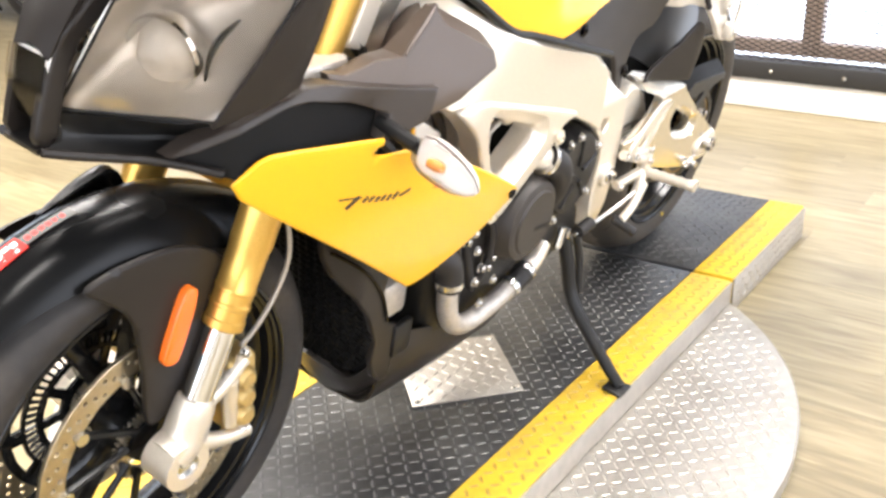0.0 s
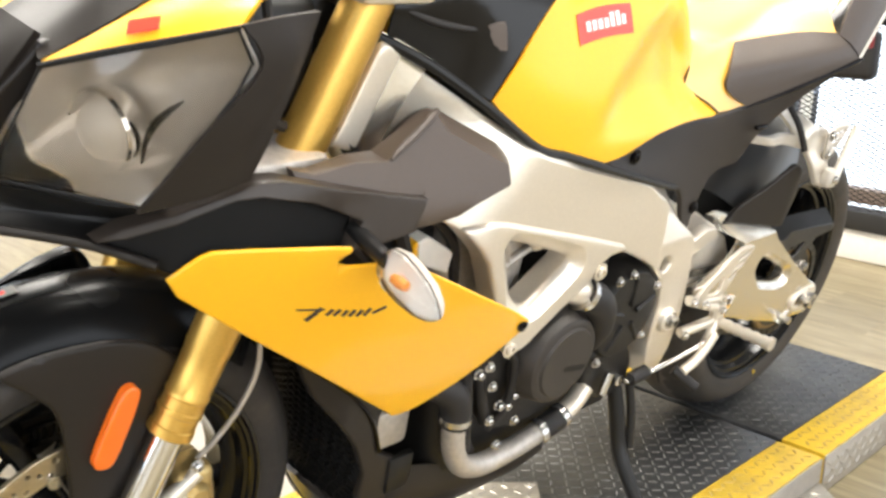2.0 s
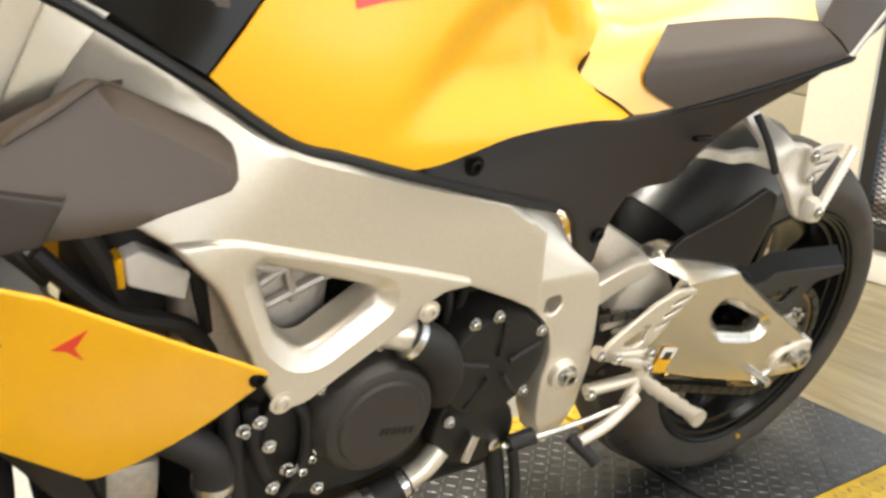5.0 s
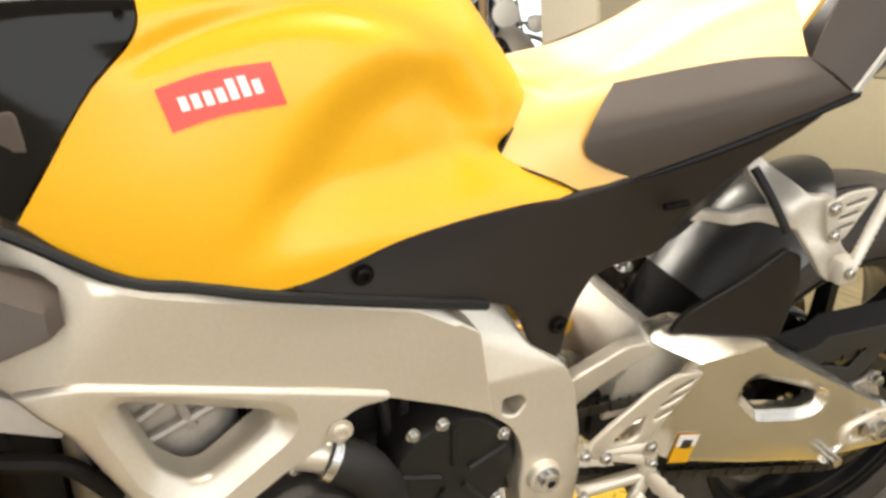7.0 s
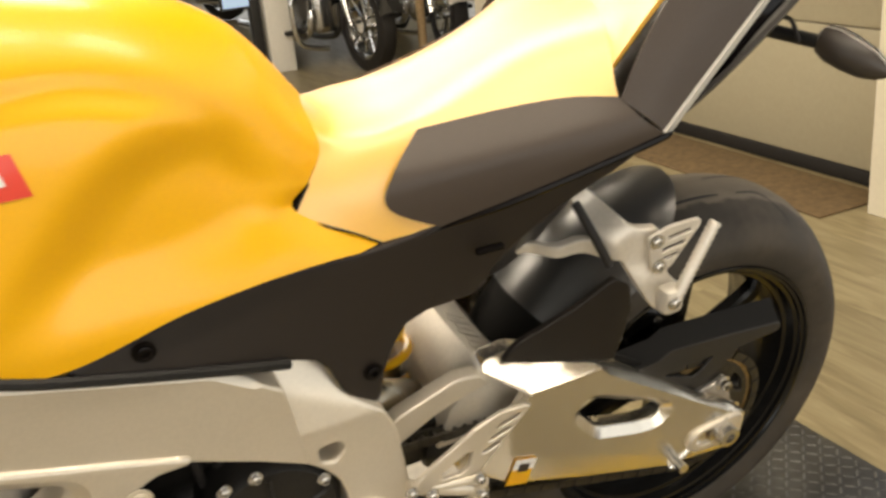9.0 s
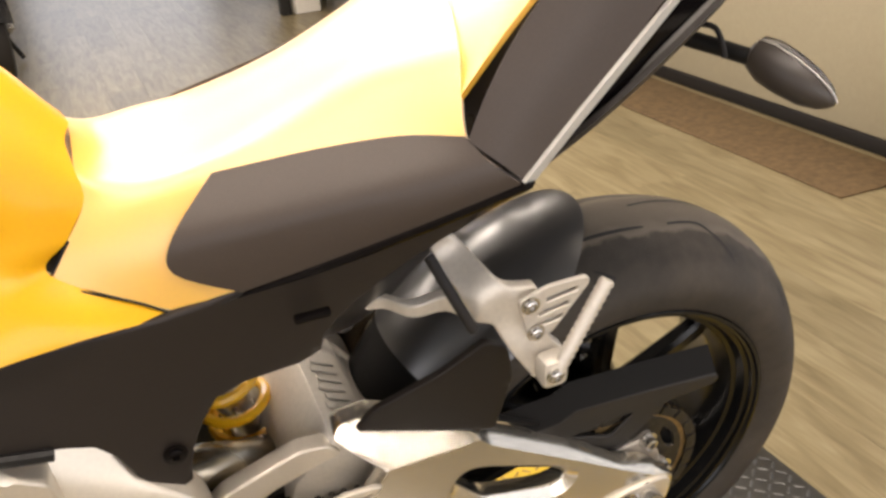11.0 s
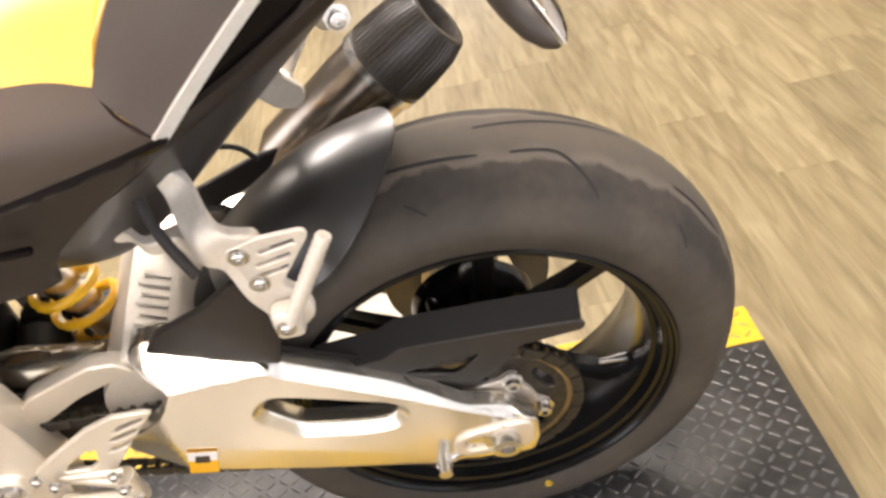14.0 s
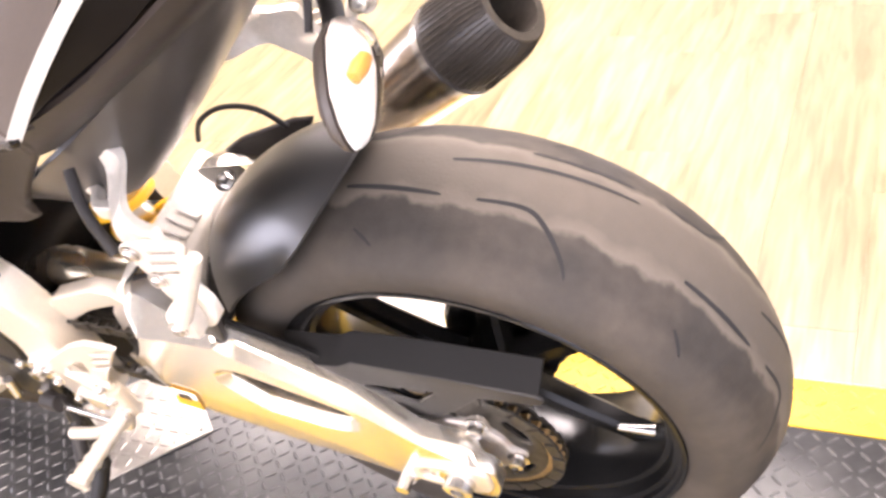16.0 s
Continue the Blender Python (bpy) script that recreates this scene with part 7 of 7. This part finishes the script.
# headlight, bezel and nose
def rim_net(a, b, c, d, bulge, n=6):
    """A bulged quad between corners a (top inner), b (top outer), c (low outer), d (low inner)."""
    a, b, c, d = map(Vector, (a, b, c, d))
    nrm = (b - a).cross(d - a).normalized()
    knee = Vector((0.032, -0.004, -0.003))
    rows = []
    for j in range(n + 1):
        v = j / n
        kv = min(v / 0.2, (1 - v) / 0.8)
        rows.append([a.lerp(b, u).lerp(d.lerp(c, u), v) + knee * kv * u ** 3 + nrm * bulge * math.sin(math.pi * u) ** 0.8 * math.sin(math.pi * v) ** 0.8 for u in (i / n for i in range(n + 1))])
    return rows


HA, HB, HC, HD = (-1.514, -0.066, 0.549), (-1.390, -0.159, 0.601), (-1.452, -0.134, 0.440), (-1.543, -0.016, 0.436)
rows = rim_net(HA, HB, HC, HD, 0.011)
if (Vector(rows[3][3]) - Vector(HA).lerp(Vector(HC), 0.5)).dot(Vector((-1, -1, 0))) < 0:
    rows = rim_net(HA, HB, HC, HD, -0.011)
deep = rim_net(HA, HB, HC, HD, 0.05, 10)
if (Vector(deep[5][5]) - Vector(HA).lerp(Vector(HC), 0.5)).dot(Vector((-1, -1, 0))) > 0:
    deep = rim_net(HA, HB, HC, HD, -0.05, 10)
hl = part("headlight", net([[Vector(p) + Vector((0.004, 0.003, 0.0)) for p in r] for r in deep], 2, 0.004, (-1, -1, 0)), mat("grey_headlight_reflector", (0.74, 0.71, 0.67), 0.36, 0.45, 0, 0.06, 120), bike, "angular headlight with smoked clear lens")
part("lens", net(rows, 3, 0.003, (-1, -0.6, 0)), HEADLENS, hl, "clear plastic headlight lens")
LAMP = Matrix.Translation((-1.462, -0.066, 0.488)) @ Vector((0, -1, 0)).rotation_difference(Vector((-0.95, -0.28, -0.06))).to_matrix().to_4x4()
part("projector_ring", lathe([(0.016, 0.0300), (0.000, 0.0345), (-0.004, 0.0370), (-0.001, 0.0395), (0.012, 0.0390), (0.020, 0.0360)], seg=40, m=LAMP), CHROME, hl, "bright projector ring")
part("projector", lathe([(-0.014, 0.0001), (-0.012, 0.012), (-0.006, 0.024), (0.006, 0.031), (0.018, 0.033)], seg=32, m=LAMP), REFLECT, hl, "pale projector glass")
part("bowl_step", tube([(-1.474, -0.070, 0.448), (-1.458, -0.084, 0.444), (-1.444, -0.096, 0.449), (-1.436, -0.102, 0.456)], [0.001, 0.003, 0.003, 0.001], 8), CHROME, hl)
part("light_strip", tube([(-1.441, -0.100, 0.462), (-1.440, -0.104, 0.488), (-1.434, -0.108, 0.506), (-1.424, -0.112, 0.518), (-1.412, -0.116, 0.528)], [0.0010, 0.0025, 0.0035, 0.003, 0.0010], 8), GLOSS, hl)
o = mirrored(hl)
for ch in hl.children:
    mirrored(ch, o).parent = o
for ch in o.children:
    ch.matrix_basis = Matrix.Identity(4)

def band(line, w, name, material, label="", out=(-1, -0.5, 0), t=0.012):
    """A raised strip along a line: the frame round a light."""
    rows = [[Vector(p) for p in line], [Vector(p) + Vector(w) for p in line]]
    return part(name, net(rows, 4, t, out), material, bike, label)


BAR_F = [(-1.576, 0.408), (-1.568, 0.445), (-1.554, 0.488), (-1.539, 0.517), (-1.521, 0.540), (-1.503, 0.570)]
BAR_R = [(-1.553, 0.404), (-1.544, 0.441), (-1.536, 0.473), (-1.520, 0.502), (-1.503, 0.524), (-1.480, 0.552)]
mirrored(part("headlight_frame", panel(BAR_F + BAR_R[::-1], lambda x, z: -0.028 - 0.35 * max(0, z - 0.50), 0.011, (), 0.004, 0.010, 1), MATT, bike, "black fin that frames the headlight"))
mirrored(part("headlight_seal", tube([Vector(p) for p in rows[0]] + [r[-1] for r in rows[1:]] + list(reversed(rows[-1]))[1:] + [r[0] for r in reversed(rows[:-1])], 0.0016, 8, 0), BLACK, bike, "thin black seal round the lens"))
centre = [[(-1.556, y, 0.488 + 0.010 * (1 - abs(y) / 0.026)) for y in (-0.026, 0.0, 0.026)], [(-1.535, y, 0.530 + 0.006 * (1 - abs(y) / 0.026)) for y in (-0.032, 0.0, 0.032)], [(-1.508, y * 1.2, 0.572) for y in (-0.034, 0.0, 0.034)]]
part("nose_centre", net(centre, 5, 0.006, (-1, 0, 0)), MATT, bike, "black panel above the middle light")
mid = part("middle_light", net([[(-1.558, y, 0.432) for y in (-0.026, 0.0, 0.026)], [(-1.560, y, 0.462) for y in (-0.026, 0.0, 0.026)], [(-1.553, y, 0.492) for y in (-0.026, 0.0, 0.026)]], 4, 0.004, (-1, 0, 0)), REFLECT, bike, "silvered middle light")
part("lens", net([[(-1.564, y, 0.430) for y in (-0.026, 0.0, 0.026)], [(-1.566, y, 0.462) for y in (-0.026, 0.0, 0.026)], [(-1.559, y, 0.492) for y in (-0.026, 0.0, 0.026)]], 4, 0.002, (-1, 0, 0)), HEADLENS, mid)
part("nose_sill", net([[(-1.574, y, 0.405) for y in (-0.026, 0.0, 0.026)], [(-1.552, y, 0.410) for y in (-0.026, 0.0, 0.026)], [(-1.556, y, 0.432) for y in (-0.026, 0.0, 0.026)]], 4, 0.005, (-1, 0, 1)), BLACK, bike)
LIP = [(-1.572, -0.030, 0.405), (-1.545, -0.042, 0.398), (-1.502, -0.066, 0.391), (-1.473, -0.087, 0.386), (-1.433, -0.120, 0.374)]
chin = [LIP, [(-1.545, -0.022, 0.412), (-1.520, -0.030, 0.408), (-1.475, -0.050, 0.402), (-1.440, -0.066, 0.398), (-1.40, -0.092, 0.390)], [(-1.546, -0.018, 0.433), (-1.518, -0.046, 0.432), (-1.490, -0.080, 0.432), (-1.465, -0.108, 0.433), (-1.435, -0.126, 0.438)]]
mirrored(part("nose_lower", net(chin, 5, 0.006, (-1, -1, 0)), BLACK, bike, "black lower nose under the headlight"))
mirrored(part("nose_lip", tube(LIP, 0.005, 10), MATT, bike))
RECESS = [(-1.458, 0.395), (-1.401, 0.421), (-1.335, 0.443), (-1.281, 0.430), (-1.222, 0.400), (-1.237, 0.369), (-1.327, 0.358), (-1.403, 0.359), (-1.423, 0.364), (-1.444, 0.373), (-1.467, 0.386)]


def spike_z(x):
    return float(np.interp(x, [-1.479, -1.413, -1.349, -1.295, -1.239, -1.157], [0.397, 0.426, 0.4485, 0.440, 0.422, 0.405]))


def spike_y(x, z):
    return float(np.interp(x, [-1.48, -1.42, -1.34, -1.25, -1.15], [-0.095, -0.130, -0.153, -0.168, -0.178])) - 0.20 * max(0, 0.43 - z) * (x > -1.26) + float(np.interp(x, [-1.33, -1.27], [0.5, 0.0])) * (z - spike_z(x))


# the darkest plastic here paints the shade under the ridge
mirrored(part("fairing_shelf", panel(RECESS, lambda x, z: spike_y(x, spike_z(x)) + 0.020 - 0.22 * max(0.0, spike_z(x) - z), 0.006, (), 0.004, 0.014, 1), GUARDB, bike, "black recess under the headlight, darkened for the shade of the ridge"))
SPIKE = [(-1.479, 0.395), (-1.458, 0.410), (-1.413, 0.430), (-1.370, 0.446), (-1.349, 0.455), (-1.324, 0.4545), (-1.256, 0.440), (-1.157, 0.420), (-1.175, 0.387), (-1.235, 0.377), (-1.252, 0.379), (-1.239, 0.407), (-1.295, 0.431), (-1.347, 0.442), (-1.370, 0.4385), (-1.412, 0.422), (-1.457, 0.4015)]
mirrored(part("fairing_spike", panel(SPIKE, spike_y, 0.022, (), 0.002, 0.009, 0), SPIKEM, bike, "black tapering spike of the fairing, lightened for the light on its ridge", 24))
cowls = [[(-1.389, -0.163, 0.606), (-1.367, -0.164, 0.568), (-1.417, -0.154, 0.505), (-1.462, -0.135, 0.437)], [(-1.345, -0.160, 0.612), (-1.336, -0.163, 0.575), (-1.368, -0.158, 0.512), (-1.408, -0.145, 0.447)], [(-1.302, -0.150, 0.612), (-1.316, -0.150, 0.566), (-1.335, -0.150, 0.515), (-1.358, -0.146, 0.458)]]
mirrored(part("nose_side", net(cowls, 5, 0.005, (0, -1, 0)), NOSEG, bike, "satin dark grey nose side"))
beak = [[(-1.512, -0.062, 0.553), (-1.470, -0.098, 0.573), (-1.425, -0.132, 0.591), (-1.388, -0.158, 0.605)], [(-1.464, -0.070, 0.580), (-1.430, -0.096, 0.596), (-1.395, -0.122, 0.612), (-1.360, -0.142, 0.624)], [(-1.395, -0.060, 0.612), (-1.370, -0.075, 0.624), (-1.335, -0.090, 0.640), (-1.300, -0.100, 0.650)]]
cowl = [[(-1.513, -0.060, 0.553), (-1.464, -0.067, 0.581), (-1.395, -0.057, 0.613), (-1.320, -0.050, 0.650)], [(-1.508, -0.030, 0.562), (-1.456, -0.035, 0.598), (-1.386, -0.030, 0.638), (-1.310, -0.025, 0.684)], [(-1.505, 0.0, 0.565), (-1.452, 0.0, 0.603), (-1.380, 0.0, 0.646), (-1.305, 0.0, 0.695)]]
mirrored(part("nose_cowl", net(cowl, 5, 0.005, (-1, 0, 1)), MATT, bike, "satin black cowl between the yellow nose halves"))
mirrored(part("nose_top", net(beak, 5, 0.005, (-1, 0, 1)), YELLOW, bike, "yellow painted nose"))
mirrored(part("headlight_seam", tube([(-1.516, -0.066, 0.5505), (-1.470, -0.100, 0.571), (-1.425, -0.133, 0.589), (-1.389, -0.160, 0.604)], 0.0022, 8), BLACK, bike, "thin black seam between headlight and nose"))
part("nose_decal", net([[(-1.459, -0.101, 0.5840), (-1.439, -0.117, 0.5920)], [(-1.452, -0.091, 0.5925), (-1.432, -0.107, 0.6005)]], 3, 0.001, (-1, 0, 1)), RED, bike, "small red decal")

# air ducts beside the frame
DUCT = [(-1.302, 0.4545), (-1.280, 0.450), (-1.234, 0.459), (-1.198, 0.458), (-1.182, 0.468), (-1.157, 0.4805), (-1.127, 0.498), (-1.113, 0.496), (-1.016, 0.449), (-1.006, 0.440), (-1.006, 0.414), (-1.076, 0.399), (-1.103, 0.389), (-1.139, 0.386), (-1.178, 0.386), (-1.155, 0.4185), (-1.245, 0.430), (-1.298, 0.442)]
BEVEL = [(-1.128, 0.500), (-1.108, 0.476), (-1.020, 0.432), (-1.020, 0.409)]


def duct_y(x, z):
    y = -0.176 + 0.42 * max(0, z - 0.40) + 0.02 * max(0, min(1, (-1.20 - x) / 0.1))
    y += 1.1 * max(0, z - float(np.interp(x, [-1.150, -1.128, -1.108, -1.020], [0.60, 0.505, 0.476, 0.432])))
    return y + 1.0 * max(0, x + 1.020)


mirrored(part("air_duct", panel(DUCT, duct_y, 0.02, (), 0.002, 0.010, 0, -0.122, (BEVEL,)), GREY, bike, "satin dark grey air duct beside the frame", 20))

EDGE = [(-1.113, 0.495), (-1.127, 0.497), (-1.157, 0.479), (-1.182, 0.467), (-1.198, 0.457)]
ARCHD = [(-1.085, -0.084, 0.482), (-1.102, -0.080, 0.477), (-1.123, -0.078, 0.464), (-1.139, -0.078, 0.449), (-1.150, -0.079, 0.433)]
outer = [Vector((x, duct_y(x, z) + 0.004, z)) for x, z in EDGE]
mouth = [outer, [a.lerp(Vector(b), 0.5) - Vector((0, 0, 0.012)) for a, b in zip(outer, ARCHD)], [Vector(b) for b in ARCHD]]
mirrored(part("duct_mouth", net(mouth, 5, 0.003, (0, 0, 1)), GREY, bike, "hollow mouth of the air duct against the frame"))
mirrored(part("duct_lip", tube([(x, duct_y(x, z) - 0.001, z) for x, z in ((-1.194, 0.459), (-1.182, 0.467), (-1.157, 0.4795), (-1.127, 0.497), (-1.113, 0.495))], [0.002, 0.0035, 0.004, 0.004, 0.002], 8), GREY, bike, "rounded lip of the air duct"))

# yellow side fins
FIN = [(-1.431, 0.352), (-1.402, 0.383), (-1.385, 0.391), (-1.262, 0.390), (-1.257, 0.384), (-1.277, 0.367), (-1.20, 0.368), (-1.10, 0.314), (-0.991, 0.252), (-0.988, 0.240), (-1.05, 0.172), (-1.105, 0.128), (-1.132, 0.118), (-1.145, 0.130), (-1.25, 0.215), (-1.35, 0.290)]
fin_y = qsurf([(-1.431, 0.352, -0.117), (-1.387, 0.392, -0.160), (-1.258, 0.385, -0.170), (-1.277, 0.367, -0.175), (-1.192, 0.364, -0.217), (-0.99, 0.246, -0.216), (-1.131, 0.121, -0.156), (-1.27, 0.22, -0.160), (-1.35, 0.30, -0.140), (-1.15, 0.25, -0.205), (-1.06, 0.18, -0.19)])
fin = part("side_fin", panel(FIN, fin_y, 0.004, (), 0.003, 0.013, 1), YELLOW, bike, "glossy yellow radiator side fin with dark script lettering", 60)
mirrored(fin)
part("fin_bolt", bolt((-1.000, -0.2165, 0.244), 0.006, 0.002), GLOSS, fin)
for x0, z0, x1, z1, w in ((-1.3050, 0.3180, -1.2760, 0.3160, 0.0022), (-1.2790, 0.3180, -1.2930, 0.3030, 0.0052), (-1.2730, 0.3080, -1.2670, 0.3150, 0.0040), (-1.2650, 0.3070, -1.2590, 0.3140, 0.0040), (-1.2560, 0.3050, -1.2510, 0.3120, 0.0040), (-1.2480, 0.3040, -1.2430, 0.3120, 0.0040), (-1.2400, 0.3030, -1.2350, 0.3110, 0.0040), (-1.2320, 0.3030, -1.2260, 0.3120, 0.0040), (-1.2230, 0.3050, -1.2090, 0.3120, 0.0034)):
    n = Vector((z0 - z1, x1 - x0)).normalized() * w / 2
    part("script_stroke", panel([(x0 - n.x, z0 - n.y), (x1 - n.x, z1 - n.y), (x1 + n.x, z1 + n.y), (x0 + n.x, z0 + n.y)], lambda x, z: fin_y(x, z) - 0.0012, 0.0010, (), 0.0004, 0.006, 0), INK, fin)
part("script_flash", panel([(-1.174, 0.304), (-1.148, 0.324), (-1.157, 0.305), (-1.150, 0.291), (-1.163, 0.302)], lambda x, z: fin_y(x, z) - 0.0012, 0.001, (), 0.0004, 0.006, 0), RED, fin, "red flash after the script")
for s in (1, -1):
    flip = lambda p: (p[0], p[1] * s, p[2])
    signal(flip((-1.243, -0.218, 0.386)), flip((-1.248, -0.306, 0.368)), (-1, 0, 0), "front_turn_signal", LENS, SHELLS)
    part("signal_stem", tube([flip((-1.24, -0.160, 0.395)), flip((-1.242, -0.19, 0.390)), flip((-1.243, -0.222, 0.386))], 0.009, 10), BLACK, bike)

# radiator, oil cooler and belly pan
RAD_Z = [-0.178, -0.15, -0.11, -0.03, 0.09, 0.20, 0.26]
RAD_X = [-1.085, -1.100, -1.115, -1.142, -1.152, -1.170, -1.180]


def rad_x(y, z):
    """The bowed front of the radiator."""
    return float(np.interp(z, RAD_Z, RAD_X)) + 2.4 * y * y


rad = part("radiator", net([[(rad_x(y, z) + 0.008, y, z) for z in (0.24, 0.14, 0.05, -0.04, -0.10)] for y in (-0.105, -0.06, 0.0, 0.06, 0.105)], 4, 0.03, (-1, 0, 0)), CORE, bike, "black radiator behind the front wheel")
gb = bmesh.new()
for j in range(30):
    z0 = -0.085 + 0.0105 * j
    half = float(np.interp(z0, [-0.09, -0.05, 0.0, 0.10, 0.24], [0.066, 0.092, 0.104, 0.104, 0.104]))
    row = []
    for i in range(int(2 * half / 0.008) + 1):
        y, z = -half + 0.008 * i, z0 + (0.0075 if i % 2 else 0.0)
        x = rad_x(y, z)
        row.append([gb.verts.new(p) for p in ((x - 0.004, y, z), (x - 0.004, y, z + 0.0030), (x + 0.003, y, z + 0.0030), (x + 0.003, y, z))])
    for a, b in zip(row, row[1:]):
        for k in range(4):
            gb.faces.new((a[k], b[k], b[(k + 1) % 4], a[(k + 1) % 4]))
o = part("radiator_grille", gb, GUARDB, rad, "black zigzag grille over the radiator")
o["kind"] = "stuff"
part("oil_cooler", box((-1.098, -0.100, 0.008), (-1.040, 0.10, 0.07), 0.008), CAST, bike, "bare alloy cooler end")
belly = []
for x, zt, zb, h in ((-1.094, -0.060, -0.166, 0.098), (-1.05, -0.030, -0.166, 0.107), (-1.00, -0.040, -0.166, 0.112), (-0.90, -0.075, -0.168, 0.112), (-0.78, -0.105, -0.172, 0.105), (-0.695, -0.135, -0.168, 0.085)):
    belly.append([(x, -h, zt), (x, -h - 0.004, (zt + zb) / 2), (x, -h * 0.75, zb + 0.006), (x, 0, zb), (x, h * 0.75, zb + 0.006), (x, h + 0.004, (zt + zb) / 2), (x, h, zt)])
part("belly_pan", net(belly, 4, 0.005, (0, 0, -1)), MATT, bike, "satin black belly pan")
part("regulator", panel(fillet([(-1.087, 0.320), (-1.072, 0.327), (-1.023, 0.296), (-1.027, 0.266), (-1.083, 0.291)], 0.004), lambda x, z: -0.106, 0.022, (), 0.003, 0.010, 0), SKIRT, bike, "white boxed electrical unit behind the fin")
part("regulator_cap", panel([(-1.096, 0.320), (-1.089, 0.323), (-1.085, 0.290), (-1.092, 0.290)], lambda x, z: -0.107, 0.020, (), 0.001, 0.008, 0), YELLOW, bike)
for pts, r in (([(-1.10, -0.09, 0.36), (-1.06, -0.10, 0.345), (-1.02, -0.10, 0.30), (-1.00, -0.095, 0.22)], 0.008), ([(-1.16, -0.09, 0.33), (-1.10, -0.11, 0.27), (-1.03, -0.11, 0.24), (-0.99, -0.10, 0.18)], 0.010), ([(-1.19, -0.07, 0.40), (-1.13, -0.10, 0.36), (-1.08, -0.09, 0.26)], 0.012), ([(-1.23, -0.05, 0.44), (-1.20, -0.08, 0.36), (-1.15, -0.09, 0.30)], 0.007)):
    part("wiring", tube(pts, r, 8), HOSE, bike)
# side cover and chin round the radiator's opening
COVERO = fillet([(-1.228, 0.228), (-1.220, 0.165), (-1.203, 0.128), (-1.172, 0.090), (-1.138, 0.042), (-1.117, -0.012), (-1.122, -0.046), (-1.112, -0.080), (-1.094, -0.098), (-1.050, -0.104), (-1.030, -0.060), (-1.055, -0.010), (-1.098, 0.017), (-1.109, 0.077), (-1.085, 0.150), (-1.160, 0.215)], 0.008)
side = part("radiator_side_cover", panel(COVERO, lambda x, z: -0.107 + 0.45 * max(0.0, -1.165 - x), 0.010, (), 0.004, 0.012, 0), MATT, bike, "black plastic cover beside the radiator")
mirrored(side)
mirrored(part("cover_seam", tube([(-1.215, -0.090, 0.175), (-1.160, -0.1085, 0.130), (-1.118, -0.109, 0.075), (-1.098, -0.109, 0.020)], 0.0028, 8), GLOSS, bike))
mirrored(part("belly_chin", net([[(-1.144, 0.0, -0.076), (-1.138, -0.030, -0.084), (-1.116, -0.064, -0.102), (-1.120, -0.106, -0.048)], [(-1.116, 0.0, -0.130), (-1.112, -0.032, -0.132), (-1.104, -0.066, -0.128), (-1.106, -0.108, -0.076)], [(-1.088, 0.0, -0.177), (-1.087, -0.030, -0.172), (-1.088, -0.066, -0.150), (-1.090, -0.106, -0.098)]], 5, 0.006, (-1, 0, 0)), MATT, bike, "black chin of the belly pan"))
part("cooler_bracket", box((-1.075, -0.1120, -0.062), (-1.032, -0.100, -0.004), 0.004), BLACK, bike)
part("inner_frame", box((-1.10, -0.085, 0.07), (-1.03, 0.085, 0.36), 0.02), BLACK, bike, "black bracket behind the fin")
